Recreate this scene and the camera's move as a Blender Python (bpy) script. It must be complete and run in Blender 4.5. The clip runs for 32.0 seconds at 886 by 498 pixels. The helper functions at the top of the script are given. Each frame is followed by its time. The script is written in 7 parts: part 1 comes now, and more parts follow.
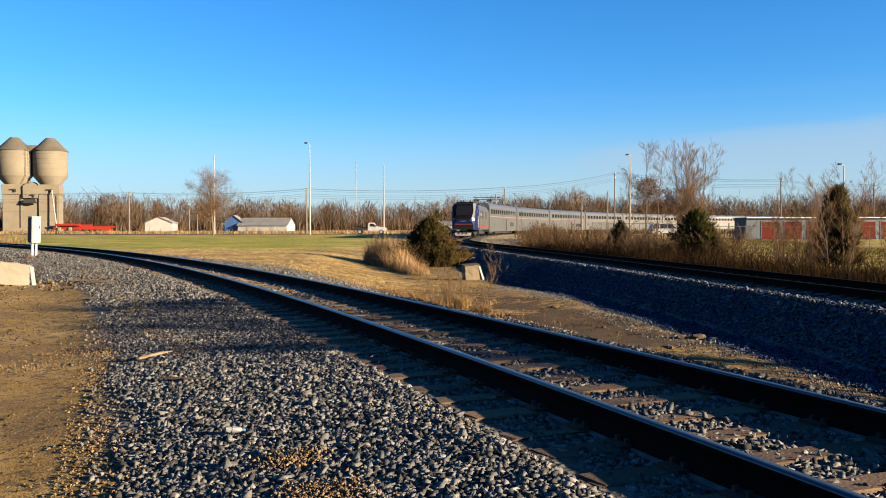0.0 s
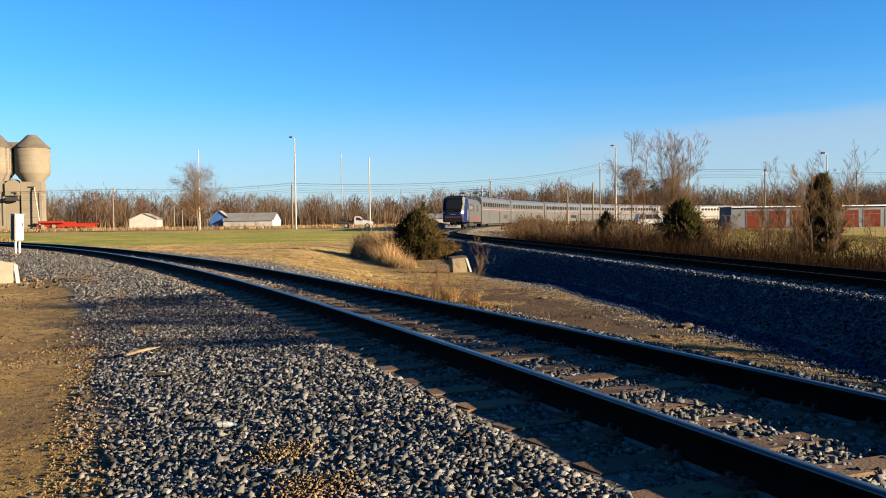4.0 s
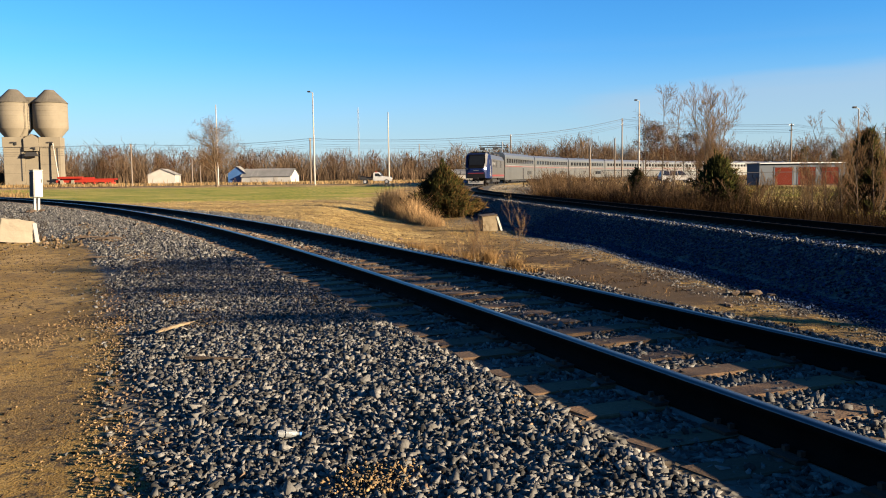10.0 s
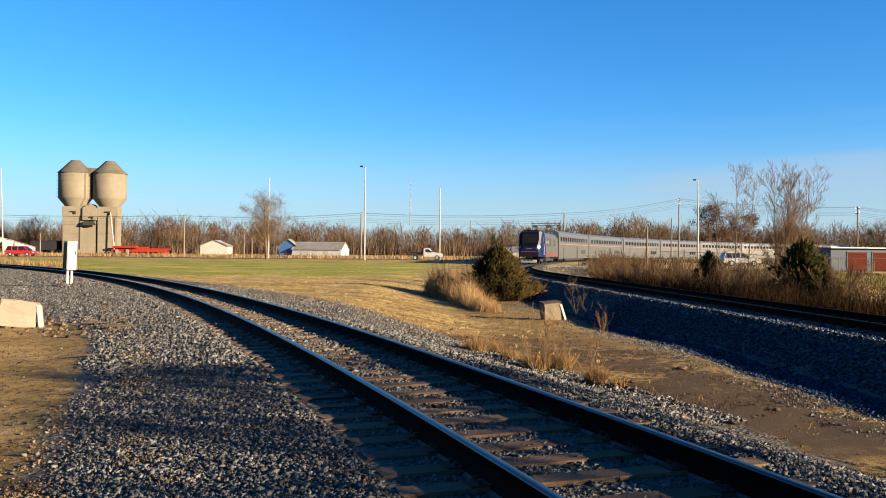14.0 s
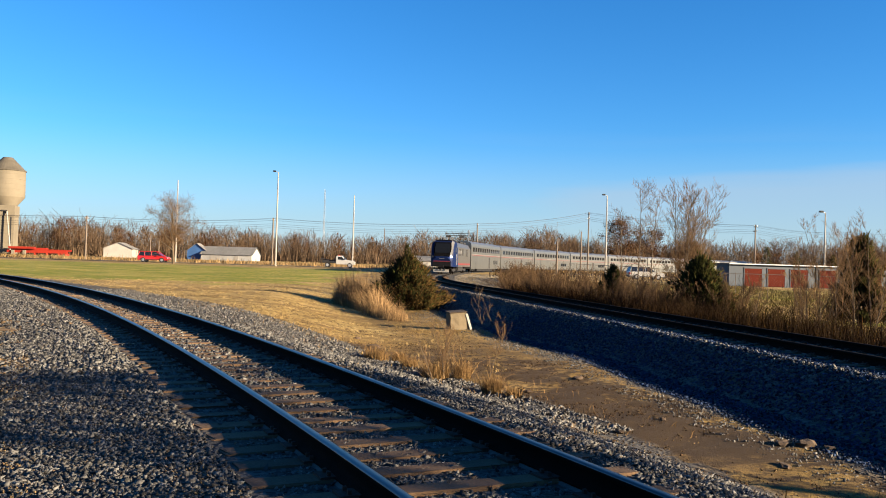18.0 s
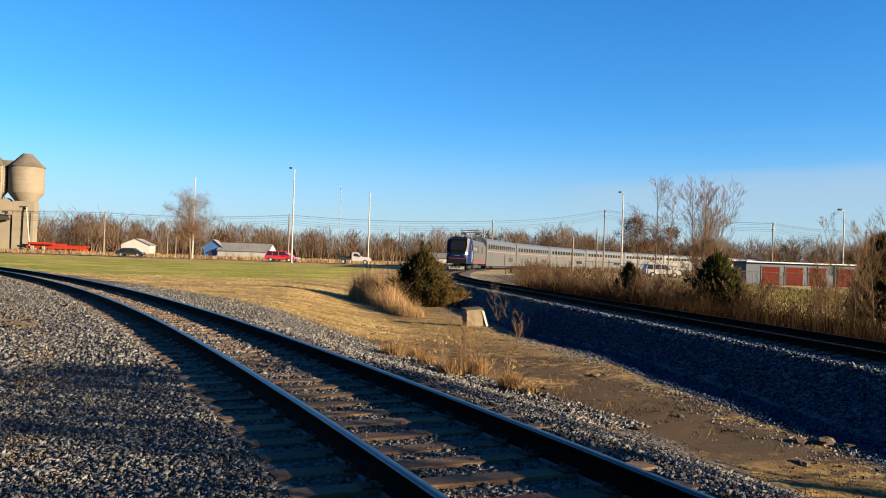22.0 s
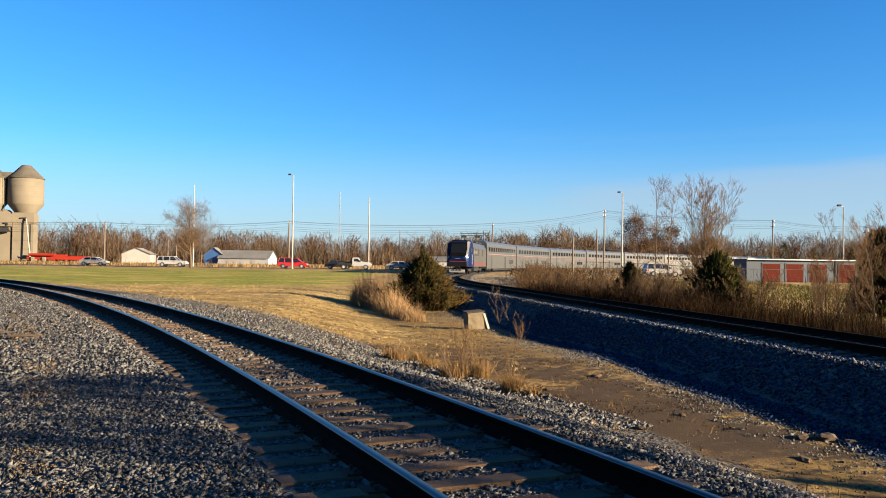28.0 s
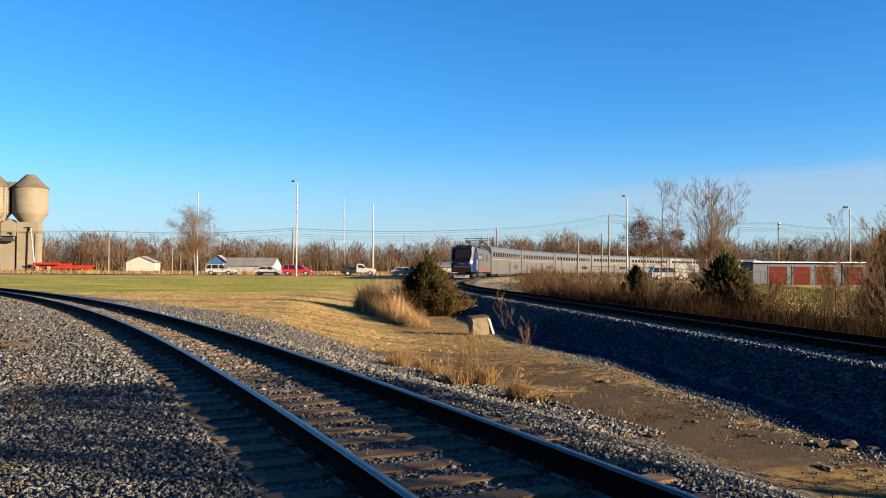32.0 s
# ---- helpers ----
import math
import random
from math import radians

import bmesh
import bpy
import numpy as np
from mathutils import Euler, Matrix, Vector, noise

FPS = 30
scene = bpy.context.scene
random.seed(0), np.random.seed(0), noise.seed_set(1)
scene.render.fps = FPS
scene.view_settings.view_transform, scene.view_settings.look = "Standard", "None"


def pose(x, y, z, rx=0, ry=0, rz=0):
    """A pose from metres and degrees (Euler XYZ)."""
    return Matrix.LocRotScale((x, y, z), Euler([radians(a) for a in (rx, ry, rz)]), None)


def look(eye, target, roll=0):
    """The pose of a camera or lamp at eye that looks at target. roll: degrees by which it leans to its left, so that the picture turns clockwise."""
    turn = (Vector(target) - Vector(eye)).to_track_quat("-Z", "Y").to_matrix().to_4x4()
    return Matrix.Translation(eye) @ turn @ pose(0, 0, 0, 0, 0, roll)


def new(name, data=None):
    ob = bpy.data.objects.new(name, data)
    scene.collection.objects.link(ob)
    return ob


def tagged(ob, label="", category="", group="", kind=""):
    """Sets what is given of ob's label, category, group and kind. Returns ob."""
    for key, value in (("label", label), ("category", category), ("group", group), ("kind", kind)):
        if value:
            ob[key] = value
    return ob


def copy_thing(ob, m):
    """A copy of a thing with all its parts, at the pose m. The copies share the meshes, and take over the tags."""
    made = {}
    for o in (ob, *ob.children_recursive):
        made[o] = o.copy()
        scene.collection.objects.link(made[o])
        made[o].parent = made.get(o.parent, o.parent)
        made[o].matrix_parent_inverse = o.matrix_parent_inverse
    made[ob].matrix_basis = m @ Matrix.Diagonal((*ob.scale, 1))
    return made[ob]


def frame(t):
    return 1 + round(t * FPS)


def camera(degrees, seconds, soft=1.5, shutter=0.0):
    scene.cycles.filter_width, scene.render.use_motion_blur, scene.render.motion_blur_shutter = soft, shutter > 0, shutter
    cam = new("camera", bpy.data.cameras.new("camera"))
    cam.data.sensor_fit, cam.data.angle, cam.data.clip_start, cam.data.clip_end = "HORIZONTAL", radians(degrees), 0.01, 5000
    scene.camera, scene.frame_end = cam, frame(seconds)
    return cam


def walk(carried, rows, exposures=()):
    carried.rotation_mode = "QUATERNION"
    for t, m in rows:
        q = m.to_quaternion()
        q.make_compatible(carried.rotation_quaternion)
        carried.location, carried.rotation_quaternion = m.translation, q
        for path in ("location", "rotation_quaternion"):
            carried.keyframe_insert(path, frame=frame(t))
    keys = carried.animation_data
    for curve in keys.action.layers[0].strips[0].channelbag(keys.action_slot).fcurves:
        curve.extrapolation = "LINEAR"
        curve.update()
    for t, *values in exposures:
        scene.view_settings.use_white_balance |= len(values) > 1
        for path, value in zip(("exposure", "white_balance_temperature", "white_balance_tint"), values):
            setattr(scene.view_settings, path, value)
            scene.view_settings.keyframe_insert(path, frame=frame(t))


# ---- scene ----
cam = camera(56.0, 32.0, soft=1.0)
PATH = [
    (0, (0.14, 0.313, 1.126), (0.128, 2.312, 1.075), -0.1),
    (0.5, (0.137, 0.308, 1.125), (0.13, 2.308, 1.068), -0.1),
    (1, (0.135, 0.31, 1.126), (0.132, 2.31, 1.07), -0.1),
    (1.5, (0.131, 0.306, 1.121), (0.132, 2.305, 1.058), -0.2),
    (2, (0.123, 0.319, 1.114), (0.132, 2.318, 1.05), -0.4),
    (2.5, (0.124, 0.333, 1.111), (0.136, 2.331, 1.045), -0.4),
    (3, (0.115, 0.338, 1.114), (0.133, 2.336, 1.046), -0.5),
    (3.5, (0.115, 0.341, 1.111), (0.133, 2.339, 1.042), -0.7),
    (5.5, (0.121, 0.329, 1.113), (0.153, 2.328, 1.05), -1.1),
    (6, (0.126, 0.328, 1.107), (0.162, 2.327, 1.041), -1.3),
    (6.5, (0.216, 0.337, 1.123), (0.223, 2.337, 1.067), -2.1),
    (7, (0.411, 0.374, 1.13), (0.228, 2.363, 1.028), -1.7),
    (7.5, (0.489, 0.392, 1.143), (0.175, 2.362, 1.014), -0.7),
    (8, (0.341, 0.422, 1.128), (0.077, 2.4, 0.996), -0.6),
    (8.5, (0.146, 0.558, 1.118), (-0.028, 2.546, 0.98), -1.1),
    (9, (-0.003, 0.829, 1.111), (-0.144, 2.817, 0.939), -0.4),
    (9.5, (-0.22, 1.136, 1.128), (-0.294, 3.127, 0.956), 0.2),
    (10, (-0.405, 1.474, 1.153), (-0.426, 3.467, 0.98), -0.7),
    (10.5, (-0.507, 1.856, 1.182), (-0.598, 3.849, 1.042), -1.4),
    (11, (-0.608, 2.284, 1.211), (-0.694, 4.277, 1.066), 0.9),
    (11.5, (-0.658, 2.721, 1.227), (-0.689, 4.715, 1.08), 1.1),
    (12, (-0.657, 3.171, 1.282), (-0.675, 5.169, 1.214), 2.3),
    (12.5, (-0.743, 3.595, 1.286), (-0.768, 5.594, 1.223), 2.2),
    (13, (-0.755, 4.003, 1.28), (-0.804, 6.002, 1.208), 0.5),
    (13.5, (-0.723, 4.426, 1.332), (-1.018, 6.404, 1.291), 0.9),
    (14, (-0.752, 4.686, 1.36), (-0.89, 6.681, 1.368), 0.5),
    (14.5, (-0.736, 4.746, 1.363), (-0.699, 6.745, 1.415), 0.0),
    (15, (-0.733, 4.743, 1.355), (-0.635, 6.74, 1.414), 0.5),
    (15.5, (-0.754, 4.724, 1.35), (-0.59, 6.717, 1.409), 0.6),
    (17.5, (-0.502, 4.713, 1.364), (-0.43, 6.711, 1.402), 1.5),
    (18, (-0.497, 4.721, 1.36), (-0.431, 6.719, 1.393), 1.7),
    (18.5, (-0.491, 4.716, 1.35), (-0.434, 6.715, 1.37), 1.6),
    (19, (-0.49, 4.71, 1.356), (-0.439, 6.709, 1.377), 1.6),
    (19.5, (-0.499, 4.703, 1.356), (-0.453, 6.702, 1.375), 1.6),
    (20, (-0.508, 4.695, 1.359), (-0.464, 6.694, 1.381), 1.5),
    (20.5, (-0.524, 4.67, 1.359), (-0.481, 6.67, 1.383), 1.5),
    (21, (-0.522, 4.656, 1.358), (-0.484, 6.655, 1.385), 1.7),
    (21.5, (-0.542, 4.664, 1.357), (-0.505, 6.664, 1.382), 1.9),
    (22, (-0.546, 4.665, 1.344), (-0.516, 6.665, 1.369), 1.9),
    (22.5, (-0.536, 4.664, 1.352), (-0.506, 6.664, 1.377), 1.8),
    (23, (-0.542, 4.658, 1.352), (-0.517, 6.658, 1.379), 1.6),
    (23.5, (-0.542, 4.656, 1.349), (-0.52, 6.655, 1.379), 1.2),
    (24, (-0.535, 4.65, 1.348), (-0.513, 6.65, 1.379), 1.1),
    (24.5, (-0.546, 4.649, 1.352), (-0.522, 6.649, 1.383), 1.0),
    (25, (-0.537, 4.637, 1.35), (-0.511, 6.637, 1.384), 1.0),
    (25.5, (-0.54, 4.63, 1.355), (-0.496, 6.629, 1.389), 1.3),
    (27.5, (-0.544, 4.594, 1.368), (-0.52, 6.593, 1.404), 0.8),
    (28, (-0.538, 4.602, 1.355), (-0.509, 6.602, 1.388), 0.8),
    (28.5, (-0.528, 4.663, 1.341), (-0.498, 6.663, 1.373), 0.6),
    (29, (-0.504, 4.776, 1.333), (-0.475, 6.775, 1.369), 0.5),
    (29.5, (-0.501, 4.927, 1.336), (-0.473, 6.927, 1.373), 0.4),
    (30, (-0.486, 5.017, 1.319), (-0.461, 7.016, 1.358), 0.3),
    (30.5, (-0.482, 5.06, 1.311), (-0.46, 7.06, 1.351), 0.3),
    (31, (-0.474, 5.062, 1.308), (-0.454, 7.061, 1.35), 0.3),
    (31.5, (-0.491, 5.048, 1.313), (-0.472, 7.047, 1.358), 0.3),
    (32, (-0.497, 5.028, 1.314), (-0.479, 7.027, 1.361), 0.3),
]
walk(cam, [(t, look(eye, target, roll)) for t, eye, target, roll in PATH])

# ---- world, sun, exposure ----
SUN_AZ, SUN_EL = 114.0, 13.0          # degrees clockwise from ahead (+y), and above the horizon
sun_way = Vector((math.sin(radians(SUN_AZ)) * math.cos(radians(SUN_EL)), math.cos(radians(SUN_AZ)) * math.cos(radians(SUN_EL)), math.sin(radians(SUN_EL))))
world = bpy.data.worlds.new("sky")
scene.world = world
world.use_nodes = True
wt = world.node_tree
wt.nodes.clear()
w_out = wt.nodes.new("ShaderNodeOutputWorld")
w_bg = wt.nodes.new("ShaderNodeBackground")
w_sky = wt.nodes.new("ShaderNodeTexSky")
w_sky.sky_type = "NISHITA"
w_sky.sun_disc = False
w_sky.sun_elevation = radians(SUN_EL)
w_sky.sun_rotation = radians(SUN_AZ)
w_sky.altitude, w_sky.air_density, w_sky.dust_density, w_sky.ozone_density = 150, 1.0, 0.0, 4.0
w_bg.inputs["Strength"].default_value = 0.05
# thin cirrus veil near the horizon, stretched along it
w_co = wt.nodes.new("ShaderNodeTexCoord")
w_map = wt.nodes.new("ShaderNodeMapping")
w_map.inputs["Scale"].default_value = (1.3, 1.3, 16.0)
w_map.inputs["Rotation"].default_value = (0.0, radians(4), 0.0)
w_noise = wt.nodes.new("ShaderNodeTexNoise")
w_noise.inputs["Scale"].default_value = 1.6
w_noise.inputs["Detail"].default_value = 5.0
w_ramp = wt.nodes.new("ShaderNodeMapRange")
w_ramp.inputs["From Min"].default_value, w_ramp.inputs["From Max"].default_value = 0.42, 0.78
w_ramp.inputs["To Max"].default_value = 0.55
w_sep = wt.nodes.new("ShaderNodeSeparateXYZ")
w_low = wt.nodes.new("ShaderNodeMapRange")
w_low.inputs["From Min"].default_value, w_low.inputs["From Max"].default_value = 0.17, 0.03
w_mul = wt.nodes.new("ShaderNodeMath")
w_mul.operation = "MULTIPLY"


def w_math(op, a, b):
    n = wt.nodes.new("ShaderNodeMath")
    n.operation = op
    for i, v in enumerate((a, b)):
        if isinstance(v, float):
            n.inputs[i].default_value = v
        else:
            wt.links.new(v, n.inputs[i])
    return n.outputs[0]


def w_range(src, a, b, top=1.0):
    n = wt.nodes.new("ShaderNodeMapRange")
    n.interpolation_type = "SMOOTHSTEP"
    n.inputs["From Min"].default_value, n.inputs["From Max"].default_value, n.inputs["To Max"].default_value = a, b, top
    wt.links.new(src, n.inputs[0])
    return n.outputs[0]


# a bank of thin cloud low in the sky to the right, its upper edge rising that way
w_edge = w_math("ADD", w_math("SUBTRACT", w_sep.outputs[2], w_math("MULTIPLY", w_sep.outputs[0], 0.075)), w_math("MULTIPLY", w_noise.outputs[0], -0.060))
w_bank = w_math("MULTIPLY", w_range(w_edge, 0.072, 0.030, 0.60), w_range(w_sep.outputs[0], -0.02, 0.22))
w_mix = wt.nodes.new("ShaderNodeMixRGB")
w_mix.inputs[2].default_value = (1.70, 2.06, 2.46, 1)
w_hue = wt.nodes.new("ShaderNodeHueSaturation")
w_hue.inputs["Saturation"].default_value = 1.10
w_tint = wt.nodes.new("ShaderNodeMixRGB")
w_tint.blend_type = "MULTIPLY"
w_tint.inputs[0].default_value = 1.10
w_tint.inputs[2].default_value = (0.454, 0.618, 0.779, 1)
for a, b in ((w_co.outputs["Generated"], w_map.inputs[0]), (w_map.outputs[0], w_noise.inputs["Vector"]), (w_noise.outputs[0], w_ramp.inputs[0]),
             (w_co.outputs["Generated"], w_sep.inputs[0]), (w_sep.outputs[2], w_low.inputs[0]), (w_ramp.outputs[0], w_mul.inputs[0]), (w_low.outputs[0], w_mul.inputs[1]),
             (w_math("MAXIMUM", w_math("MAXIMUM", w_mul.outputs[0], w_bank), w_range(w_sep.outputs[2], 0.16, 0.0, 0.72)), w_mix.inputs[0]), (w_sky.outputs[0], w_tint.inputs[1]), (w_tint.outputs[0], w_hue.inputs["Color"]), (w_hue.outputs[0], w_mix.inputs[1]), (w_mix.outputs[0], w_bg.inputs[0]), (w_bg.outputs[0], w_out.inputs[0])):
    wt.links.new(a, b)
sun = new("sun", bpy.data.lights.new("sun", "SUN"))
sun.data.energy, sun.data.angle, sun.data.color = 5.0, radians(0.6), (1.0, 0.79, 0.54)
sun.matrix_world = look((0, 0, 60), (-sun_way.x * 100, -sun_way.y * 100, 60 - sun_way.z * 100))
scene.view_settings.exposure = 2.58


# ---- materials ----
def mat(name, color, rough=0.8, metal=0.0, vary=0.25, scale=6.0, fine=60.0, bump=0.2, color2=None, island=0.0, objrand=0.0, spec=0.3, glow=0.0, coat=0.0, dist=0.01):
    """A surface with variation at two scales (stains and grain), relief, and optional differences from piece to piece."""
    m = bpy.data.materials.new(name)
    m.use_nodes = True
    nt = m.node_tree
    p = nt.nodes["Principled BSDF"]
    p.inputs["Roughness"].default_value, p.inputs["Metallic"].default_value = rough, metal
    p.inputs["Specular IOR Level"].default_value = spec
    p.inputs["Coat Weight"].default_value = coat
    co = nt.nodes.new("ShaderNodeTexCoord")
    n1, n2 = nt.nodes.new("ShaderNodeTexNoise"), nt.nodes.new("ShaderNodeTexNoise")
    n1.inputs["Scale"].default_value, n2.inputs["Scale"].default_value = scale, fine
    n1.inputs["Detail"].default_value = n2.inputs["Detail"].default_value = 4
    geo = nt.nodes.new("ShaderNodeNewGeometry")
    for n in (n1, n2):
        nt.links.new(geo.outputs["Position"] if island < 0 else co.outputs["Object"], n.inputs["Vector"])
    add = nt.nodes.new("ShaderNodeMath")
    add.operation = "MULTIPLY_ADD"
    add.inputs[1].default_value = 0.6
    nt.links.new(n1.outputs[0], add.inputs[0])
    half = nt.nodes.new("ShaderNodeMath")
    half.operation = "MULTIPLY"
    half.inputs[1].default_value = 0.4
    nt.links.new(n2.outputs[0], half.inputs[0])
    nt.links.new(half.outputs[0], add.inputs[2])
    rng = nt.nodes.new("ShaderNodeMapRange")
    rng.inputs["From Min"].default_value, rng.inputs["From Max"].default_value = 0.32, 0.68
    nt.links.new(add.outputs[0], rng.inputs[0])
    c2 = color2 or tuple(c * (1 - vary) for c in color)
    c1 = color if color2 else tuple(min(1, c * (1 + vary)) for c in color)
    mix = nt.nodes.new("ShaderNodeMixRGB")
    mix.inputs[1].default_value, mix.inputs[2].default_value = (*c2, 1), (*c1, 1)
    nt.links.new(rng.outputs[0], mix.inputs[0])
    last = mix.outputs[0]
    if island > 0 or objrand > 0:
        hs = nt.nodes.new("ShaderNodeHueSaturation")
        vr = nt.nodes.new("ShaderNodeMapRange")
        k = island if island > 0 else objrand
        vr.inputs["To Min"].default_value, vr.inputs["To Max"].default_value = 1 - k, 1 + k
        src = geo.outputs["Random Per Island"] if island > 0 else nt.nodes.new("ShaderNodeObjectInfo").outputs["Random"]
        nt.links.new(src, vr.inputs[0])
        nt.links.new(vr.outputs[0], hs.inputs["Value"])
        nt.links.new(last, hs.inputs["Color"])
        last = hs.outputs[0]
    nt.links.new(last, p.inputs["Base Color"])
    if bump:
        b = nt.nodes.new("ShaderNodeBump")
        b.inputs["Strength"].default_value, b.inputs["Distance"].default_value = bump, dist
        nt.links.new(n2.outputs[0], b.inputs["Height"])
        nt.links.new(b.outputs[0], p.inputs["Normal"])
    if glow:
        p.inputs["Emission Color"].default_value, p.inputs["Emission Strength"].default_value = (*color, 1), glow
    return m


M = {}
M["stone"] = mat("crushed_grey_limestone", (0.062, 0.0605, 0.0565), 0.92, vary=0.35, scale=7, fine=80, bump=0.3, island=0.85)
# rusty steel whose near-black tone holds the shade on the rail sides
M["rail_side"] = mat("shaded_rusty_steel", (0.0048, 0.0034, 0.0028), 0.9, 0.0, 0.35, 5, 90, 0.3, spec=0.03)
# bank stones: shade is put into the colour as dark blue
M["stone_shaded"] = mat("shade_blue_ballast", (0.0135, 0.0235, 0.0490), 0.95, vary=0.35, scale=7, fine=80, bump=0.3, island=0.9, spec=0.1)
M["verge"] = mat("faded_brown_weeds", (0.120, 0.080, 0.038), 0.95, vary=0.4, scale=0.2, fine=2, bump=0.0, island=0.5, spec=0.05)
# rail head of the far track, rusty and darkened for the weeds' shade
M["rail_shaded"] = mat("rusty_shaded_rail_head", (0.011, 0.0082, 0.0068), 0.9, 0.0, 0.3, 3, 40, 0.1, spec=0.05)
M["rail_top"] = mat("polished_rail_head", (0.055, 0.058, 0.064), 0.34, 0.9, 0.2, 3, 40, 0.03)
M["tie"] = mat("weathered_tie_timber", (0.0658, 0.0389, 0.0195), 0.9, vary=0.4, scale=3, fine=45, bump=0.5, objrand=0.4)
M["tie_plate"] = mat("rusted_tie_plate", (0.0335, 0.0191, 0.0129), 0.85, 0.2, 0.3, 8, 60, 0.3)
M["concrete"] = mat("old_stained_concrete", (0.102, 0.088, 0.064), 0.9, vary=0.16, scale=0.35, fine=6, bump=0.15)
M["concrete_pale"] = mat("pale_weathered_concrete", (0.142, 0.123, 0.0929), 0.9, vary=0.14, scale=2.5, fine=30, bump=0.2)
M["concrete_roof"] = mat("lichen_darkened_concrete", (0.05425, 0.04799, 0.03756), 0.95, vary=0.35, scale=0.6, fine=7, bump=0.2)
M["white_paint"] = mat("weathered_white_paint", (0.20, 0.19, 0.172), 0.6, vary=0.1, scale=2, fine=20, bump=0.08)
M["grey_metal"] = mat("galvanised_steel", (0.2686, 0.275, 0.2814), 0.45, 0.6, 0.15, 3, 30, 0.05)
M["pole_pale"] = mat("sunlit_pale_pole", (0.1957, 0.1794, 0.1576), 0.8, vary=0.2, scale=1.2, fine=18, bump=0.15)
M["wood_pole"] = mat("weathered_wood_pole", (0.0934, 0.0747, 0.0572), 0.9, vary=0.3, scale=2, fine=22, bump=0.3)
M["wire"] = mat("dark_cable", (0.0167, 0.0167, 0.01948), 0.6, vary=0.1, bump=0)
M["dark"] = mat("dark_underframe", (0.0103, 0.0103, 0.0112), 0.7, vary=0.3, scale=3, fine=25, bump=0.15)
M["bark"] = mat("grey_brown_bark", (0.058, 0.043, 0.028), 0.95, vary=0.35, scale=2.5, fine=26, bump=0.4)
M["twig"] = mat("thin_winter_twigs", (0.082, 0.051, 0.0265), 0.95, vary=0.3, scale=1.5, fine=14, bump=0.0, spec=0.05)
M["woods"] = mat("distant_bare_branches", (0.060, 0.041, 0.026), 1.0, vary=0.35, scale=0.12, fine=1.5, bump=0.0, island=0.35, spec=0.05)
# brown brush, darkened in colour for the shade among its twigs
M["brush"] = mat("shaded_brown_brush", (0.0187, 0.0117, 0.00525), 1.0, vary=0.4, scale=0.25, fine=3, bump=0.0, island=0.4, spec=0.05)
M["cedar"] = mat("dark_cedar_foliage", (0.0135, 0.0142, 0.0034), 0.9, vary=0.4, scale=1.2, fine=9, bump=0.0, island=0.5, spec=0.05)
# foliage of the sunny side: warm light put into a brown colour
M["cedar_sun_side"] = mat("sunlit_brown_cedar_foliage", (0.033, 0.0195, 0.0060), 0.9, vary=0.4, scale=1.2, fine=9, bump=0.0, island=0.5, spec=0.05)
M["cedar_green"] = mat("green_cedar_foliage", (0.0180, 0.0190, 0.0042), 0.9, vary=0.4, scale=1.2, fine=9, bump=0.0, island=0.45, spec=0.05)
M["dry_grass"] = mat("dry_tan_grass", (0.129, 0.0794, 0.0343), 0.95, vary=0.3, scale=1.2, fine=9, bump=0.0, island=0.4, spec=0.05)
M["reed"] = mat("russet_dry_reeds", (0.175, 0.112, 0.055), 0.95, vary=0.3, scale=1.0, fine=8, bump=0.0, island=0.4, spec=0.05)
# brown weeds, colour lowered to near black for tree shade and dark gaps
M["weed"] = mat("shaded_brown_weeds", (0.0092, 0.0045, 0.0014), 0.95, vary=0.35, scale=0.8, fine=6, bump=0.0, island=0.45, spec=0.05)
M["straw"] = mat("golden_straw", (0.052, 0.0275, 0.0072), 0.95, vary=0.35, scale=0.8, fine=6, bump=0.0, island=0.45, spec=0.05)
M["rotten"] = mat("rotten_dark_timber", (0.03393, 0.02307, 0.01493), 0.95, vary=0.4, scale=7, fine=60, bump=0.5)
# vault concrete, a little browner than the tower's
M["vault"] = mat("brown_concrete", (0.105, 0.085, 0.056), 0.95, vary=0.2, scale=2.5, fine=30, bump=0.2, spec=0.1)
M["yard_grass"] = mat("rough_olive_grass", (0.044, 0.034, 0.0085), 0.95, vary=0.35, scale=0.4, fine=4, bump=0.0, island=0.45, spec=0.05)
M["field_straw"] = mat("bleached_field_grass", (0.17, 0.122, 0.055), 0.95, vary=0.3, scale=0.6, fine=6, bump=0.0, island=0.35, spec=0.05)
M["hood"] = mat("grey_engine_paint", (0.067, 0.067, 0.0646), 0.4, 0.5, 0.15, 1.0, 10, 0.03)
M["leaf"] = mat("russet_oak_leaves", (0.0421, 0.0184, 0.00765), 0.9, vary=0.4, scale=0.7, fine=5, bump=0.0, island=0.5, spec=0.05)
M["cab_glass"] = mat("dark_cab_glass", (0.004072, 0.00475, 0.005429), 0.35, 0.0, 0.2, 2, 10, 0.0, spec=0.25)
M["glass"] = mat("dark_tinted_glass", (0.008143, 0.0095, 0.01221), 0.08, 0.0, 0.2, 2, 10, 0.0, spec=0.6)
M["silver"] = mat("dull_stainless_steel", (0.165, 0.17, 0.165), 0.38, 0.85, 0.1, 0.8, 12, 0.03)
M["train_blue"] = mat("deep_blue_train_paint", (0.0018, 0.0066, 0.032), 0.55, 0.0, 0.12, 1.0, 12, 0.02, spec=0.08)
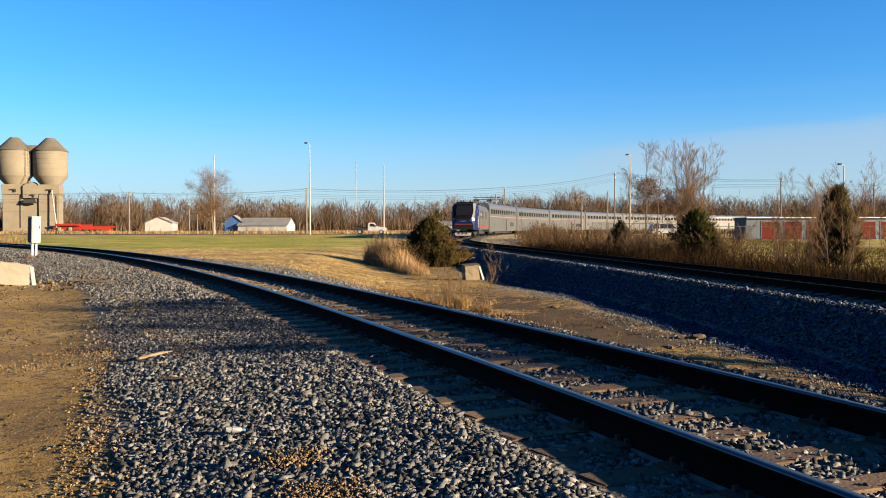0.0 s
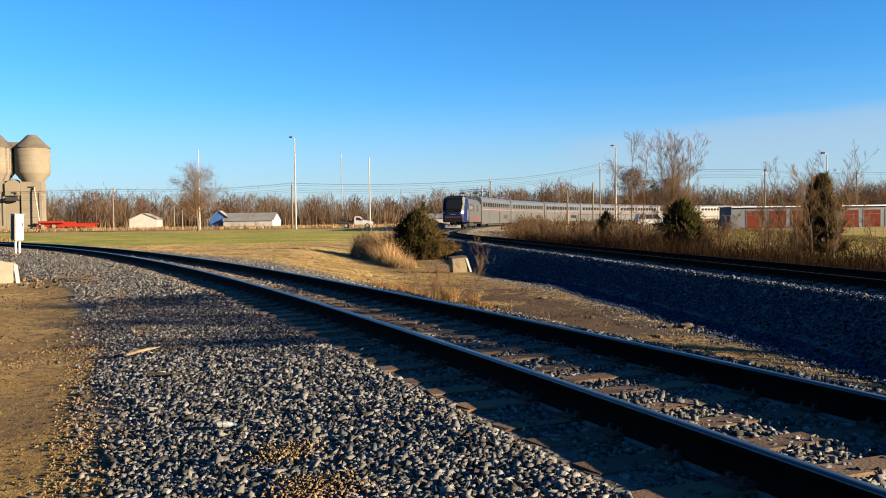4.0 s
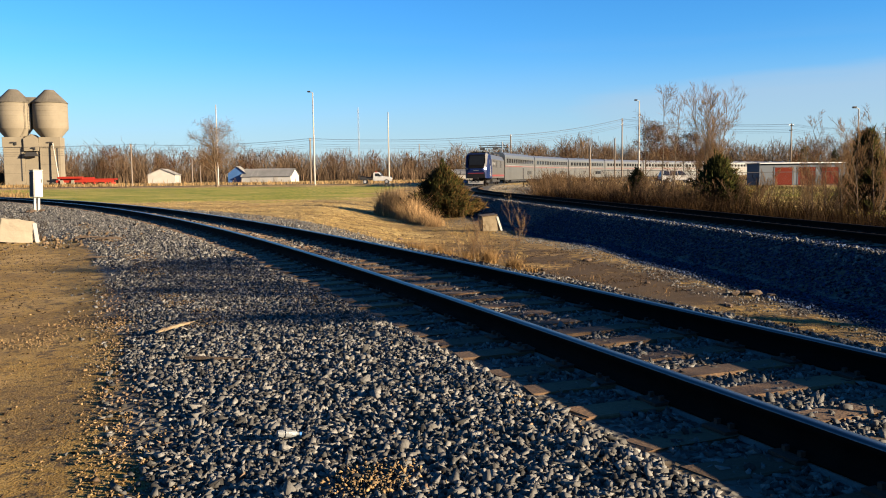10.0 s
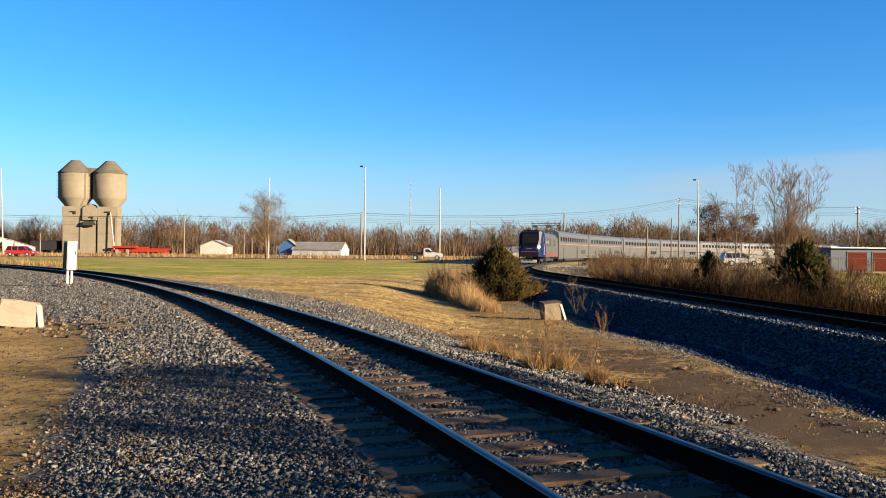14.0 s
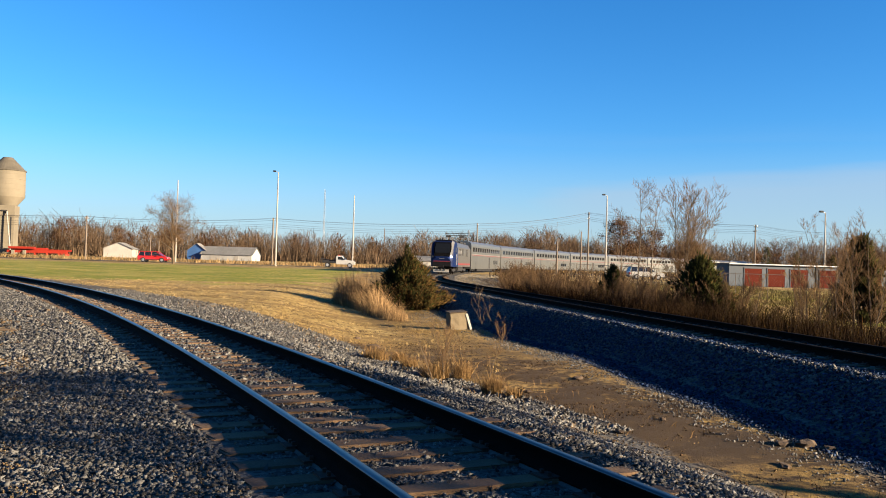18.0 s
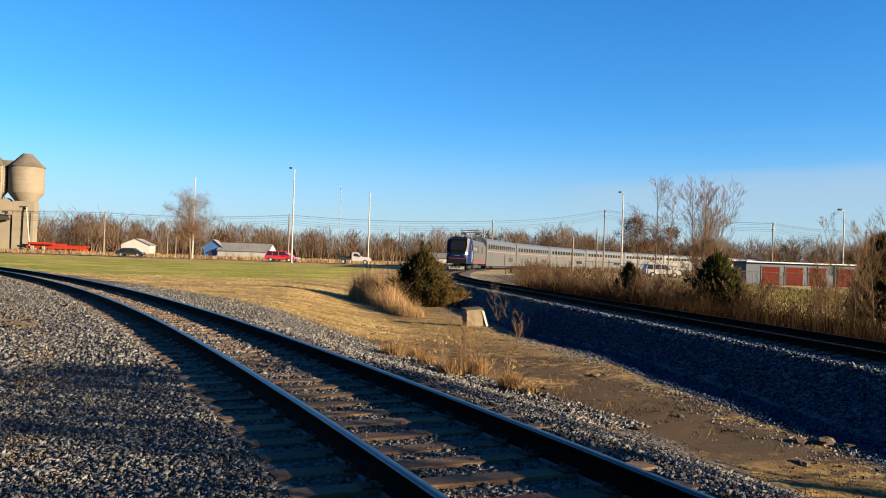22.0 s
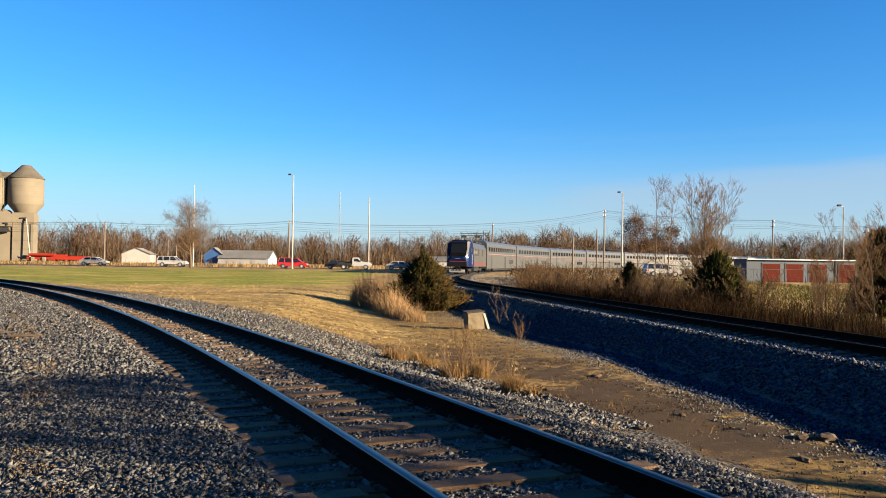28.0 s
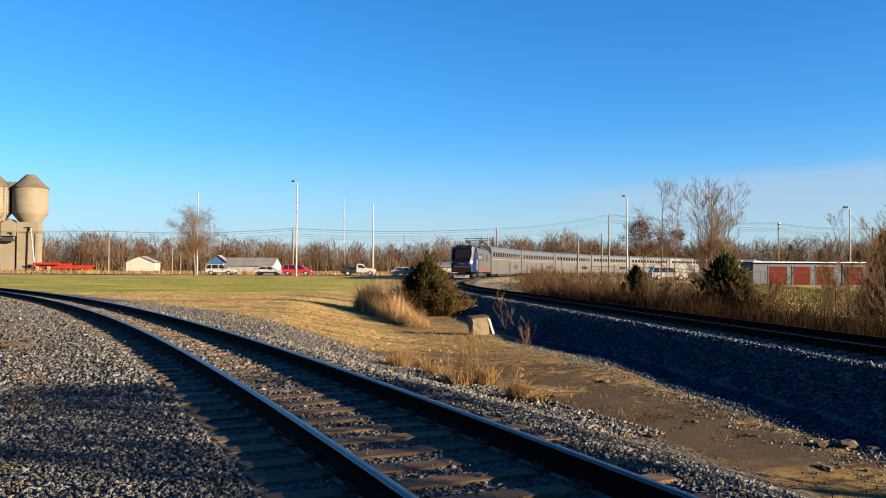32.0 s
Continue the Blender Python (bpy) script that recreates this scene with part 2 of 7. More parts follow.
M["train_black"] = mat("black_train_paint", (0.004, 0.004, 0.005), 0.7, 0.0, 0.2, 1.0, 12, 0.02, spec=0.1)
M["train_red"] = mat("red_train_stripe", (0.1113, 0.01391, 0.01391), 0.4, 0.0, 0.12, 1.0, 12, 0.02)
M["train_white"] = mat("white_train_stripe", (0.105, 0.105, 0.105), 0.45, 0.0, 0.1, 1.0, 12, 0.02)
M["headlight"] = mat("lit_headlamp", (1.0, 0.93, 0.80), 0.3, glow=14.0, bump=0)
M["shed_white"] = mat("white_sheet_metal", (0.20, 0.193, 0.178), 0.6, vary=0.16, scale=0.5, fine=8, bump=0.08)
M["shed_blue"] = mat("blue_painted_boards", (0.02004, 0.05787, 0.1513), 0.6, vary=0.18, scale=0.6, fine=8, bump=0.08)
M["shed_roof"] = mat("rust_streaked_metal_roof", (0.22, 0.22, 0.212), 0.6, 0.0, 0.2, 0.35, 4, 0.1)
M["red_paint"] = mat("bright_red_paint", (0.2149, 0.01791, 0.01023), 0.5, vary=0.15, scale=0.6, fine=8, bump=0.05)
M["door_red"] = mat("orange_red_roller_door", (0.052, 0.0085, 0.0045), 0.8, vary=0.12, scale=0.8, fine=10, bump=0.05, spec=0.05)
M["garage_grey"] = mat("blue_grey_sheet_wall", (0.020, 0.030, 0.045), 0.6, vary=0.14, scale=0.6, fine=10, bump=0.06)
M["asphalt"] = mat("worn_asphalt", (0.03116, 0.03028, 0.02938), 0.9, vary=0.25, scale=0.4, fine=25, bump=0.2)
M["plastic"] = mat("crumpled_clear_plastic", (0.1001, 0.1068, 0.1102), 0.3, vary=0.12, scale=12, fine=90, bump=0.3)
M["tyre"] = mat("black_rubber", (0.01221, 0.01221, 0.01221), 0.85, vary=0.2, bump=0.05)
M["rim"] = mat("alloy_rim", (0.369, 0.369, 0.369), 0.35, 0.7, 0.1, bump=0.0)
M["red_light"] = mat("red_lamp_glass", (0.1948, 0.006677, 0.005565), 0.25, vary=0.1, bump=0)
for key, col in (("car_red", (0.2788, 0.01148, 0.01476)), ("car_black", (0.01312, 0.01394, 0.0164)), ("car_white", (0.24, 0.24, 0.235)), ("car_silver", (0.19, 0.198, 0.206)), ("car_blue", (0.0328, 0.1066, 0.2706))):
    M[key] = mat(key + "_paint", col, 0.25, 0.0, 0.06, 1.5, 30, 0.0, coat=0.5)


# ---- mesh helpers ----
def part(name, bm, material, parent=None, label=""):
    """Links a bmesh as one mesh object under a thing or a part."""
    me = bpy.data.meshes.new(name)
    bm.normal_update()
    bm.to_mesh(me)
    bm.free()
    for m in (material if isinstance(material, (list, tuple)) else (material,)):
        me.materials.append(m)
    ob = new(name, me)
    if parent is not None:
        ob.parent = parent
    if label:
        tagged(ob, label)
    return ob


def thing(name, label, category, m=None, group="", kind=""):
    ob = new(name)
    ob.empty_display_size = 0.2
    if m is not None:
        ob.matrix_basis = m
    return tagged(ob, label, category, group, kind)


def mesh_np(name, verts, faces, material, parent=None, smooth=False):
    """A mesh from numpy arrays: faces all of the same number of corners."""
    me = bpy.data.meshes.new(name)
    n, k = len(faces), faces.shape[1]
    me.vertices.add(len(verts))
    me.vertices.foreach_set("co", np.asarray(verts, np.float32).ravel())
    me.loops.add(n * k)
    me.loops.foreach_set("vertex_index", np.asarray(faces, np.int32).ravel())
    me.polygons.add(n)
    me.polygons.foreach_set("loop_start", np.arange(0, n * k, k, dtype=np.int32))
    me.polygons.foreach_set("loop_total", np.full(n, k, np.int32))
    if smooth:
        me.polygons.foreach_set("use_smooth", np.ones(n, bool))
    me.update(calc_edges=True)
    for m in (material if isinstance(material, (list, tuple)) else (material,)):
        me.materials.append(m)
    ob = new(name, me)
    if parent is not None:
        ob.parent = parent
    return ob


def box(bm, x0, y0, z0, x1, y1, z1, bevel=0.0, idx=0):
    """A box between two corners, with bevelled edges."""
    r = bmesh.ops.create_cube(bm, size=1, matrix=Matrix.LocRotScale(((x0 + x1) / 2, (y0 + y1) / 2, (z0 + z1) / 2), None, (abs(x1 - x0), abs(y1 - y0), abs(z1 - z0))))
    vs = r["verts"]
    for f in {f for v in vs for f in v.link_faces}:
        f.material_index = idx
    if bevel:
        bmesh.ops.bevel(bm, geom=list({e for v in vs for e in v.link_edges}), offset=bevel, segments=2, affect="EDGES", clamp_overlap=True)
    return vs


def cyl(bm, a, b, r0, r1=None, n=10, caps=True, idx=0):
    """A tapered round bar from a to b."""
    a, b = Vector(a), Vector(b)
    r1 = r0 if r1 is None else r1
    m = Matrix.Translation((a + b) / 2) @ (b - a).to_track_quat("Z", "Y").to_matrix().to_4x4()
    r = bmesh.ops.create_cone(bm, cap_ends=caps, segments=n, radius1=r0, radius2=r1, depth=(b - a).length, matrix=m)
    for f in {f for v in r["verts"] for f in v.link_faces}:
        f.material_index = idx
    return r["verts"]


def prism(bm, outline, y0, y1, idx=0):
    """An outline in x, z carried from y0 to y1."""
    a = [bm.verts.new((x, y0, z)) for x, z in outline]
    b = [bm.verts.new((x, y1, z)) for x, z in outline]
    n = len(a)
    fs = [bm.faces.new(a), bm.faces.new(b[::-1])]
    fs += [bm.faces.new((a[i], b[i], b[(i + 1) % n], a[(i + 1) % n])) for i in range(n)]
    for f in fs:
        f.material_index = idx
    bmesh.ops.recalc_face_normals(bm, faces=fs)
    return fs


# ---- plan: the two tracks ----
def heading_line(x, y, head, step, back, ahead, bend):
    """Points and headings every step metres along a line that passes (x, y); head(s) gives its heading in degrees, clockwise from +y."""
    def go(n, sign):
        px, py, out = x, y, []
        for i in range(n):
            h = radians(bend((i + 0.5) * step * sign))
            px, py = px + sign * step * math.sin(h), py + sign * step * math.cos(h)
            out.append((px, py))
        return out
    b, f = go(int(back / step), -1)[::-1], go(int(ahead / step), 1)
    return np.array(b + [(x, y)] + f)


def bend1(s):
    return -21.3 - 0.30 * s


def bend2(s):
    return -7.4 + max(0.0, min(s, 130.0) - 45.0) * 0.275 + max(0.0, min(s, 280.0) - 130.0) * 0.22


STEP = 0.5
Z2 = -0.08                            # rail level of the second track
LINE1 = heading_line(2.49, 4.24, 0, STEP, 14, 150, bend1)
LINE2 = heading_line(9.12, 15.0, 0, STEP, 60, 480, bend2)


def at_line(line, back, s):
    """Place and heading on a line at s metres past its start point."""
    i = min(max((s + back) / STEP, 0), len(line) - 1.001)
    k = int(i)
    p = line[k] + (line[k + 1] - line[k]) * (i - k)
    j0, j1 = max(k - 1, 0), min(k + 2, len(line) - 1)
    d = line[j1] - line[j0]
    return p, math.atan2(d[0], d[1])


def offset(line, px, py):
    """Signed distance of places from a line, to its right positive."""
    px, py = np.asarray(px, float), np.asarray(py, float)
    best = np.full(px.shape, 1e9)
    sign = np.ones(px.shape)
    pts = line[::4]
    d = np.diff(pts, axis=0)
    for i in range(len(d)):
        L2 = (d[i] ** 2).sum()
        rx, ry = px - pts[i][0], py - pts[i][1]
        u = np.clip((rx * d[i][0] + ry * d[i][1]) / L2, 0, 1)
        ex, ey = rx - u * d[i][0], ry - u * d[i][1]
        q = ex * ex + ey * ey
        m = q < best
        best = np.where(m, q, best)
        sign = np.where(m, np.sign(rx * d[i][1] - ry * d[i][0]), sign)
    return np.sqrt(best) * np.where(sign == 0, 1, sign)


def smooth(a, b, x):
    t = np.clip((np.asarray(x, float) - a) / (b - a), 0, 1)
    return t * t * (3 - 2 * t)


def wave(x, y, k=0.0):
    """Soft unevenness of the ground."""
    return (np.sin(x * 0.9 + 1.3 * np.sin(y * 0.43 + k)) + np.sin(y * 1.1 + 1.7 * np.sin(x * 0.37 + 2 + k)) + 0.6 * np.sin(x * 2.3 + y * 1.9 + k) + 0.5 * np.sin(x * 3.1 - y * 2.7)) / 3.1


def height(x, y, d1=None, d2=None):
    """The ground's height: ballast beds of both tracks, the ditch between them, and the field that rises to the road."""
    x, y = np.asarray(x, float), np.asarray(y, float)
    d1 = offset(LINE1, x, y) if d1 is None else d1
    d2 = offset(LINE2, x, y) if d2 is None else d2
    ditch = smooth(11.0, 6.0, np.abs(d2 + 2.0)) * smooth(80, 46, y)
    base = np.where(d1 < 0, -0.42, -0.46 - (0.45 + 0.18 * smooth(24, 34, y)) * ditch)
    base = np.where(d2 > 0, -0.46 - 0.36 * smooth(90, 60, y), base)
    base = base + 0.46 * smooth(70, 140, y) + 0.45 * smooth(150, 220, y)
    base = base + 0.025 * wave(x, y) * smooth(2.0, 4.0, np.abs(d1))
    a1 = np.abs(d1)
    p1 = np.where(a1 < 1.3, -0.197, -0.186) - np.where(d1 < 0, 0.085, 0.28) * np.maximum(0, a1 - 1.6)
    a2 = np.abs(d2)
    p2 = Z2 - 0.20 - 0.42 * np.maximum(0, a2 - 1.78)
    near2 = (y < 480)
    return np.maximum(base, np.maximum(p1, np.where(near2, p2, -9)))


# ---- ground ----
def ground():
    def axis(lo, hi, fine, a, b, grow):
        v = list(np.arange(a, b + 1e-6, fine))
        s = fine
        while v[-1] < hi:
            s *= grow
            v.append(v[-1] + s)
        s = fine
        while v[0] > lo:
            s *= grow
            v.insert(0, v[0] - s)
        return np.array(v)
    xs = axis(-2600, 2600, 0.26, -18, 13, 1.06)
    ys = axis(-600, 3600, 0.26, 1.0, 54, 1.06)
    X, Y = np.meshgrid(xs, ys)
    x, y = X.ravel(), Y.ravel()
    d1, d2 = offset(LINE1, x, y), offset(LINE2, x, y)
    z = height(x, y, d1, d2)
    # small lumps and hollows of bare ground and grass
    lump = np.random.default_rng(3).normal(0, 1, len(x))
    bare = smooth(3.6, 4.4, np.abs(d1)) * np.maximum(smooth(-4.2, -5.0, d2), smooth(3, 4, d2))
    z = z + bare * lump * np.where(d1 < 0, 0.006, 0.013)
    n, m = len(xs), len(ys)
    i = np.arange((m - 1) * n).reshape(m - 1, n)[:, :-1].ravel()
    ob = mesh_np("ground", np.column_stack((x, y, z)), np.column_stack((i, i + 1, i + n + 1, i + n)), ground_mat(), smooth=True)
    w = 0.35 * wave(x, y, 2.0)
    b1 = smooth(-3.95, -3.45, d1 + w * 0.35 + 2.6 * smooth(22, 32, y + w) * smooth(90, 55, y)) * smooth(4.1, 3.2, d1 + w * 0.9 - 1.2 * smooth(11, 18, y))
    b2 = smooth(-4.6, -4.1, d2 + w * 0.6) * smooth(2.6, 2.2, d2)
    ballast = np.maximum(b1, b2)
    field = smooth(3.2, 5.5, d1 + w) * smooth(-7.0, -9.5, d2 + 2 * w) * smooth(24, 33, y + 4 * w + 0.3 * x)
    lawn = field * smooth(54, 70, y + 6 * w) * smooth(130, 118, y + 3 * w) * smooth(-4, -12, x + 2 * w)
    lawn = np.maximum(lawn, 0.46 * smooth(9, 13, d2) * smooth(30, 45, y) * smooth(97, 90, y))
    lawn = np.maximum(lawn, 0.48 * smooth(-6.3, -8.0, d1 + w) * smooth(17, 21, y) * smooth(60, 45, y))
    rough = np.maximum(field, smooth(2.0, 3.0, d2)) + smooth(120, 130, y) + smooth(-7.5, -10, d1) * smooth(18, 24, y)
    dark_ground = smooth(2.8, 3.6, d1) * smooth(10.0, 6.0, d1 + w) * smooth(36, 22, y) * np.clip(0.76 + 0.9 * wave(x * 0.8, y * 0.8, 3.0), 0.34, 1.2)
    # the same dark tone also covers the yard beyond the raised track
    dark_ground = np.maximum(dark_ground, 0.68 * smooth(3, 5, d2) * smooth(15, 10, d2) * smooth(105, 92, y) * smooth(60, 50, x))
    col = np.column_stack((ballast, lawn, np.clip(rough, 0, 1), dark_ground))
    ob.data.attributes.new("zone", "FLOAT_COLOR", "POINT").data.foreach_set("color", col.astype(np.float32).ravel())
    tagged(ob, "earth ground with ballast beds, dry grass and mown lawn", "ground", kind="structure")
    return ob


def ground_mat():
    m = bpy.data.materials.new("earth_grass_and_gravel")
    m.use_nodes = True
    nt = m.node_tree
    N, L = nt.nodes.new, nt.links.new
    p = nt.nodes["Principled BSDF"]
    p.inputs["Roughness"].default_value = 0.95
    p.inputs["Specular IOR Level"].default_value = 0.15
    co = N("ShaderNodeTexCoord")

    def nz(scale, detail=5.0):
        n = N("ShaderNodeTexNoise")
        n.inputs["Scale"].default_value, n.inputs["Detail"].default_value = scale, detail
        L(co.outputs["Object"], n.inputs["Vector"])
        return n.outputs[0]

    def ramp(src, a, b):
        r = N("ShaderNodeMapRange")
        r.inputs["From Min"].default_value, r.inputs["From Max"].default_value = a, b
        L(src, r.inputs[0])
        return r.outputs[0]

    def mixc(f, a, b):
        x = N("ShaderNodeMixRGB")
        for s, i in ((f, 0), (a, 1), (b, 2)):
            if isinstance(s, float):
                x.inputs[i].default_value = s
            elif isinstance(s, tuple):
                x.inputs[i].default_value = (*s, 1)
            else:
                L(s, x.inputs[i])
        return x.outputs[0]

    big, mid, fine = nz(0.35), nz(2.2), nz(30)
    bm_ = N("ShaderNodeMapping")
    bm_.inputs["Scale"].default_value = (0.25, 1.0, 1.0)
    L(co.outputs["Object"], bm_.inputs[0])
    bn = N("ShaderNodeTexNoise")
    bn.inputs["Scale"].default_value, bn.inputs["Detail"].default_value = 0.28, 5.0
    L(bm_.outputs[0], bn.inputs["Vector"])
    broad = bn.outputs[0]
    pebble = N("ShaderNodeTexVoronoi")
    pebble.inputs["Scale"].default_value = 19
    L(co.outputs["Object"], pebble.inputs["Vector"])
    dirt = mixc(ramp(mid, 0.35, 0.7), (0.130, 0.0770, 0.0180), (0.200, 0.128, 0.0335))
    dirt = mixc(ramp(nz(0.9), 0.50, 0.66), dirt, (0.24, 0.159, 0.0575))
    dirt = mixc(ramp(big, 0.5, 0.66), dirt, (0.0721, 0.0443, 0.0163))
    dirt = mixc(ramp(nz(9.0), 0.52, 0.62), dirt, (0.0583, 0.0369, 0.0148))
    dirt = mixc(ramp(fine, 0.52, 0.75), dirt, (0.192, 0.136, 0.0501))
    dirt = mixc(ramp(nz(55.0), 0.57, 0.66), dirt, (0.0309, 0.0206, 0.0103))
    gravel = mixc(ramp(pebble.outputs["Color"], 0.1, 0.9), (0.016, 0.016, 0.0155), (0.085, 0.082, 0.075))
    gravel = mixc(ramp(mid, 0.50, 0.74), gravel, (0.063, 0.0468, 0.027))
    lawn = mixc(ramp(mid, 0.35, 0.68), (0.0663, 0.0879, 0.00263), (0.158, 0.164, 0.00847))
    sm = N("ShaderNodeMapping")
    sm.inputs["Scale"].default_value = (0.16, 1.0, 1.0)
    L(co.outputs["Object"], sm.inputs[0])
    sn = N("ShaderNodeTexNoise")
    sn.inputs["Scale"].default_value, sn.inputs["Detail"].default_value = 0.9, 7.0
    L(sm.outputs[0], sn.inputs["Vector"])
    lawn = mixc(ramp(sn.outputs[0], 0.46, 0.64), lawn, (0.291, 0.223, 0.0579))
    lawn = mixc(ramp(nz(9.0), 0.5, 0.72), lawn, (0.0632, 0.0718, 0.00632))
    dry = mixc(ramp(mid, 0.35, 0.68), (0.246, 0.171, 0.0551), (0.362, 0.267, 0.101))
    dry = mixc(ramp(big, 0.48, 0.7), dry, (0.176, 0.123, 0.0389))
    dry = mixc(ramp(sn.outputs[0], 0.52, 0.62), dry, (0.151, 0.0997, 0.0324))
    dry = mixc(ramp(nz(5.0), 0.50, 0.60), dry, (0.123, 0.0797, 0.0273))
    dry = mixc(ramp(nz(18.0), 0.54, 0.62), dry, (0.0794, 0.0478, 0.0181))
    at = N("ShaderNodeAttribute")
    at.attribute_name = "zone"
    sep = N("ShaderNodeSeparateColor")
    L(at.outputs["Color"], sep.inputs[0])

    def edge(src, k=0.5, by=None):
        a = N("ShaderNodeMath")
        a.operation = "MULTIPLY_ADD"
        a.inputs[1].default_value, a.inputs[2].default_value = k, -k / 2
        L(by or mid, a.inputs[0])
        b = N("ShaderNodeMath")
        b.operation = "ADD"
        L(src, b.inputs[0])
        L(a.outputs[0], b.inputs[1])
        return ramp(b.outputs[0], 0.35, 0.65)
    c = mixc(edge(sep.outputs[2], 0.9), dirt, dry)
    c = mixc(edge(sep.outputs[1], 1.9, broad), c, lawn)
    c = mixc(edge(at.outputs["Alpha"], 1.9, nz(3.6)), c, (0.040, 0.0255, 0.0115))
    c = mixc(edge(sep.outputs[0], 1.7), c, gravel)
    L(c, p.inputs["Base Color"])
    # relief: grains over clods and ruts
    low = N("ShaderNodeBump")
    low.inputs["Strength"].default_value, low.inputs["Distance"].default_value = 0.4, 0.06
    L(mixc(0.5, nz(5.0), nz(16.0)), low.inputs["Height"])
    b = N("ShaderNodeBump")
    b.inputs["Strength"].default_value, b.inputs["Distance"].default_value = 0.7, 0.03
    hgt = mixc(edge(sep.outputs[0], 1.7), nz(60.0), pebble.outputs["Distance"])
    L(hgt, b.inputs["Height"])
    L(low.outputs[0], b.inputs["Normal"])
    L(b.outputs[0], p.inputs["Normal"])
    return m


ground()


# ---- tracks ----
def rail_mesh(line, off, name, parent, z, head="rail_top"):
    """A rail of true section: foot, web and head, the worn top shining."""
    prof = [(-0.070, -0.172), (0.070, -0.172), (0.070, -0.160), (0.016, -0.140), (0.010, -0.125), (0.010, -0.055), (0.035, -0.040), (0.037, -0.012), (0.030, -0.001), (0.0, 0.0),
            (-0.030, -0.001), (-0.037, -0.012), (-0.035, -0.040), (-0.010, -0.055), (-0.010, -0.125), (-0.016, -0.140), (-0.070, -0.160)]
    prof = np.array(prof)
    d = np.gradient(line, axis=0)
    d /= np.linalg.norm(d, axis=1)[:, None]
    right = np.column_stack((d[:, 1], -d[:, 0]))
    k, n = len(prof), len(line)
    v = np.zeros((n, k, 3))
    for j in range(k):
        v[:, j, :2] = line + right * (off + prof[j, 0])
        v[:, j, 2] = prof[j, 1] + z
    i, j = np.meshgrid(np.arange(n - 1), np.arange(k), indexing="ij")
    a, b = i * k + j, i * k + (j + 1) % k
    f = np.stack((a, b, b + k, a + k), -1).reshape(-1, 4)
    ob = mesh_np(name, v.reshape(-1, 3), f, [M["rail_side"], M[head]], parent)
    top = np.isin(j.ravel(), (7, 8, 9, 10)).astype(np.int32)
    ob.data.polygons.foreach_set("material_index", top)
    return ob


def bed_strip(line, off, parent, z):
    """Ballast filler added under a rail between the ties, to block light from passing below."""
    d = np.gradient(line, axis=0)
    d /= np.linalg.norm(d, axis=1)[:, None]
    right = np.column_stack((d[:, 1], -d[:, 0]))
    prof = ((-0.13, -0.25), (-0.075, -0.179), (0.075, -0.179), (0.13, -0.25))
    n = len(line)
    v = np.zeros((n, 4, 3))
    for j, (o, h) in enumerate(prof):
        v[:, j, :2] = line + right * (off + o)
        v[:, j, 2] = h + z
    i, j = np.meshgrid(np.arange(n - 1), np.arange(3), indexing="ij")
    a = i * 4 + j
    return mesh_np("tamped_ballast", v.reshape(-1, 3), np.stack((a, a + 1, a + 5, a + 4), -1).reshape(-1, 4), M["stone"], parent)


def tie_meshes():
    out = []
    for k in range(4):
        bm = bmesh.new()
        box(bm, -1.40, -0.115, -0.18, 1.40, 0.115, 0.0, 0.012)
        for v in bm.verts:
            v.co += Vector((random.uniform(-0.03, 0.03) if abs(v.co.x) > 1.2 else 0, random.uniform(-0.008, 0.008), random.uniform(-0.008, 0.004)))
        me = bpy.data.meshes.new("tie")
        bm.to_mesh(me)
        bm.free()
        me.materials.append(M["tie"])
        out.append(me)
    return out


def track(name, line, back, s0, s1, tie_to, label, z=0.0, head="rail_top"):
    """Two rails on timber ties with tie plates and spikes."""
    t = thing(name, label, "railway track", kind="structure")
    for off in (-0.752, 0.752):
        bed_strip(line, off, t, z)
    for off in (-0.752, 0.752):
        rail_mesh(line, off, "rail", t, z, head)
    ties = tie_meshes()
    bm = bmesh.new()
    box(bm, -0.17, -0.09, -0.004, 0.17, 0.09, 0.014)
    for sx in (-0.10, 0.10):
        for sy in (-0.05, 0.05):
            box(bm, sx - 0.014, sy - 0.012, 0.0, sx + 0.014, sy + 0.012, 0.042)
    plate = bpy.data.meshes.new("tie_plate")
    bm.to_mesh(plate)
    bm.free()
    plate.materials.append(M["tie_plate"])
    s = s0
    while s < tie_to:
        p, h = at_line(line, back, s)
        ob = new("tie", random.choice(ties))
        ob.parent = t
        turn = math.degrees(-h) + random.uniform(-1.6, 1.6)
        ob.matrix_basis = pose(p[0] + random.uniform(-0.03, 0.03), p[1], z - 0.170 + random.uniform(-0.010, 0.0), random.uniform(-1, 1), 0, turn)
        if s < 45:
            for off in (-0.752, 0.752):
                pl = new("tie_plate", plate)
                pl.parent = ob
                pl.matrix_basis = pose(off, 0, 0.004)
        s += 0.53 + random.uniform(-0.04, 0.04)
    return t


track("railway_track_near", LINE1, 14, -12, 150, 75, "curving railway track, rusty rails on weathered timber ties in grey ballast")
track("railway_track_far", LINE2, 60, -50, 470, 100, "railway track on a raised ballast bank, rusty rails darkened for shade on timber ties", Z2, "rail_shaded")


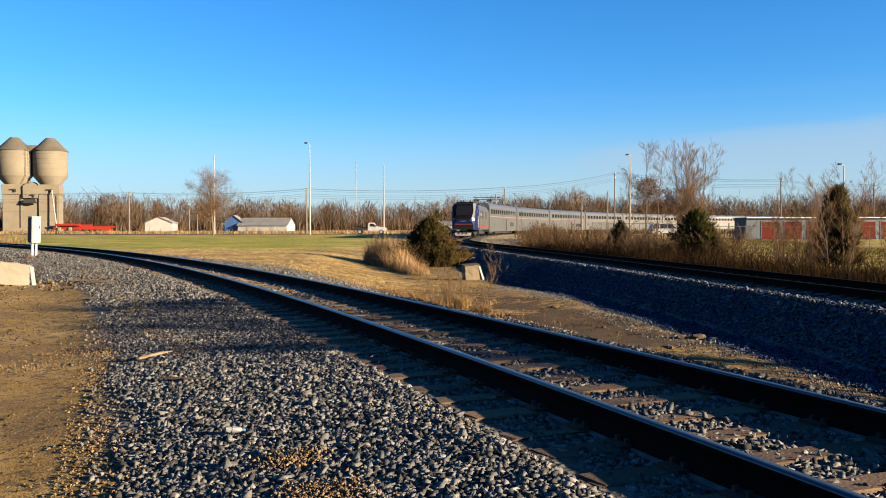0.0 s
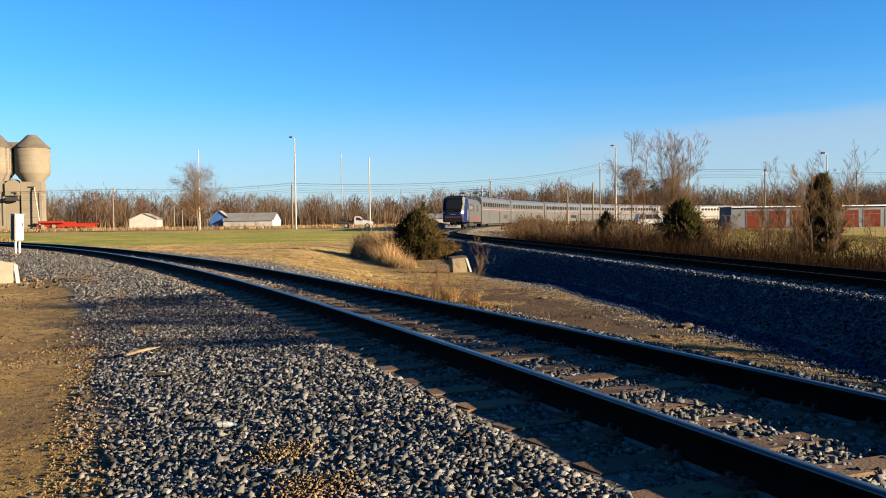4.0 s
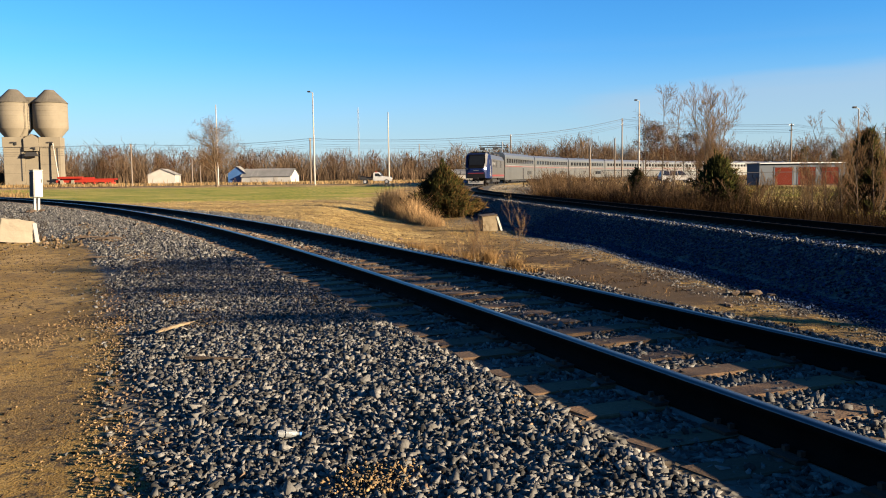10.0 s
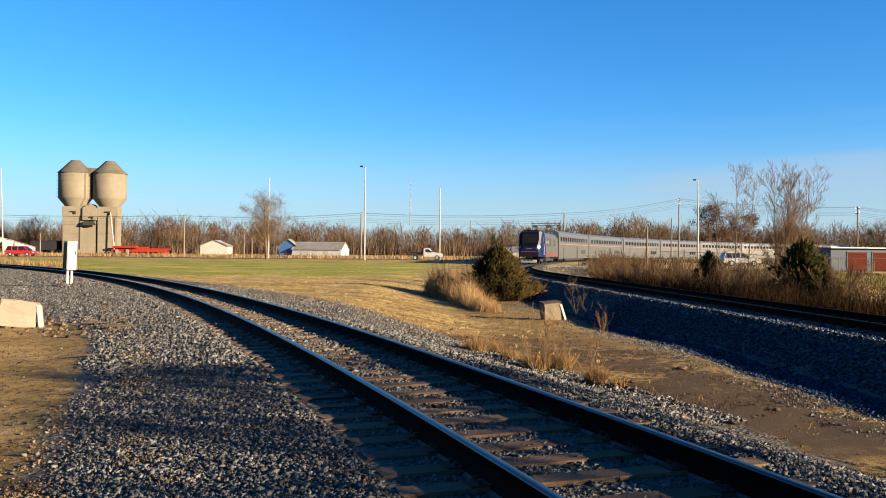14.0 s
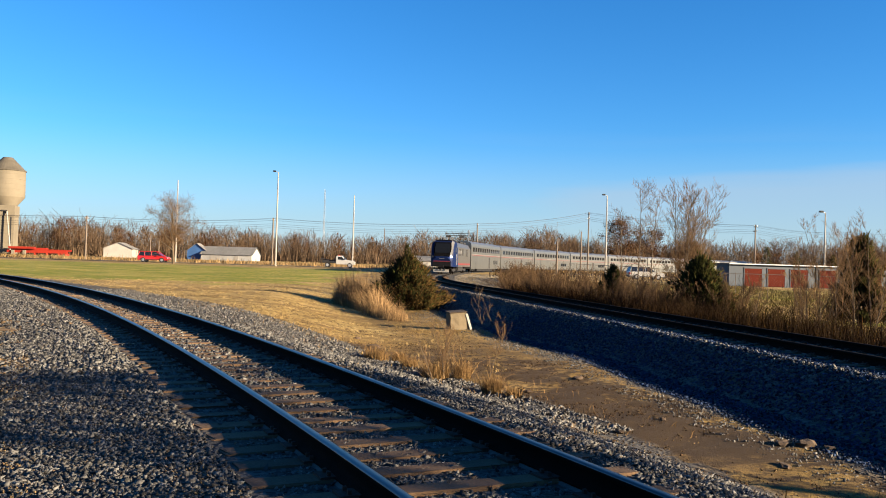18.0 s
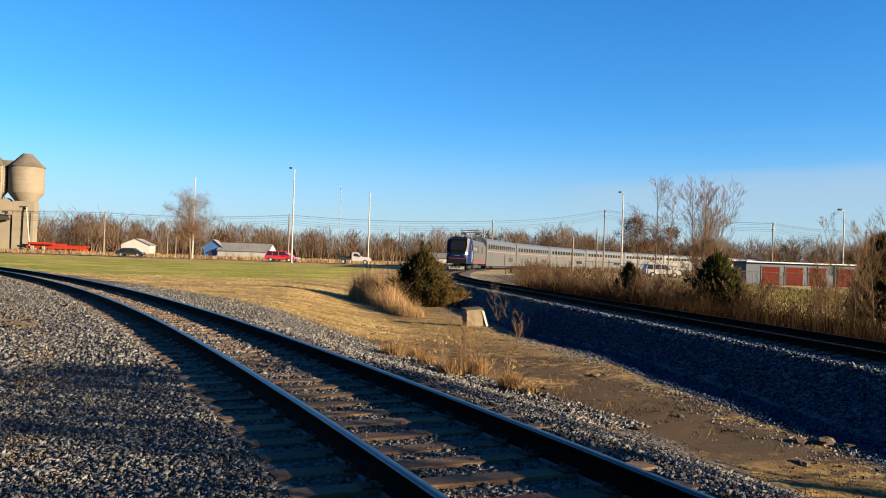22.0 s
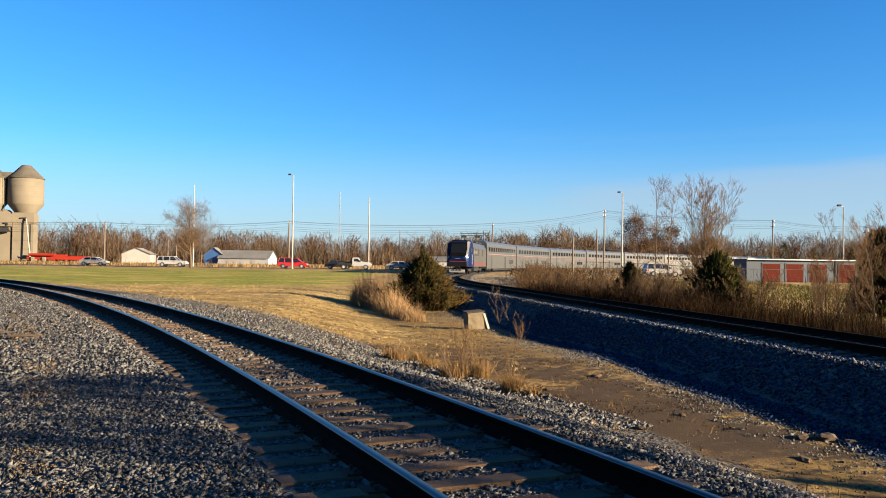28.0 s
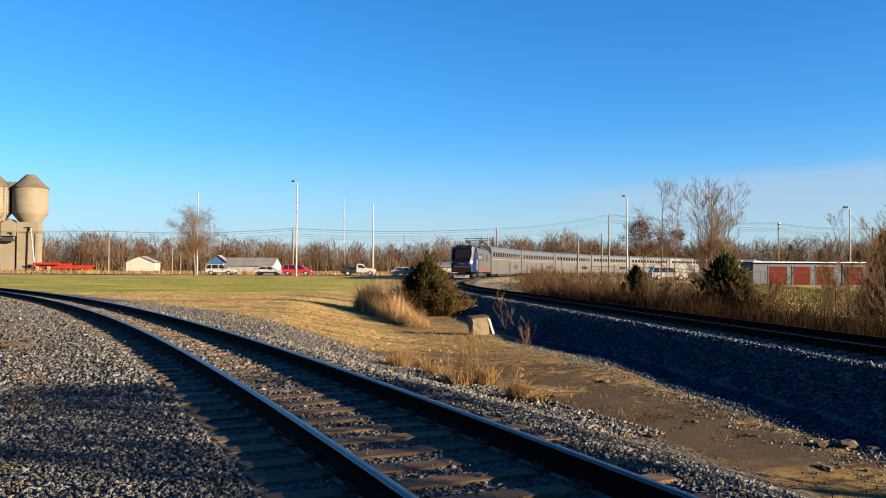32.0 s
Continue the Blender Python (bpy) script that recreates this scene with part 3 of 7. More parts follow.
# ---- train ----
def coach_body(bm, length, width, h0, h1, idx=0):
    """A straight-sided coach shell with rounded roof edges and body ends."""
    w = width / 2
    out = [(-w, h0), (w, h0), (w, h1 - 0.75), (w - 0.06, h1 - 0.38), (w - 0.30, h1 - 0.10), (w - 0.75, h1), (-w + 0.75, h1), (-w + 0.30, h1 - 0.10), (-w + 0.06, h1 - 0.38), (-w, h1 - 0.75)]
    return prism(bm, out, -length / 2, length / 2, idx)


def bogie(parent, y):
    b = bmesh.new()
    for s in (-1, 1):
        box(b, s * 0.98 - 0.09, y - 1.75, 0.38, s * 0.98 + 0.09, y + 1.75, 0.66, 0.03)
        box(b, s * 0.98 - 0.11, y - 0.5, 0.30, s * 0.98 + 0.11, y + 0.5, 0.50, 0.03)
    box(b, -0.95, y - 0.3, 0.42, 0.95, y + 0.3, 0.64, 0.03)
    fr = part("bogie", b, M["dark"], parent)
    for dy in (-1.25, 1.25):
        for s in (-1, 1):
            wb = bmesh.new()
            cyl(wb, (s * 0.70, y + dy, 0.46), (s * 0.83, y + dy, 0.46), 0.46, n=18)
            part("wheel", wb, M["rail_side"], fr)
    return fr


def make_coach(door_at):
    c = thing("passenger_coach", "two-level stainless steel passenger coach with red and white stripes", "train car", group="coaches of the train")
    L = 25.4
    bm = bmesh.new()
    coach_body(bm, L, 3.08, 0.62, 4.90)
    body = part("body", bm, M["silver"], c)
    b = bmesh.new()
    for s in (-1, 1):
        box(b, s * 1.542, -L / 2 + 0.1, 2.84, s * 1.552, L / 2 - 0.1, 2.92)
    part("white_stripe", b, M["train_white"], body)
    b = bmesh.new()
    for s in (-1, 1):
        box(b, s * 1.542, -L / 2 + 0.1, 2.74, s * 1.552, L / 2 - 0.1, 2.80)
    part("red_stripe", b, M["train_red"], body)
    b = bmesh.new()
    for s in (-1, 1):
        for k in range(9):
            box(b, s * 1.54, -L / 2 + 0.1, 0.80 + k * 0.2, s * 1.549, L / 2 - 0.1, 0.83 + k * 0.2)
    part("side_fluting", b, M["silver"], body)
    wm = None
    n = 13
    for s in (-1, 1):
        for k in range(n):
            y = -L / 2 + 1.9 + k * (L - 3.8) / (n - 1)
            if wm is None:
                b = bmesh.new()
                box(b, -0.012, -0.62, -0.33, 0.012, 0.62, 0.33, 0.008)
                w = part("window", b, M["glass"], c)
                wm = w.data
            else:
                w = new("window", wm)
                w.parent = c
            w.matrix_basis = pose(s * 1.545, y, 3.62)
        for y in (door_at + 4.2, door_at + 5.6, door_at + 7.0):
            w = new("window", wm)
            w.parent = c
            w.matrix_basis = pose(s * 1.545, y, 1.75)
        b = bmesh.new()
        box(b, s * 1.538, door_at - 0.45, 0.70, s * 1.553, door_at + 0.45, 2.55, 0.004)
        part("door", b, M["dark"], c, "dark recessed coach door")
    for y0, y1 in ((-L / 2 - 0.22, -L / 2 + 0.02), (L / 2 - 0.02, L / 2 + 0.22)):
        b = bmesh.new()
        box(b, -0.6, y0, 0.9, 0.6, y1, 4.6, 0.05)
        part("gangway_bellows", b, M["dark"], c)
    b = bmesh.new()
    box(b, -1.2, -6.5, 0.30, 1.2, 6.5, 0.66, 0.05)
    part("underframe_box", b, M["dark"], c)
    for k in range(5):
        b = bmesh.new()
        box(b, -0.5, -L / 2 + 3 + k * 4.8 - 0.7, 4.86, 0.5, -L / 2 + 3 + k * 4.8 + 0.7, 4.97, 0.03)
        part("roof_vent", b, M["silver"], c)
    bogie(c, -9.1)
    bogie(c, 9.1)
    return c


def make_engine():
    """A passenger diesel with a sloped blue nose; its front is at -y."""
    e = thing("locomotive", "blue-nosed passenger diesel locomotive with grey sides and lit headlamps", "locomotive")
    L = 21.2
    f = -L / 2
    # nose and cab: sections from the front plate back, in half-width, bottom, top
    bm = bmesh.new()
    secs = [(f, 1.18, 1.05, 2.05), (f + 0.25, 1.36, 0.95, 2.30), (f + 0.75, 1.47, 0.95, 3.30), (f + 1.35, 1.52, 0.95, 4.12), (f + 1.9, 1.53, 0.95, 4.32), (f + 3.6, 1.53, 0.95, 4.35)]
    rings = []
    for y, w, b, t in secs:
        c = 0.32
        rings.append([bm.verts.new(p) for p in ((-w, y, b), (w, y, b), (w, y, t - 0.7 * c - 0.25), (w - 0.10, y, t - c * 0.6), (w - 0.45, y, t), (-w + 0.45, y, t), (-w + 0.10, y, t - c * 0.6), (-w, y, t - 0.7 * c - 0.25))])
    for n, (a, b) in enumerate(zip(rings, rings[1:])):
        for i in range(8):
            bm.faces.new((a[i], a[(i + 1) % 8], b[(i + 1) % 8], b[i])).material_index = int(i == 3 and 1 <= n <= 3)
    bm.faces.new(rings[0][::-1])
    bm.faces.new(rings[-1])
    bmesh.ops.recalc_face_normals(bm, faces=bm.faces[:])
    cab = part("cab", bm, [M["train_blue"], M["train_white"]], e, "deep blue sloped cab with a white pillar stripe")
    # black mask with the windscreen
    b = bmesh.new()
    q = [(-0.98, f + 0.215, 2.25), (0.98, f + 0.215, 2.25), (1.16, f + 0.735, 3.30), (1.04, f + 1.34, 4.10), (-1.04, f + 1.34, 4.10), (-1.16, f + 0.735, 3.30)]
    vs = [b.verts.new((x, y - 0.02, z + 0.005)) for x, y, z in q]
    b.faces.new((vs[0], vs[1], vs[2], vs[5]))
    b.faces.new((vs[5], vs[2], vs[3], vs[4]))
    g = bmesh.ops.solidify(b, geom=b.faces[:], thickness=0.015)
    mask = part("cab_mask", b, M["train_black"], cab)
    b = bmesh.new()
    vs = [b.verts.new(p) for p in ((-0.92, f + 0.42, 2.72), (0.92, f + 0.42, 2.72), (1.0, f + 0.70, 3.30), (-1.0, f + 0.70, 3.30), (0.88, f + 1.18, 3.92), (-0.88, f + 1.18, 3.92))]
    for v in vs:
        v.co.y -= 0.045
    b.faces.new((vs[0], vs[1], vs[2], vs[3]))
    b.faces.new((vs[3], vs[2], vs[4], vs[5]))
    part("windscreen", b, M["cab_glass"], cab)
    for s in (-1, 1):
        b = bmesh.new()
        cyl(b, (s * 1.20, f + 0.10, 2.22), (s * 1.20, f + 0.42, 2.22), 0.12, n=14)
        part("headlamp", b, M["headlight"] if s > 0 else M["glass"], cab, "lit round headlamp" if s > 0 else "unlit round headlamp")
        b = bmesh.new()
        box(b, s * 1.533 - 0.01, f + 1.95, 2.75, s * 1.533 + 0.01, f + 2.75, 3.55, 0.004)
        part("side_window", b, M["glass"], cab)
        b = bmesh.new()
        box(b, s * 1.535 - 0.01, f + 2.95, 1.1, s * 1.535 + 0.01, f + 3.5, 3.6, 0.004)
        part("cab_door", b, M["train_blue"], cab)
    b = bmesh.new()
    box(b, -0.35, f - 0.015, 1.97, 0.35, f + 0.03, 2.03, 0.004)
    part("emblem_bar", b, M["train_white"], cab)
    b = bmesh.new()
    box(b, -1.05, f - 0.02, 1.58, 1.05, f + 0.03, 1.68, 0.01)
    part("red_band", b, M["train_red"], cab)
    b = bmesh.new()
    box(b, -1.17, f - 0.02, 1.06, 1.17, f + 0.03, 1.56, 0.01)
    part("lower_front", b, M["train_black"], cab)
    b = bmesh.new()
    box(b, -1.2, f - 0.18, 0.95, 1.2, f + 0.3, 1.22, 0.05)
    box(b, -0.35, f - 0.62, 0.80, 0.35, f + 0.1, 1.08, 0.05)
    part("coupler_beam", b, M["train_black"], e)
    b = bmesh.new()
    prism(b, [(-0.95, 0.25), (0.95, 0.25), (1.0, 0.60), (-1.0, 0.60)], f - 0.35, f - 0.20)
    part("snow_plough", b, M["white_paint"], e, "pale grey steel pilot plate")
    b = bmesh.new()
    box(b, -1.02, f + 1.75, 4.30, 1.02, f + 3.6, 4.40, 0.03)
    part("cab_roof", b, M["train_black"], cab)
    for x, y in ((-0.5, 2.1), (-0.2, 2.1), (0.55, 2.9)):
        b = bmesh.new()
        box(b, x - 0.09, f + y - 0.2, 4.38, x + 0.09, f + y + 0.2, 4.62, 0.03)
        part("horn", b, M["dark"], cab)
    # long hood
    bm = bmesh.new()
    w = 1.50
    prism(bm, [(-w, 0.95), (w, 0.95), (w, 3.55), (w - 0.35, 4.15), (w - 0.8, 4.30), (-w + 0.8, 4.30), (-w + 0.35, 4.15), (-w, 3.55)], f + 3.6, L / 2)
    hood = part("engine_hood", bm, M["hood"], e, "silver-grey engine hood")
    for s in (-1, 1):
        b = bmesh.new()
        for a0, a1, z0, z1 in ((f + 3.65, f + 5.2, 0.98, 2.6), (f + 3.65, f + 4.5, 2.6, 3.5)):
            box(b, s * 1.503, a0, z0, s * 1.512, a1, z1)
        part("blue_swoosh", b, M["train_blue"], hood)
        b = bmesh.new()
        box(b, s * 1.503, f + 5.6, 2.75, s * 1.513, f + 9.0, 3.15)
        part("lettering_bar", b, M["train_white"], hood)
        b = bmesh.new()
        box(b, s * 1.503, f + 5.2, 1.20, s * 1.513, L / 2 - 0.2, 1.42)
        part("red_stripe", b, M["train_red"], hood)
        for y0 in (f + 6.2, f + 9.4, f + 15.0):
            b = bmesh.new()
            for k in range(9):
                box(b, s * 1.50, y0, 2.45 + k * 0.11, s * 1.525, y0 + 2.0, 2.51 + k * 0.11)
            part("louvre_grille", b, M["dark"], hood)
    b = bmesh.new()
    box(b, -0.80, f + 3.62, 4.285, 0.80, L / 2 - 0.02, 4.345, 0.02)
    part("roof_walkway", b, M["train_black"], hood)
    for q in (-1, 1):
        b = bmesh.new()
        cyl(b, (q * 1.54, f + 2.86, 1.2), (q * 1.54, f + 2.86, 2.6), 0.025, n=6)
        cyl(b, (q * 1.54, f + 3.56, 1.2), (q * 1.54, f + 3.56, 2.6), 0.025, n=6)
        part("grab_rail", b, M["white_paint"], cab)
        b = bmesh.new()
        for k in range(3):
            box(b, q * 1.30, f + 2.95, 0.30 + 0.24 * k, q * 1.52, f + 3.5, 0.34 + 0.24 * k, 0.01)
        part("step", b, M["dark"], e)
    for q in (-0.45, 0.0, 0.45):
        b = bmesh.new()
        cyl(b, (q, f - 0.30, 0.72), (q, f - 0.42, 0.45), 0.05, n=8)
        part("air_hose", b, M["dark"], e)
    for y0, y1 in ((f + 6.5, f + 9.0), (f + 12, f + 15.4), (f + 16.4, f + 19.6)):
        b = bmesh.new()
        box(b, -0.95, y0, 4.24, 0.95, y1, 4.50, 0.04)
        part("roof_fan_box", b, M["dark"], hood)
    b = bmesh.new()
    box(b, -1.25, -3.0, 0.35, 1.25, 3.0, 0.96, 0.1)
    part("fuel_tank", b, M["dark"], e)
    bogie(e, f + 4.4)
    bogie(e, L / 2 - 4.0)
    return e


ENGINE = make_engine()
COACHES = [make_coach(2.0)]
for k in range(7):
    COACHES.append(copy_thing(COACHES[0], Matrix()))


def train_pose(s, length):
    """A car whose ends ride on the line between s and s + length."""
    a, _ = at_line(LINE2, 60, s + 3)
    b, _ = at_line(LINE2, 60, s + length - 3)
    mid, d = (a + b) / 2, b - a
    return pose(mid[0], mid[1], Z2, 0, 0, math.degrees(-math.atan2(d[0], d[1])))


# ---- coaling tower ----
def coaling_tower():
    t = thing("coaling_tower", "abandoned concrete coaling tower with twin conical-roofed silos", "tower", pose(-102.4, 206, 1.15, 0, 0, 14))
    for x in (-4.05, 4.05):
        bm = bmesh.new()
        n = 32
        ring = []
        for r, z in ((2.35, 10.6), (2.45, 10.9), (3.92, 12.75), (3.98, 12.95), (3.98, 19.05)):
            ring.append([bm.verts.new((x + r * math.cos(2 * math.pi * i / n), r * math.sin(2 * math.pi * i / n), z)) for i in range(n)])
        for a, b in zip(ring, ring[1:]):
            for i in range(n):
                bm.faces.new((a[i], a[(i + 1) % n], b[(i + 1) % n], b[i])).smooth = True
        bm.faces.new(ring[0][::-1])
        bm.faces.new(ring[-1])
        part("silo", bm, M["concrete"], t)
        b = bmesh.new()
        cyl(b, (x, 0, 19.0), (x, 0, 19.22), 4.16, 4.16, 32)
        cyl(b, (x, 0, 19.22), (x, 0, 22.1), 4.05, 1.25, 32)
        cyl(b, (x, 0, 22.1), (x, 0, 22.3), 1.25, 1.05, 20)
        part("conical_roof", b, M["concrete_roof"], t, "dark lichen-stained conical roof")
        for z in (13.4, 14.6, 15.8, 17.0, 18.2):
            b = bmesh.new()
            cyl(b, (x, 0, z), (x, 0, z + 0.05), 4.0, 4.0, 32)
            part("joint_band", b, M["concrete"], t)
        # rungs up the outer side of each silo
        for k in range(9):
            z = 13.2 + k * 0.65
            b = bmesh.new()
            cyl(b, (x - 4.12, -1.2, z), (x - 4.12, -0.7, z), 0.05, n=5)
            cyl(b, (x - 3.85, -1.0, z), (x - 4.15, -1.0, z), 0.05, n=5)
            part("rung", b, M["dark"], t)
        b = bmesh.new()
        box(b, x - 2.30, -2.6, -1.4, x + 2.30, 2.6, 8.25, 0.06)
        leg = part("leg_block", b, M["concrete"], t)
        # dark strip laid on the face to paint the shade in a recess
        b = bmesh.new()
        box(b, x + 1.42, -2.612, 0.1, x + 1.80, -2.5, 8.1, 0.02)
        part("slot", b, M["dark"], leg, "dark strip standing for a shaded vertical recess")
        for z in (2.0, 4.1, 6.2):
            b = bmesh.new()
            box(b, x - 2.31, -2.61, z, x + 2.31, -2.58, z + 0.05, 0.01)
            part("pour_line", b, M["concrete_roof"], leg)
        b = bmesh.new()
        box(b, x - 2.42, -2.72, 8.25, x + 2.42, 2.72, 10.75, 0.06)
        part("hopper_block", b, M["concrete"], t)
        b = bmesh.new()
        box(b, x - 0.4, -3.1, 9.35, x + 0.8, -2.68, 9.6, 0.02)
        box(b, x + 0.4, -3.1, 8.85, x + 0.8, -2.68, 9.4, 0.02)
        part("chute_bracket", b, M["dark"], t)
    b = bmesh.new()
    prism(b, [(-1.62, 7.4), (1.62, 7.4), (1.62, 10.35), (0.0, 11.5), (-1.62, 10.35)], -3.2, 2.8)
    bay = part("centre_bay", b, M["concrete"], t)
    b = bmesh.new()
    box(b, 0.05, -3.5, 8.0, 0.95, -3.18, 8.25, 0.02)
    box(b, 0.65, -3.5, 7.6, 0.95, -3.18, 8.05, 0.02)
    part("chute_bracket", b, M["dark"], bay)
    b = bmesh.new()
    box(b, -1.74, -2.2, -1.4, 1.74, 2.4, 7.4, 0.05)
    part("centre_wall", b, M["concrete"], t)
    b = bmesh.new()
    prism(b, [(-1.55, 6.1), (1.55, 6.1), (1.0, 7.1), (-1.0, 7.1)], -4.0, -2.9)
    part("chute_hood", b, M["dark"], t)
    # the centre wall's recess shade, again a dark strip on the surface
    b = bmesh.new()
    box(b, 1.35, -2.26, 0.0, 1.70, -2.15, 6.1, 0.02)
    part("slot", b, M["dark"], t, "dark strip standing for a shaded vertical recess")
    b = bmesh.new()
    box(b, -2.0, -1.5, 18.9, 2.0, 1.5, 20.4, 0.05)
    part("headhouse", b, M["concrete_roof"], t)
    b = bmesh.new()
    for q in (-0.25, 0.25):
        cyl(b, (-0.05 + q, -3.6, 11.0), (-0.05 + q, -3.6, 19.6), 0.04, n=6)
    for k in range(25):
        cyl(b, (-0.3, -3.6, 11.2 + k * 0.34), (0.2, -3.6, 11.2 + k * 0.34), 0.025, n=5)
    part("ladder", b, M["dark"], t)
    b = bmesh.new()
    cyl(b, (6.3, -4.5, -1.2), (4.9, -3.3, 9.3), 0.17, 0.15, 12)
    part("leaning_chute", b, M["pole_pale"], t, "pale leaning pipe")
    return t


coaling_tower()


# ---- loose stones ----
def wedge6():
    v = np.array([(-1, -0.8, -0.6), (1, -0.8, -0.6), (0, 0.9, -0.6), (-1, -0.8, 0.6), (1, -0.8, 0.6), (0, 0.9, 0.6)], float)
    f = np.array([(0, 2, 1), (3, 4, 5), (0, 1, 4), (0, 4, 3), (1, 2, 5), (1, 5, 4), (2, 0, 3), (2, 3, 5)])
    return v, f


def slab8():
    v = np.array([(-1, -0.8, -0.5), (1, -0.8, -0.5), (0.9, 0.8, -0.5), (-0.8, 0.9, -0.5), (-0.8, -0.6, 0.5), (0.9, -0.7, 0.5), (0.6, 0.7, 0.5), (-0.9, 0.5, 0.5)], float)
    f = np.array([(0, 3, 2), (0, 2, 1), (4, 5, 6), (4, 6, 7), (0, 1, 5), (0, 5, 4), (1, 2, 6), (1, 6, 5), (2, 3, 7), (2, 7, 6), (3, 0, 4), (3, 4, 7)])
    return v, f


def chip4():
    v = np.array([(-1, -0.7, -0.4), (1.1, -0.6, -0.4), (0.1, 1.0, -0.4), (0.0, 0.0, 0.8)], float)
    f = np.array([(0, 2, 1), (0, 1, 3), (1, 2, 3), (2, 0, 3)])
    return v, f


def scatter_stones(name, pts, size, material, label, rng, sink=0.25, coarse=False):
    """Angular broken stones at the points, each turned, squashed and chipped its own way; joined."""
    kinds = []
    for k in range(24):
        v, f = chip4() if coarse else (slab8(), wedge6(), wedge6())[k % 3]
        v = v * rng.uniform(0.75, 1.25, (len(v), 1)) + rng.normal(0, 0.17, v.shape)
        v = v * np.array((1.2, rng.uniform(0.6, 1.0), rng.uniform(0.55, 0.95)))
        kinds.append((v, f))
    which = rng.integers(0, len(kinds), len(pts))
    V, Fc, base = [], [], 0
    for k, (v, f) in enumerate(kinds):
        P = pts[which == k]
        n = len(P)
        if not n:
            continue
        a = rng.uniform(0, 2 * np.pi, n)
        tx, ty = rng.normal(0, 0.7, n), rng.normal(0, 0.7, n)
        s = size * np.exp(rng.normal(0, 0.25, n))
        ca, sa = np.cos(a), np.sin(a)
        R = np.zeros((n, 3, 3))
        R[:, 0, 0], R[:, 0, 1], R[:, 1, 0], R[:, 1, 1], R[:, 2, 2] = ca, -sa, sa, ca, 1
        Tx = np.zeros((n, 3, 3))
        Tx[:, 0, 0] = 1
        Tx[:, 1, 1], Tx[:, 1, 2], Tx[:, 2, 1], Tx[:, 2, 2] = np.cos(tx), -np.sin(tx), np.sin(tx), np.cos(tx)
        Ty = np.zeros((n, 3, 3))
        Ty[:, 1, 1] = 1
        Ty[:, 0, 0], Ty[:, 0, 2], Ty[:, 2, 0], Ty[:, 2, 2] = np.cos(ty), np.sin(ty), -np.sin(ty), np.cos(ty)
        R = R @ Tx @ Ty
        w = np.einsum("nij,vj->nvi", R, v) * s[:, None, None] + P[:, None, :]
        w[:, :, 2] += (s * sink)[:, None]
        V.append(w.reshape(-1, 3))
        Fc.append((f[None] + (base + np.arange(n) * len(v))[:, None, None]).reshape(-1, 3))
        base += n * len(v)
    ob = mesh_np(name, np.concatenate(V), np.concatenate(Fc), material)
    return tagged(ob, label, "gravel", kind="stuff")


def on_ground(x, y, lift=0.0):
    return np.column_stack((x, y, height(x, y) + lift))


rng = np.random.default_rng(7)


def along(n, line, back, s0, s1, d0, d1, power=1.0):
    """Random places beside a line, denser towards s0."""
    u = rng.uniform(0, 1, n) ** power
    s = s0 + (s1 - s0) * u
    i = np.clip((s + back) / STEP, 0, len(line) - 2)
    k = i.astype(int)
    p = line[k] + (line[k + 1] - line[k]) * (i - k)[:, None]
    d = line[np.minimum(k + 2, len(line) - 1)] - line[np.maximum(k - 1, 0)]
    d /= np.linalg.norm(d, axis=1)[:, None]
    o = rng.uniform(d0, d1, n)
    return p[:, 0] + d[:, 1] * o, p[:, 1] - d[:, 0] * o, o


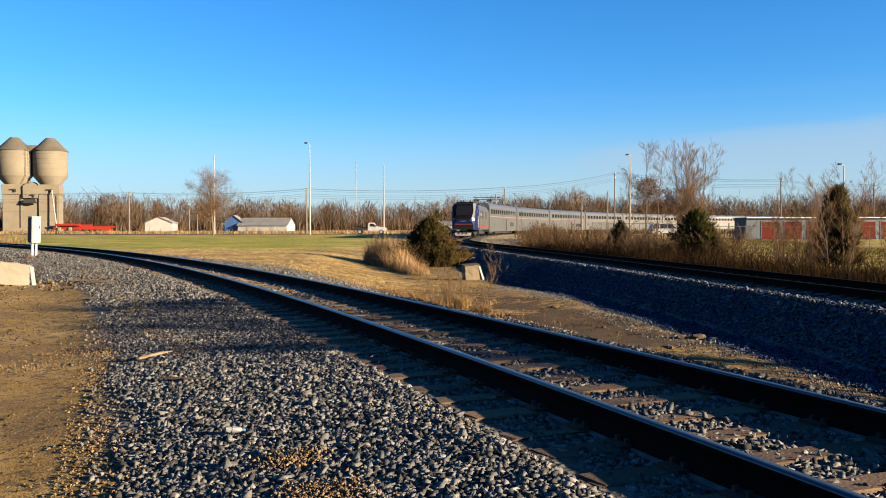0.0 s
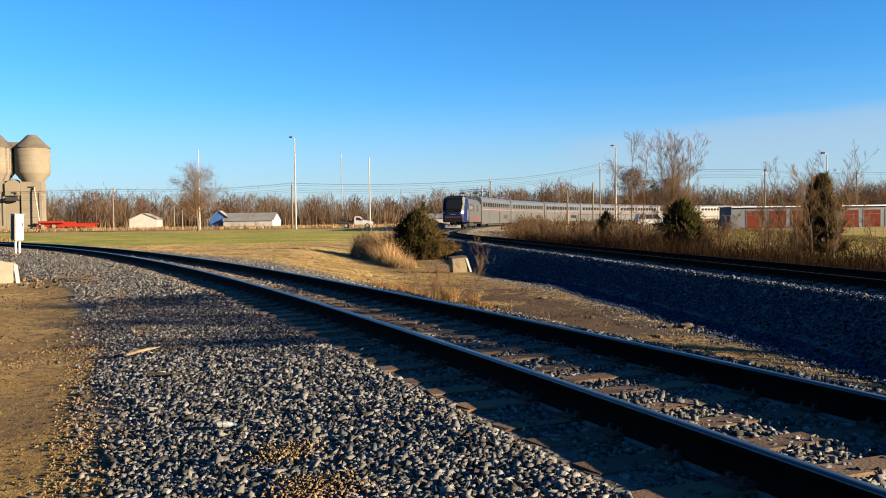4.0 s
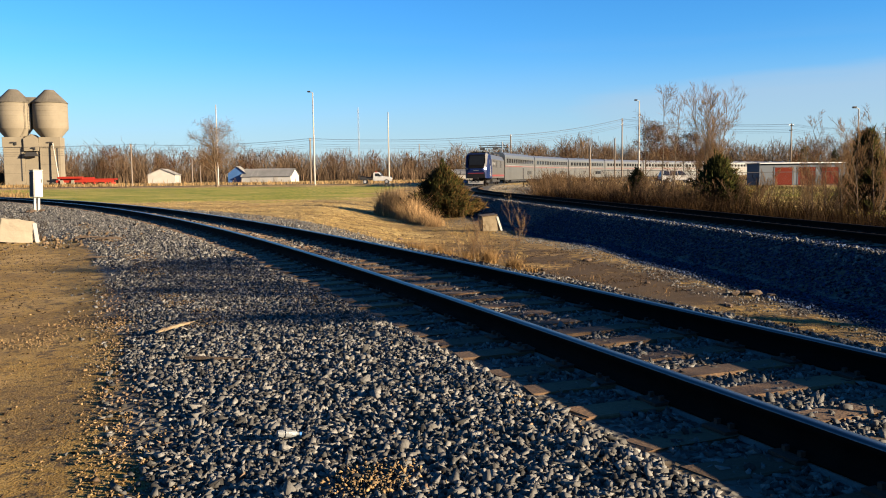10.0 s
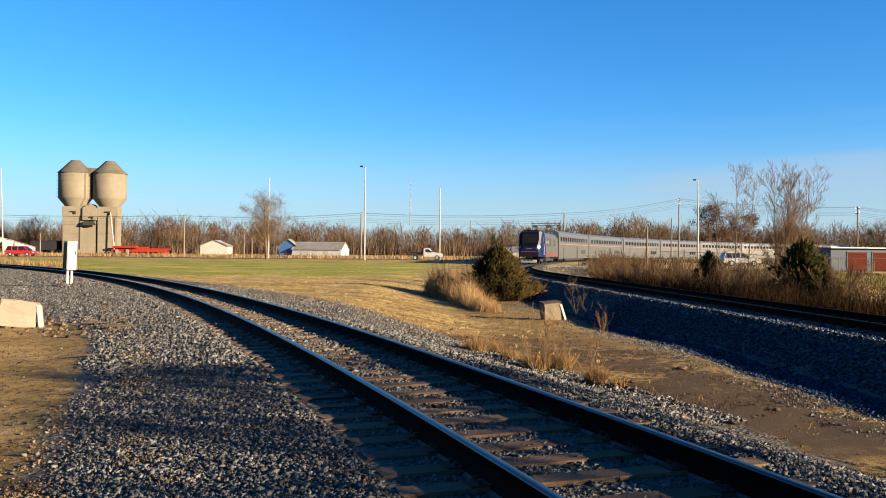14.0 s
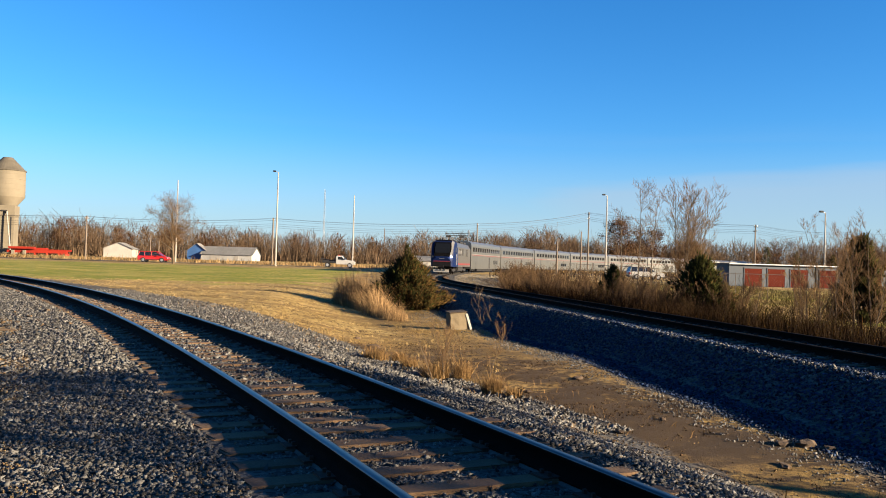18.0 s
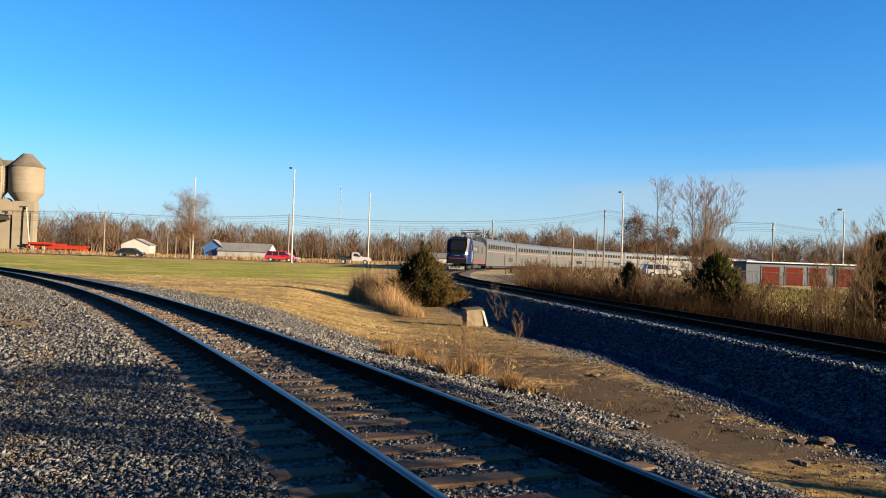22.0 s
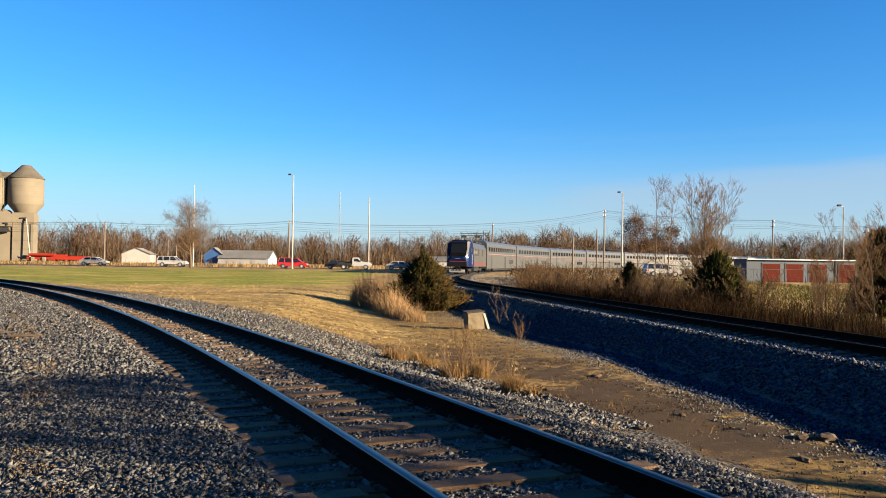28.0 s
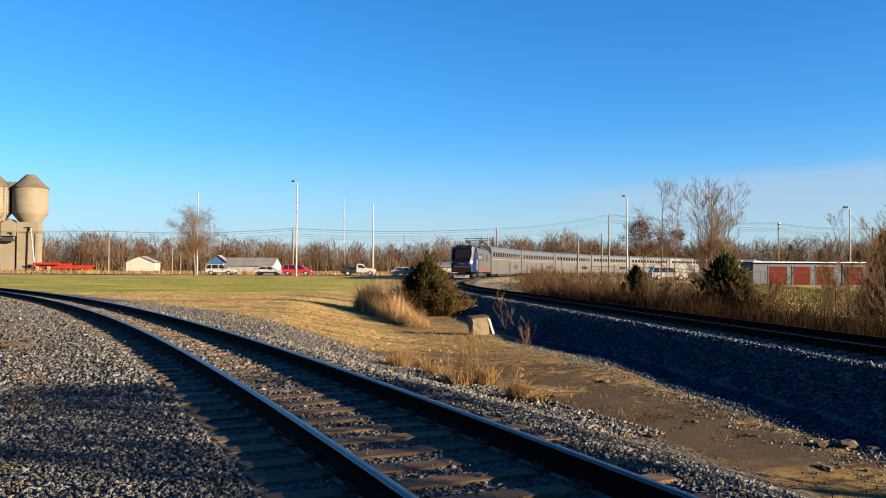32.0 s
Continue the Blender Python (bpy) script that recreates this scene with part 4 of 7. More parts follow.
def ballast():
    parts = []
    # shoulder on the path side, close by and further on
    for n, s0, s1, d0, d1, pw in ((60000, -3.0, 11, -4.2, -1.43, 1.15), (34000, 11, 42, -4.4, -1.43, 1.35), (500, -3, 9, -4.1, -3.6, 1.2), (8000, -10, -3, -3.9, -1.43, 1.0), (4500, -10, -2, 1.42, 3.8, 1.0), (5000, -10, -3, -1.2, 1.2, 1.0),
                                  (15000, -2, 12, 1.32, 3.15, 1.1), (26000, 11, 46, 1.42, 4.9, 1.3)):
        x, y, o = along(n, LINE1, 14, s0, s1, d0, d1, pw)
        keep = rng.uniform(0, 1, n) < np.clip(1.2 - np.maximum(0, -3.45 - o - 0.22 * wave(x * 1.7, y * 1.7, 4.0)) * 6.0, 0.004, 1)
        parts.append(on_ground(x[keep], y[keep]))
    # between the ties
    for n, s0, s1, pw in ((32000, -3, 14, 1.2), (19000, 14, 44, 1.3)):
        x, y, o = along(n, LINE1, 14, s0, s1, -1.28, 1.46, pw)
        keep = (np.abs(np.abs(o) - 0.752) > 0.11)
        p = on_ground(x[keep], y[keep])
        p[:, 2] -= 0.004
        parts.append(p)
    P = np.concatenate(parts)
    x, y, o = along(20000, LINE1, 14, 13, 50, -6.6, -3.6, 1.1)
    k = rng.uniform(0, 1, 20000) < smooth(20, 31, y + 0.9 * (o + 3.6))
    scatter_stones("yard_gravel", on_ground(x[k], y[k]), 0.032, M["stone"], "thin grey gravel spread beside the track", rng, 0.1, True)
    x, y, o = along(11000, LINE1, 14, 40, 88, -6.0, -1.5, 1.2)
    scatter_stones("yard_gravel", on_ground(x, y), 0.05, M["stone"], "grey gravel beside the far part of the track", rng, 0.1, True)
    x, y, o = along(1500, LINE1, 14, -3, 12, -3.9, -3.5, 1.1)
    P = np.concatenate((P, on_ground(x, y)))
    tan = rng.uniform(0, 1, len(P)) < np.where(np.arange(len(P)) < len(P) - 1500, 0.08, 0.8)
    M["stone_tan"] = mat("tan_and_pink_ballast_stone", (0.0872, 0.057, 0.0335), 0.92, vary=0.4, scale=6, fine=70, bump=0.3, island=0.6)
    scatter_stones("brown_ballast_stones", P[tan], 0.0155, M["stone_tan"], "brown and tan stones mixed into the ballast", rng, 0.2, True)
    P = P[~tan]
    far = P[:, 1] > 15
    middle = ~far & (P[:, 1] > 9.5)
    scatter_stones("middle_ballast_stones", P[middle], 0.0205, M["stone"], "grey crushed limestone ballast further along the near track", rng, 0.2, True)
    scatter_stones("ballast_stones", P[~far & ~middle], 0.0178, M["stone"], "grey crushed limestone ballast beside the near track", rng)
    scatter_stones("far_ballast_stones", P[far], 0.031, M["stone"], "grey crushed limestone ballast along the curving track", rng, 0.1, True)
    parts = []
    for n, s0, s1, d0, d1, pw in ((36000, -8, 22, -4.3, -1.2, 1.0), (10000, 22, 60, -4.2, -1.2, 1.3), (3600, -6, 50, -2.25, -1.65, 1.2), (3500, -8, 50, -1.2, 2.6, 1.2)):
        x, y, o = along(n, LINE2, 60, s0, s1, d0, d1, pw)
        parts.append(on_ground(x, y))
    # the crest keeps the lit stone colour, the bank takes the shade-coloured copy
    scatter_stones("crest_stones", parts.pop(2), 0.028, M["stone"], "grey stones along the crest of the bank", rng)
    scatter_stones("bank_stones", np.concatenate(parts), 0.026, M["stone_shaded"], "crushed stone on the ballast bank, coloured dark blue as in shade", rng, 0.3, True)
    x, y, o = along(8000, LINE2, 60, -6, 50, -5.2, -4.1, 1.1)
    k = rng.uniform(-0.7, 0.5, 8000) < wave(x * 0.7, y * 0.7, 6.0) + (o + 4.7) * 0.9
    scatter_stones("foot_stones", on_ground(x[k], y[k]), 0.014, M["stone"], "grey stones rolled to the foot of the bank", rng)
    q = np.concatenate([rng.normal(0, 1, (n, 2)) * (a, b) + (cx, cy) for cx, cy, a, b, n in ((1.9, 36.4, 0.7, 1.2, 700), (0.4, 42.0, 0.9, 1.6, 800), (2.5, 28.6, 0.5, 0.9, 420), (3.3, 25.4, 0.4, 0.8, 300))])
    scatter_stones("spilled_stones", on_ground(q[:, 0], q[:, 1]), 0.024, M["stone"], "pale grey stones spilled on the dirt strip", rng, 0.1, True)
    # tan pebbles on the dirt path and on the strip between the tracks
    n = 6000
    x, y, o = along(n, LINE1, 14, -3, 12, -7.0, -3.5, 1.1)
    keep = rng.uniform(-0.5, 0.9, n) < wave(x * 1.7, y * 1.7, 1.0)
    a = on_ground(x[keep], y[keep])
    x, y, o = along(9000, LINE1, 14, 2, 36, 2.6, 9.5, 1.2)
    keep = (wave(x * 1.3, y * 1.3, 3.0) > -0.2) & (offset(LINE2, x, y) < -4.3)
    b = on_ground(x[keep], y[keep])
    # fine yellow gravel: spilled patches, the ballast's edge and a dirty streak along the shoulder
    c = []
    for cx, cy, r, n in ((-0.80, 5.25, 0.18, 190), (-0.50, 4.55, 0.22, 380), (-4.5, 9.6, 0.5, 420), (-4.0, 10.3, 0.35, 240), (-4.9, 10.6, 0.4, 260)):
        q = rng.normal(0, r * 0.55, (int(n * 1.4), 2))
        c.append(on_ground(cx + q[:, 0], cy + q[:, 1], 0.034 if cy < 8 else 0.004))
    for n, s0, s1, d0, d1, k in ((3800, -3, 9, -4.0, -3.5, 0.1), (6000, 7, 30, -3.15, -2.7, -0.1), (900, -1, 8, -1.9, -1.5, 0.3)):
        x, y, o = along(n, LINE1, 14, s0, s1, d0, d1, 1.1)
        keep = wave(x * 2.1, y * 2.1, 7.0) > k
        c.append(on_ground(x[keep], y[keep], 0.014 if d1 > -3.2 else 0.004))
    M["pebble"] = mat("tan_pebbles", (0.111, 0.0724, 0.0322), 0.9, vary=0.3, scale=8, fine=60, bump=0.2, island=0.45)
    scatter_stones("yellow_gravel", np.concatenate(c), 0.0095, M["pebble"], "fine yellow gravel spilled along the ballast", rng, 0.1, True)
    scatter_stones("dirt_pebbles", np.concatenate([a, b]), 0.009, M["pebble"], "tan pebbles scattered on bare dirt", rng, 0.1, True)


def crumbs():
    """Dark crumbs of earth, bark and dead leaves on the bare ground."""
    x, y, o = along(9000, LINE1, 14, -3, 22, -9.0, -3.6, 1.2)
    k = rng.uniform(-0.7, 0.8, 9000) < wave(x * 1.3, y * 1.3, 9.0)
    a = on_ground(x[k], y[k])
    x, y, o = along(40000, LINE1, 14, 2, 40, 2.9, 10.0, 1.1)
    k = (rng.uniform(-0.5, 0.7, 40000) < wave(x * 1.1, y * 1.1, 8.0)) & (offset(LINE2, x, y) < -4.4)
    b = on_ground(x[k], y[k])
    M["crumb"] = mat("dark_earth_crumbs", (0.0321, 0.0198, 0.0105), 0.95, vary=0.4, scale=9, fine=50, bump=0.3, island=0.6, spec=0.05)
    scatter_stones("earth_crumbs", np.concatenate((a, b)), 0.014, M["crumb"], "dark crumbs of earth and dead leaves on bare ground", rng, 0.1, True)


def rubble():
    """Broken lumps of pale concrete and brick in the dirt between the block and the ballast."""
    q = np.concatenate((rng.normal(0, 1, (60, 2)) * (0.7, 1.6) + (-10.4, 24.0), rng.normal(0, 1, (45, 2)) * (0.9, 0.8) + (-9.0, 21.6)))
    M["rubble"] = mat("pale_broken_rubble", (0.0759, 0.0537, 0.0338), 0.95, vary=0.35, scale=5, fine=40, bump=0.3, island=0.5, spec=0.05)
    scatter_stones("rubble", on_ground(q[:, 0], q[:, 1]), 0.05, M["rubble"], "broken rubble in the dirt", rng, 0.0)


ballast()
crumbs()
rubble()


# ---- plants ----
def blades(name, roots, h, w, lean, material, label, category, parent=None, curl=0.5, kind="stuff"):
    """Dry stalks and grass blades: two bent triangles strips each, joined."""
    n = len(roots)
    a = rng.uniform(0, 2 * np.pi, n)
    hh = h * np.exp(rng.normal(0, 0.3, n))
    ln = np.abs(rng.normal(0, lean, n)) * hh
    d = np.column_stack((np.cos(a), np.sin(a), np.zeros(n)))
    b = rng.uniform(0, 2 * np.pi, n)
    side = np.column_stack((np.cos(b), np.sin(b), np.zeros(n))) * (w * rng.uniform(0.6, 1.4, n))[:, None] / 2
    up = np.column_stack((np.zeros(n), np.zeros(n), hh))
    p0, p1, p2 = roots - np.array((0, 0, 0.02)), roots + up * 0.55 + d * (ln * 0.35)[:, None], roots + up * (1 - 0.15 * curl) + d * ln[:, None]
    V = np.stack((p0 - side, p0 + side, p1 + side * 0.7, p1 - side * 0.7, p2), 1).reshape(-1, 3)
    i = np.arange(n)[:, None] * 5
    Fq = np.concatenate((i + np.array((0, 1, 2)), i + np.array((0, 2, 3)), i + np.array((3, 2, 4))))
    ob = mesh_np(name, V, Fq, material, parent)
    if parent is None:
        tagged(ob, label, category, kind=kind)
    return ob


def tubes(segs, sides):
    """Tapered branch pieces as one mesh: rows of start, end, and both radii."""
    S = np.array(segs)
    A, B, ra, rb = S[:, :3], S[:, 3:6], S[:, 6], S[:, 7]
    d = B - A
    d /= np.maximum(np.linalg.norm(d, axis=1), 1e-6)[:, None]
    ref = np.where(np.abs(d[:, 2:3]) > 0.9, np.array([[1.0, 0, 0]]), np.array([[0, 0, 1.0]]))
    u = np.cross(d, ref)
    u /= np.linalg.norm(u, axis=1)[:, None]
    v = np.cross(d, u)
    ang = np.arange(sides) * 2 * np.pi / sides
    ring = u[:, None] * np.cos(ang)[None, :, None] + v[:, None] * np.sin(ang)[None, :, None]
    V = np.concatenate((A[:, None] + ring * ra[:, None, None], B[:, None] + ring * rb[:, None, None]), 1).reshape(-1, 3)
    n = len(S)
    base = np.arange(n)[:, None] * 2 * sides
    Fq = []
    for i in range(sides):
        j = (i + 1) % sides
        Fq.append(np.column_stack((base[:, 0] + i, base[:, 0] + j, base[:, 0] + sides + j, base[:, 0] + sides + i)))
    return V, np.concatenate(Fq)


def grow(r, height_m, trunk, levels, spread, split=(3, 5), lift=0.35, start=0.25, stems=1, wander=0.12, reach=(0.32, 0.58), fork=(1, 3), minr=0.0, fan=0.2, onward=None, tilt=0.08):
    """Branch pieces of a bare tree, sorted into trunk, limbs and twigs by level."""
    out = [[] for _ in range(levels + 1)]

    def limb(p, d, length, rad, lev):
        k = 5 if lev == 0 else 3
        pts, p, d = [p], Vector(p), Vector(d).normalized()
        for i in range(k):
            d = (d + Vector((r.gauss(0, wander), r.gauss(0, wander), r.gauss(0, wander * 0.5) + (0.05 * lift if lev else 0)))).normalized()
            q = p + d * (length / k)
            ra, rb = max(minr, rad * (1 - 0.75 * i / k)), max(minr, rad * (1 - 0.75 * (i + 1) / k))
            out[lev].append((*p, *q, ra, rb))
            if lev < levels:
                f0 = (i + 1) / k
                if lev or f0 >= start:
                    for _ in range(r.randint(*split) if lev == 0 else r.randint(*fork)):
                        side = Vector((r.gauss(0, 1), r.gauss(0, 1), r.gauss(0, 0.4)))
                        side = (side - d * side.dot(d)).normalized()
                        nd = (d * (1 - spread) + side * spread + Vector((0, 0, lift * 0.5))).normalized()
                        w = r.random()
                        limb(p.lerp(q, w), nd, length * r.uniform(*(reach if lev == 0 or onward is None else onward)) * (1.15 - 0.45 * f0), rb * 0.54 + 0.0015, lev + 1)
            p = q
    for s in range(stems):
        o = Vector((r.gauss(0, 0.12), r.gauss(0, 0.12), 0)) * (stems > 1) * 2.2
        limb(o, Vector((r.gauss(0, tilt), r.gauss(0, tilt), 1)) + o * (fan if stems > 1 else 0), height_m * r.uniform(0.72, 0.86) if stems > 1 else height_m * 0.8, trunk, 0)
    return out


def straight(segs):
    """Each twig of three pieces as one."""
    a = np.array(segs)
    return np.column_stack((a[0::3, :3], a[2::3, 3:6], a[0::3, 6], a[2::3, 7]))


def bare_tree(name, label, x, y, seed, height_m, trunk, levels, spread, z=None, **kw):
    r = random.Random(seed)
    lv = grow(r, height_m, trunk, levels, spread, **kw)
    z = float(height(np.array([x]), np.array([y]))[0]) - 0.05 if z is None else z
    t = thing(name, label, "tree", pose(x, y, z))
    per = len(lv[0]) // kw.get("stems", 1)
    for k in range(0, len(lv[0]), per):
        V, Fq = tubes(lv[0][k:k + per], 7)
        mesh_np("trunk" if per == len(lv[0]) else "stem", V, Fq, M["bark"], t, smooth=True)
    for k, segs in enumerate(lv[1:]):
        if segs:
            V, Fq = tubes(segs if k < len(lv) - 2 else straight(segs), 4 if k == 0 else 3)
            tagged(mesh_np(("branch_mass", "twig_mass", "fine_twig_mass")[min(k, 2)], V, Fq, M["bark"] if k == 0 else M["twig"], t), kind="stuff")
    return t


def ground_z(x, y):
    return float(height(np.array([float(x)]), np.array([float(y)]))[0]) - 0.03


def cedar(label, x, y, z, h, w, seed, material, n=5200, squat=0.6, lean=0.0, brown=0.9):
    """An eastern red cedar: a short trunk with many boughs, each bearing sprays of small scale leaves."""
    g = np.random.default_rng(seed)
    t = thing("cedar_bush", label, "shrub", pose(x, y, z))
    V, Fq = tubes([(0, 0, -0.05, 0.02, 0.0, h * 0.5, 0.09, 0.05), (0.02, 0, h * 0.5, lean * h, 0.0, h * 0.92, 0.05, 0.012)], 7)
    mesh_np("trunk", V, Fq, M["bark"], t)
    segs, tips = [], []
    nb = 150
    for k in range(nb):
        f = g.uniform(0.02, 0.97)
        a = g.uniform(0, 2 * np.pi)
        prof = (1 - f) ** squat * (0.72 + 0.28 * min(1, f / 0.18))
        R = w * prof * g.uniform(0.5, 1.18) + 0.05
        z0 = h * (f * 0.93 + 0.02)
        p0 = np.array((lean * h * f, 0, z0 * 0.92))
        p1 = p0 + np.array((np.cos(a) * R, np.sin(a) * R, h * g.uniform(0.02, 0.13)))
        segs.append((*p0, *p1, 0.016, 0.004))
        tips.append((p0, p1))
    V, Fq = tubes(segs, 3)
    tagged(mesh_np("bough_mass", V, Fq, M["bark"], t), kind="stuff")
    which = g.integers(0, nb, n)
    P0, P1 = np.array([q[0] for q in tips])[which], np.array([q[1] for q in tips])[which]
    u = g.uniform(0.3, 1.04, n) ** 0.75
    c = P0 + (P1 - P0) * u[:, None] + g.normal(0, 0.055 * w + 0.02, (n, 3))
    d = (P1 - P0) / np.linalg.norm(P1 - P0, axis=1)[:, None] + g.normal(0, 0.38, (n, 3)) + np.array((0, 0, 0.75))
    d /= np.linalg.norm(d, axis=1)[:, None]
    s = np.cross(d, g.normal(0, 1, (n, 3)))
    s /= np.linalg.norm(s, axis=1)[:, None]
    L = g.uniform(0.12, 0.32, n)[:, None] * (0.5 + 0.20 * min(h, 4.2))
    W = L * g.uniform(0.08, 0.17, n)[:, None]
    c[:, 2] = np.maximum(c[:, 2], 0.03)
    nn = np.cross(d, s)
    Vv = np.stack((c - s * W, c + s * W, c + d * L, c + nn * W * 0.8 + d * L * 0.3), 1).reshape(-1, 3)
    i = np.arange(n)[:, None] * 4
    Fq = np.concatenate((i + np.array((0, 1, 2)), i + np.array((0, 2, 3)), i + np.array((1, 3, 2))))
    fo = mesh_np("foliage", Vv, Fq, [material, M["cedar_sun_side"]], t)
    # sprays towards the sun take the brown that paints them as lit
    tone = (g.uniform(-1, 1, n) * 0.9 * w + brown * w < c[:, 0] - 0.25 * c[:, 1]).astype(np.int32)
    fo.data.polygons.foreach_set("material_index", np.tile(tone, 3))
    tagged(fo, kind="stuff")
    return t


cedar("dense dark green cedar bush, its sunny side coloured brown as if lit", -0.85, 48.0, ground_z(-0.85, 48.0), 2.65, 2.35, 11, M["cedar"], 25000, 0.92, -0.02, 0.30)
cedar("dark green young cedar standing among dry weeds", 13.3, 44.6, ground_z(13.3, 44.6), 2.8, 2.0, 12, M["cedar_green"], 17000, 1.0)
cedar("tall olive-brown cedar beside bare saplings", 18.15, 39.0, ground_z(18.15, 39.0), 3.9, 1.22, 13, M["cedar_green"], 14000, 0.9, 0.0, 0.45)
cedar("small green cedar in brown brush", 10.85, 52.0, ground_z(10.85, 52.0), 2.3, 1.1, 14, M["cedar_green"], 7000, 0.9)

# bare trees on the far side of the raised track
for x, y, sd, h in ((12.85, 54.6, 22, 9.0), (13.6, 54.2, 24, 8.3), (12.1, 55.0, 21, 7.0)):
    bare_tree("bare_sapling", "slender bare sapling with upright twigs", x, y, sd, h, 0.042, 3, 0.55, tilt=0.02, split=(2, 4), lift=0.45, stems=1, start=0.3, wander=0.04, reach=(0.17, 0.30), fork=(1, 3), minr=0.0046, onward=(0.42, 0.72))
for x, y, sd, h, st in ((14.25, 49.6, 23, 7.8, 7), (14.7, 50.0, 26, 7.0, 3), (13.95, 50.2, 27, 6.8, 2)):
    bare_tree("bare_tree", "bushy many-stemmed bare tree with tan upright twigs", x, y, sd, h, 0.026, 3, 0.46, tilt=0.03, split=(2, 3), lift=0.5, stems=st, fan=0.17, start=0.3, wander=0.07, reach=(0.17, 0.32), fork=(1, 3), minr=0.0046, onward=(0.42, 0.74))
for k, (x, y, h, st) in enumerate(((16.9, 37.4, 5.2, 2), (17.4, 37.0, 5.2, 2), (16.4, 37.6, 4.6, 1), (17.9, 37.4, 4.8, 1), (15.4, 37.0, 3.2, 2), (20.6, 37.0, 3.6, 2), (15.6, 38.6, 4.4, 2), (16.2, 38.3, 4.9, 2), (15.1, 37.6, 2.8, 2), (14.9, 42.0, 2.4, 1))):
    bare_tree("bare_sapling", "thin grey bare sapling leaning over dry weeds", x, y, 31 + k, h, 0.024, 3, 0.46, split=(2, 3), lift=0.5, stems=st, fan=0.9, start=0.15, wander=0.05, reach=(0.20, 0.38), fork=(1, 3), minr=0.0038, onward=(0.40, 0.66))
bare_tree("field_tree", "lone bare round-crowned tree at the roadside", -38.3, 136.5, 41, 11.4, 0.24, 3, 0.80, split=(6, 8), lift=0.50, start=0.35, wander=0.05, reach=(0.46, 0.64), fork=(2, 4), minr=0.011, onward=(0.46, 0.68), tilt=0.01)
# leafless shrub by the concrete box, and one in the strip
bare_tree("bare_shrub", "small leafless shrub in the dirt strip", 0.53, 21.2, 51, 1.15, 0.010, 3, 0.45, split=(2, 3), lift=0.8, stems=6, start=0.2, fan=0.35, fork=(1, 2), onward=(0.4, 0.7))
bare_tree("bare_shrub", "small leafless shrub beside a concrete box", 2.05, 36.3, 52, 1.7, 0.008, 2, 0.42, split=(1, 2), lift=0.9, stems=2, start=0.2, fork=(1, 1), minr=0.003)


def patch(cx, cy, rx, ry, n):
    a, q = rng.uniform(0, 2 * np.pi, n), np.sqrt(rng.uniform(0, 1, n))
    x, y = cx + rx * q * np.cos(a), cy + ry * q * np.sin(a)
    return on_ground(x, y)


def tuft(cx, cy, r, n, h, material, label="dry tan grass tuft on bare dirt"):
    return blades("grass_tuft", patch(cx, cy, r * 1.15, r * 1.15, int(n * 1.9)), h, 0.008, 0.85, material, label, "grass", kind="thing")


for k, (x, y, r, n, h) in enumerate(((-1.30, 23.4, 0.24, 330, 0.24), (-0.80, 23.6, 0.15, 180, 0.20), (-0.54, 22.6, 0.15, 180, 0.20), (-0.03, 21.1, 0.24, 380, 0.27), (0.48, 21.2, 0.18, 240, 0.30), (0.92, 19.4, 0.16, 240, 0.27), (1.25, 19.0, 0.12, 110, 0.15))):
    tuft(x, y, r, n, h, M["dry_grass"])
# russet reeds beside the cedar
def clumps(line, n, per, spread, h0, h1):
    """Roots and heights of grass in rounded clumps strewn along a line of (x, y) points."""
    u = rng.uniform(0, 1, n)
    k = np.linspace(0, 1, len(line))
    cx = np.interp(u, k, [q[0] for q in line]) + rng.normal(0, spread, n)
    cy = np.interp(u, k, [q[1] for q in line]) + rng.normal(0, spread * 1.3, n)
    ch = (h0 + (h1 - h0) * u) * rng.uniform(0.65, 1.25, n)
    off = rng.normal(0, 0.20, (n * per, 2))
    x, y = np.repeat(cx, per) + off[:, 0], np.repeat(cy, per) + off[:, 1]
    return on_ground(x, y), np.repeat(ch, per) * (1 - 1.1 * np.minimum(0.6, np.hypot(off[:, 0], off[:, 1])))


P, hs = clumps(((-4.3, 51.2), (-3.5, 49.6), (-3.0, 47.4)), 64, 240, 0.55, 1.30, 1.15)
blades("reed_bed", P, hs, 0.012, 0.34, M["reed"], "dense russet dry reeds beside a cedar bush", "reeds")
P, hs = clumps(((-3.0, 46.8), (-2.3, 43.8), (-1.6, 41.0), (-1.2, 38.6)), 46, 200, 0.36, 1.05, 0.38)
blades("tan_grass_clump", P, hs, 0.011, 0.40, M["reed"], "tall golden dry grass in front of reeds", "grass")
# weeds along the far side of the raised track
def off_bare(x, y):
    """Leaves the bare gravel between the engine and the brush free of plants."""
    k = off_keep(x, y)
    return x[k], y[k]


def off_keep(x, y):
    return (x > 0.1033 * y - 0.6) | (y < 48)


def clumped(x, y, k, cut):
    """Keeps places in uneven clumps with thin gaps between them."""
    q = wave(x * 0.9, y * 0.9, k) + 0.6 * wave(x * 2.3, y * 2.3, k + 1) + rng.normal(0, 0.35, len(x)) > cut
    return x[q], y[q]


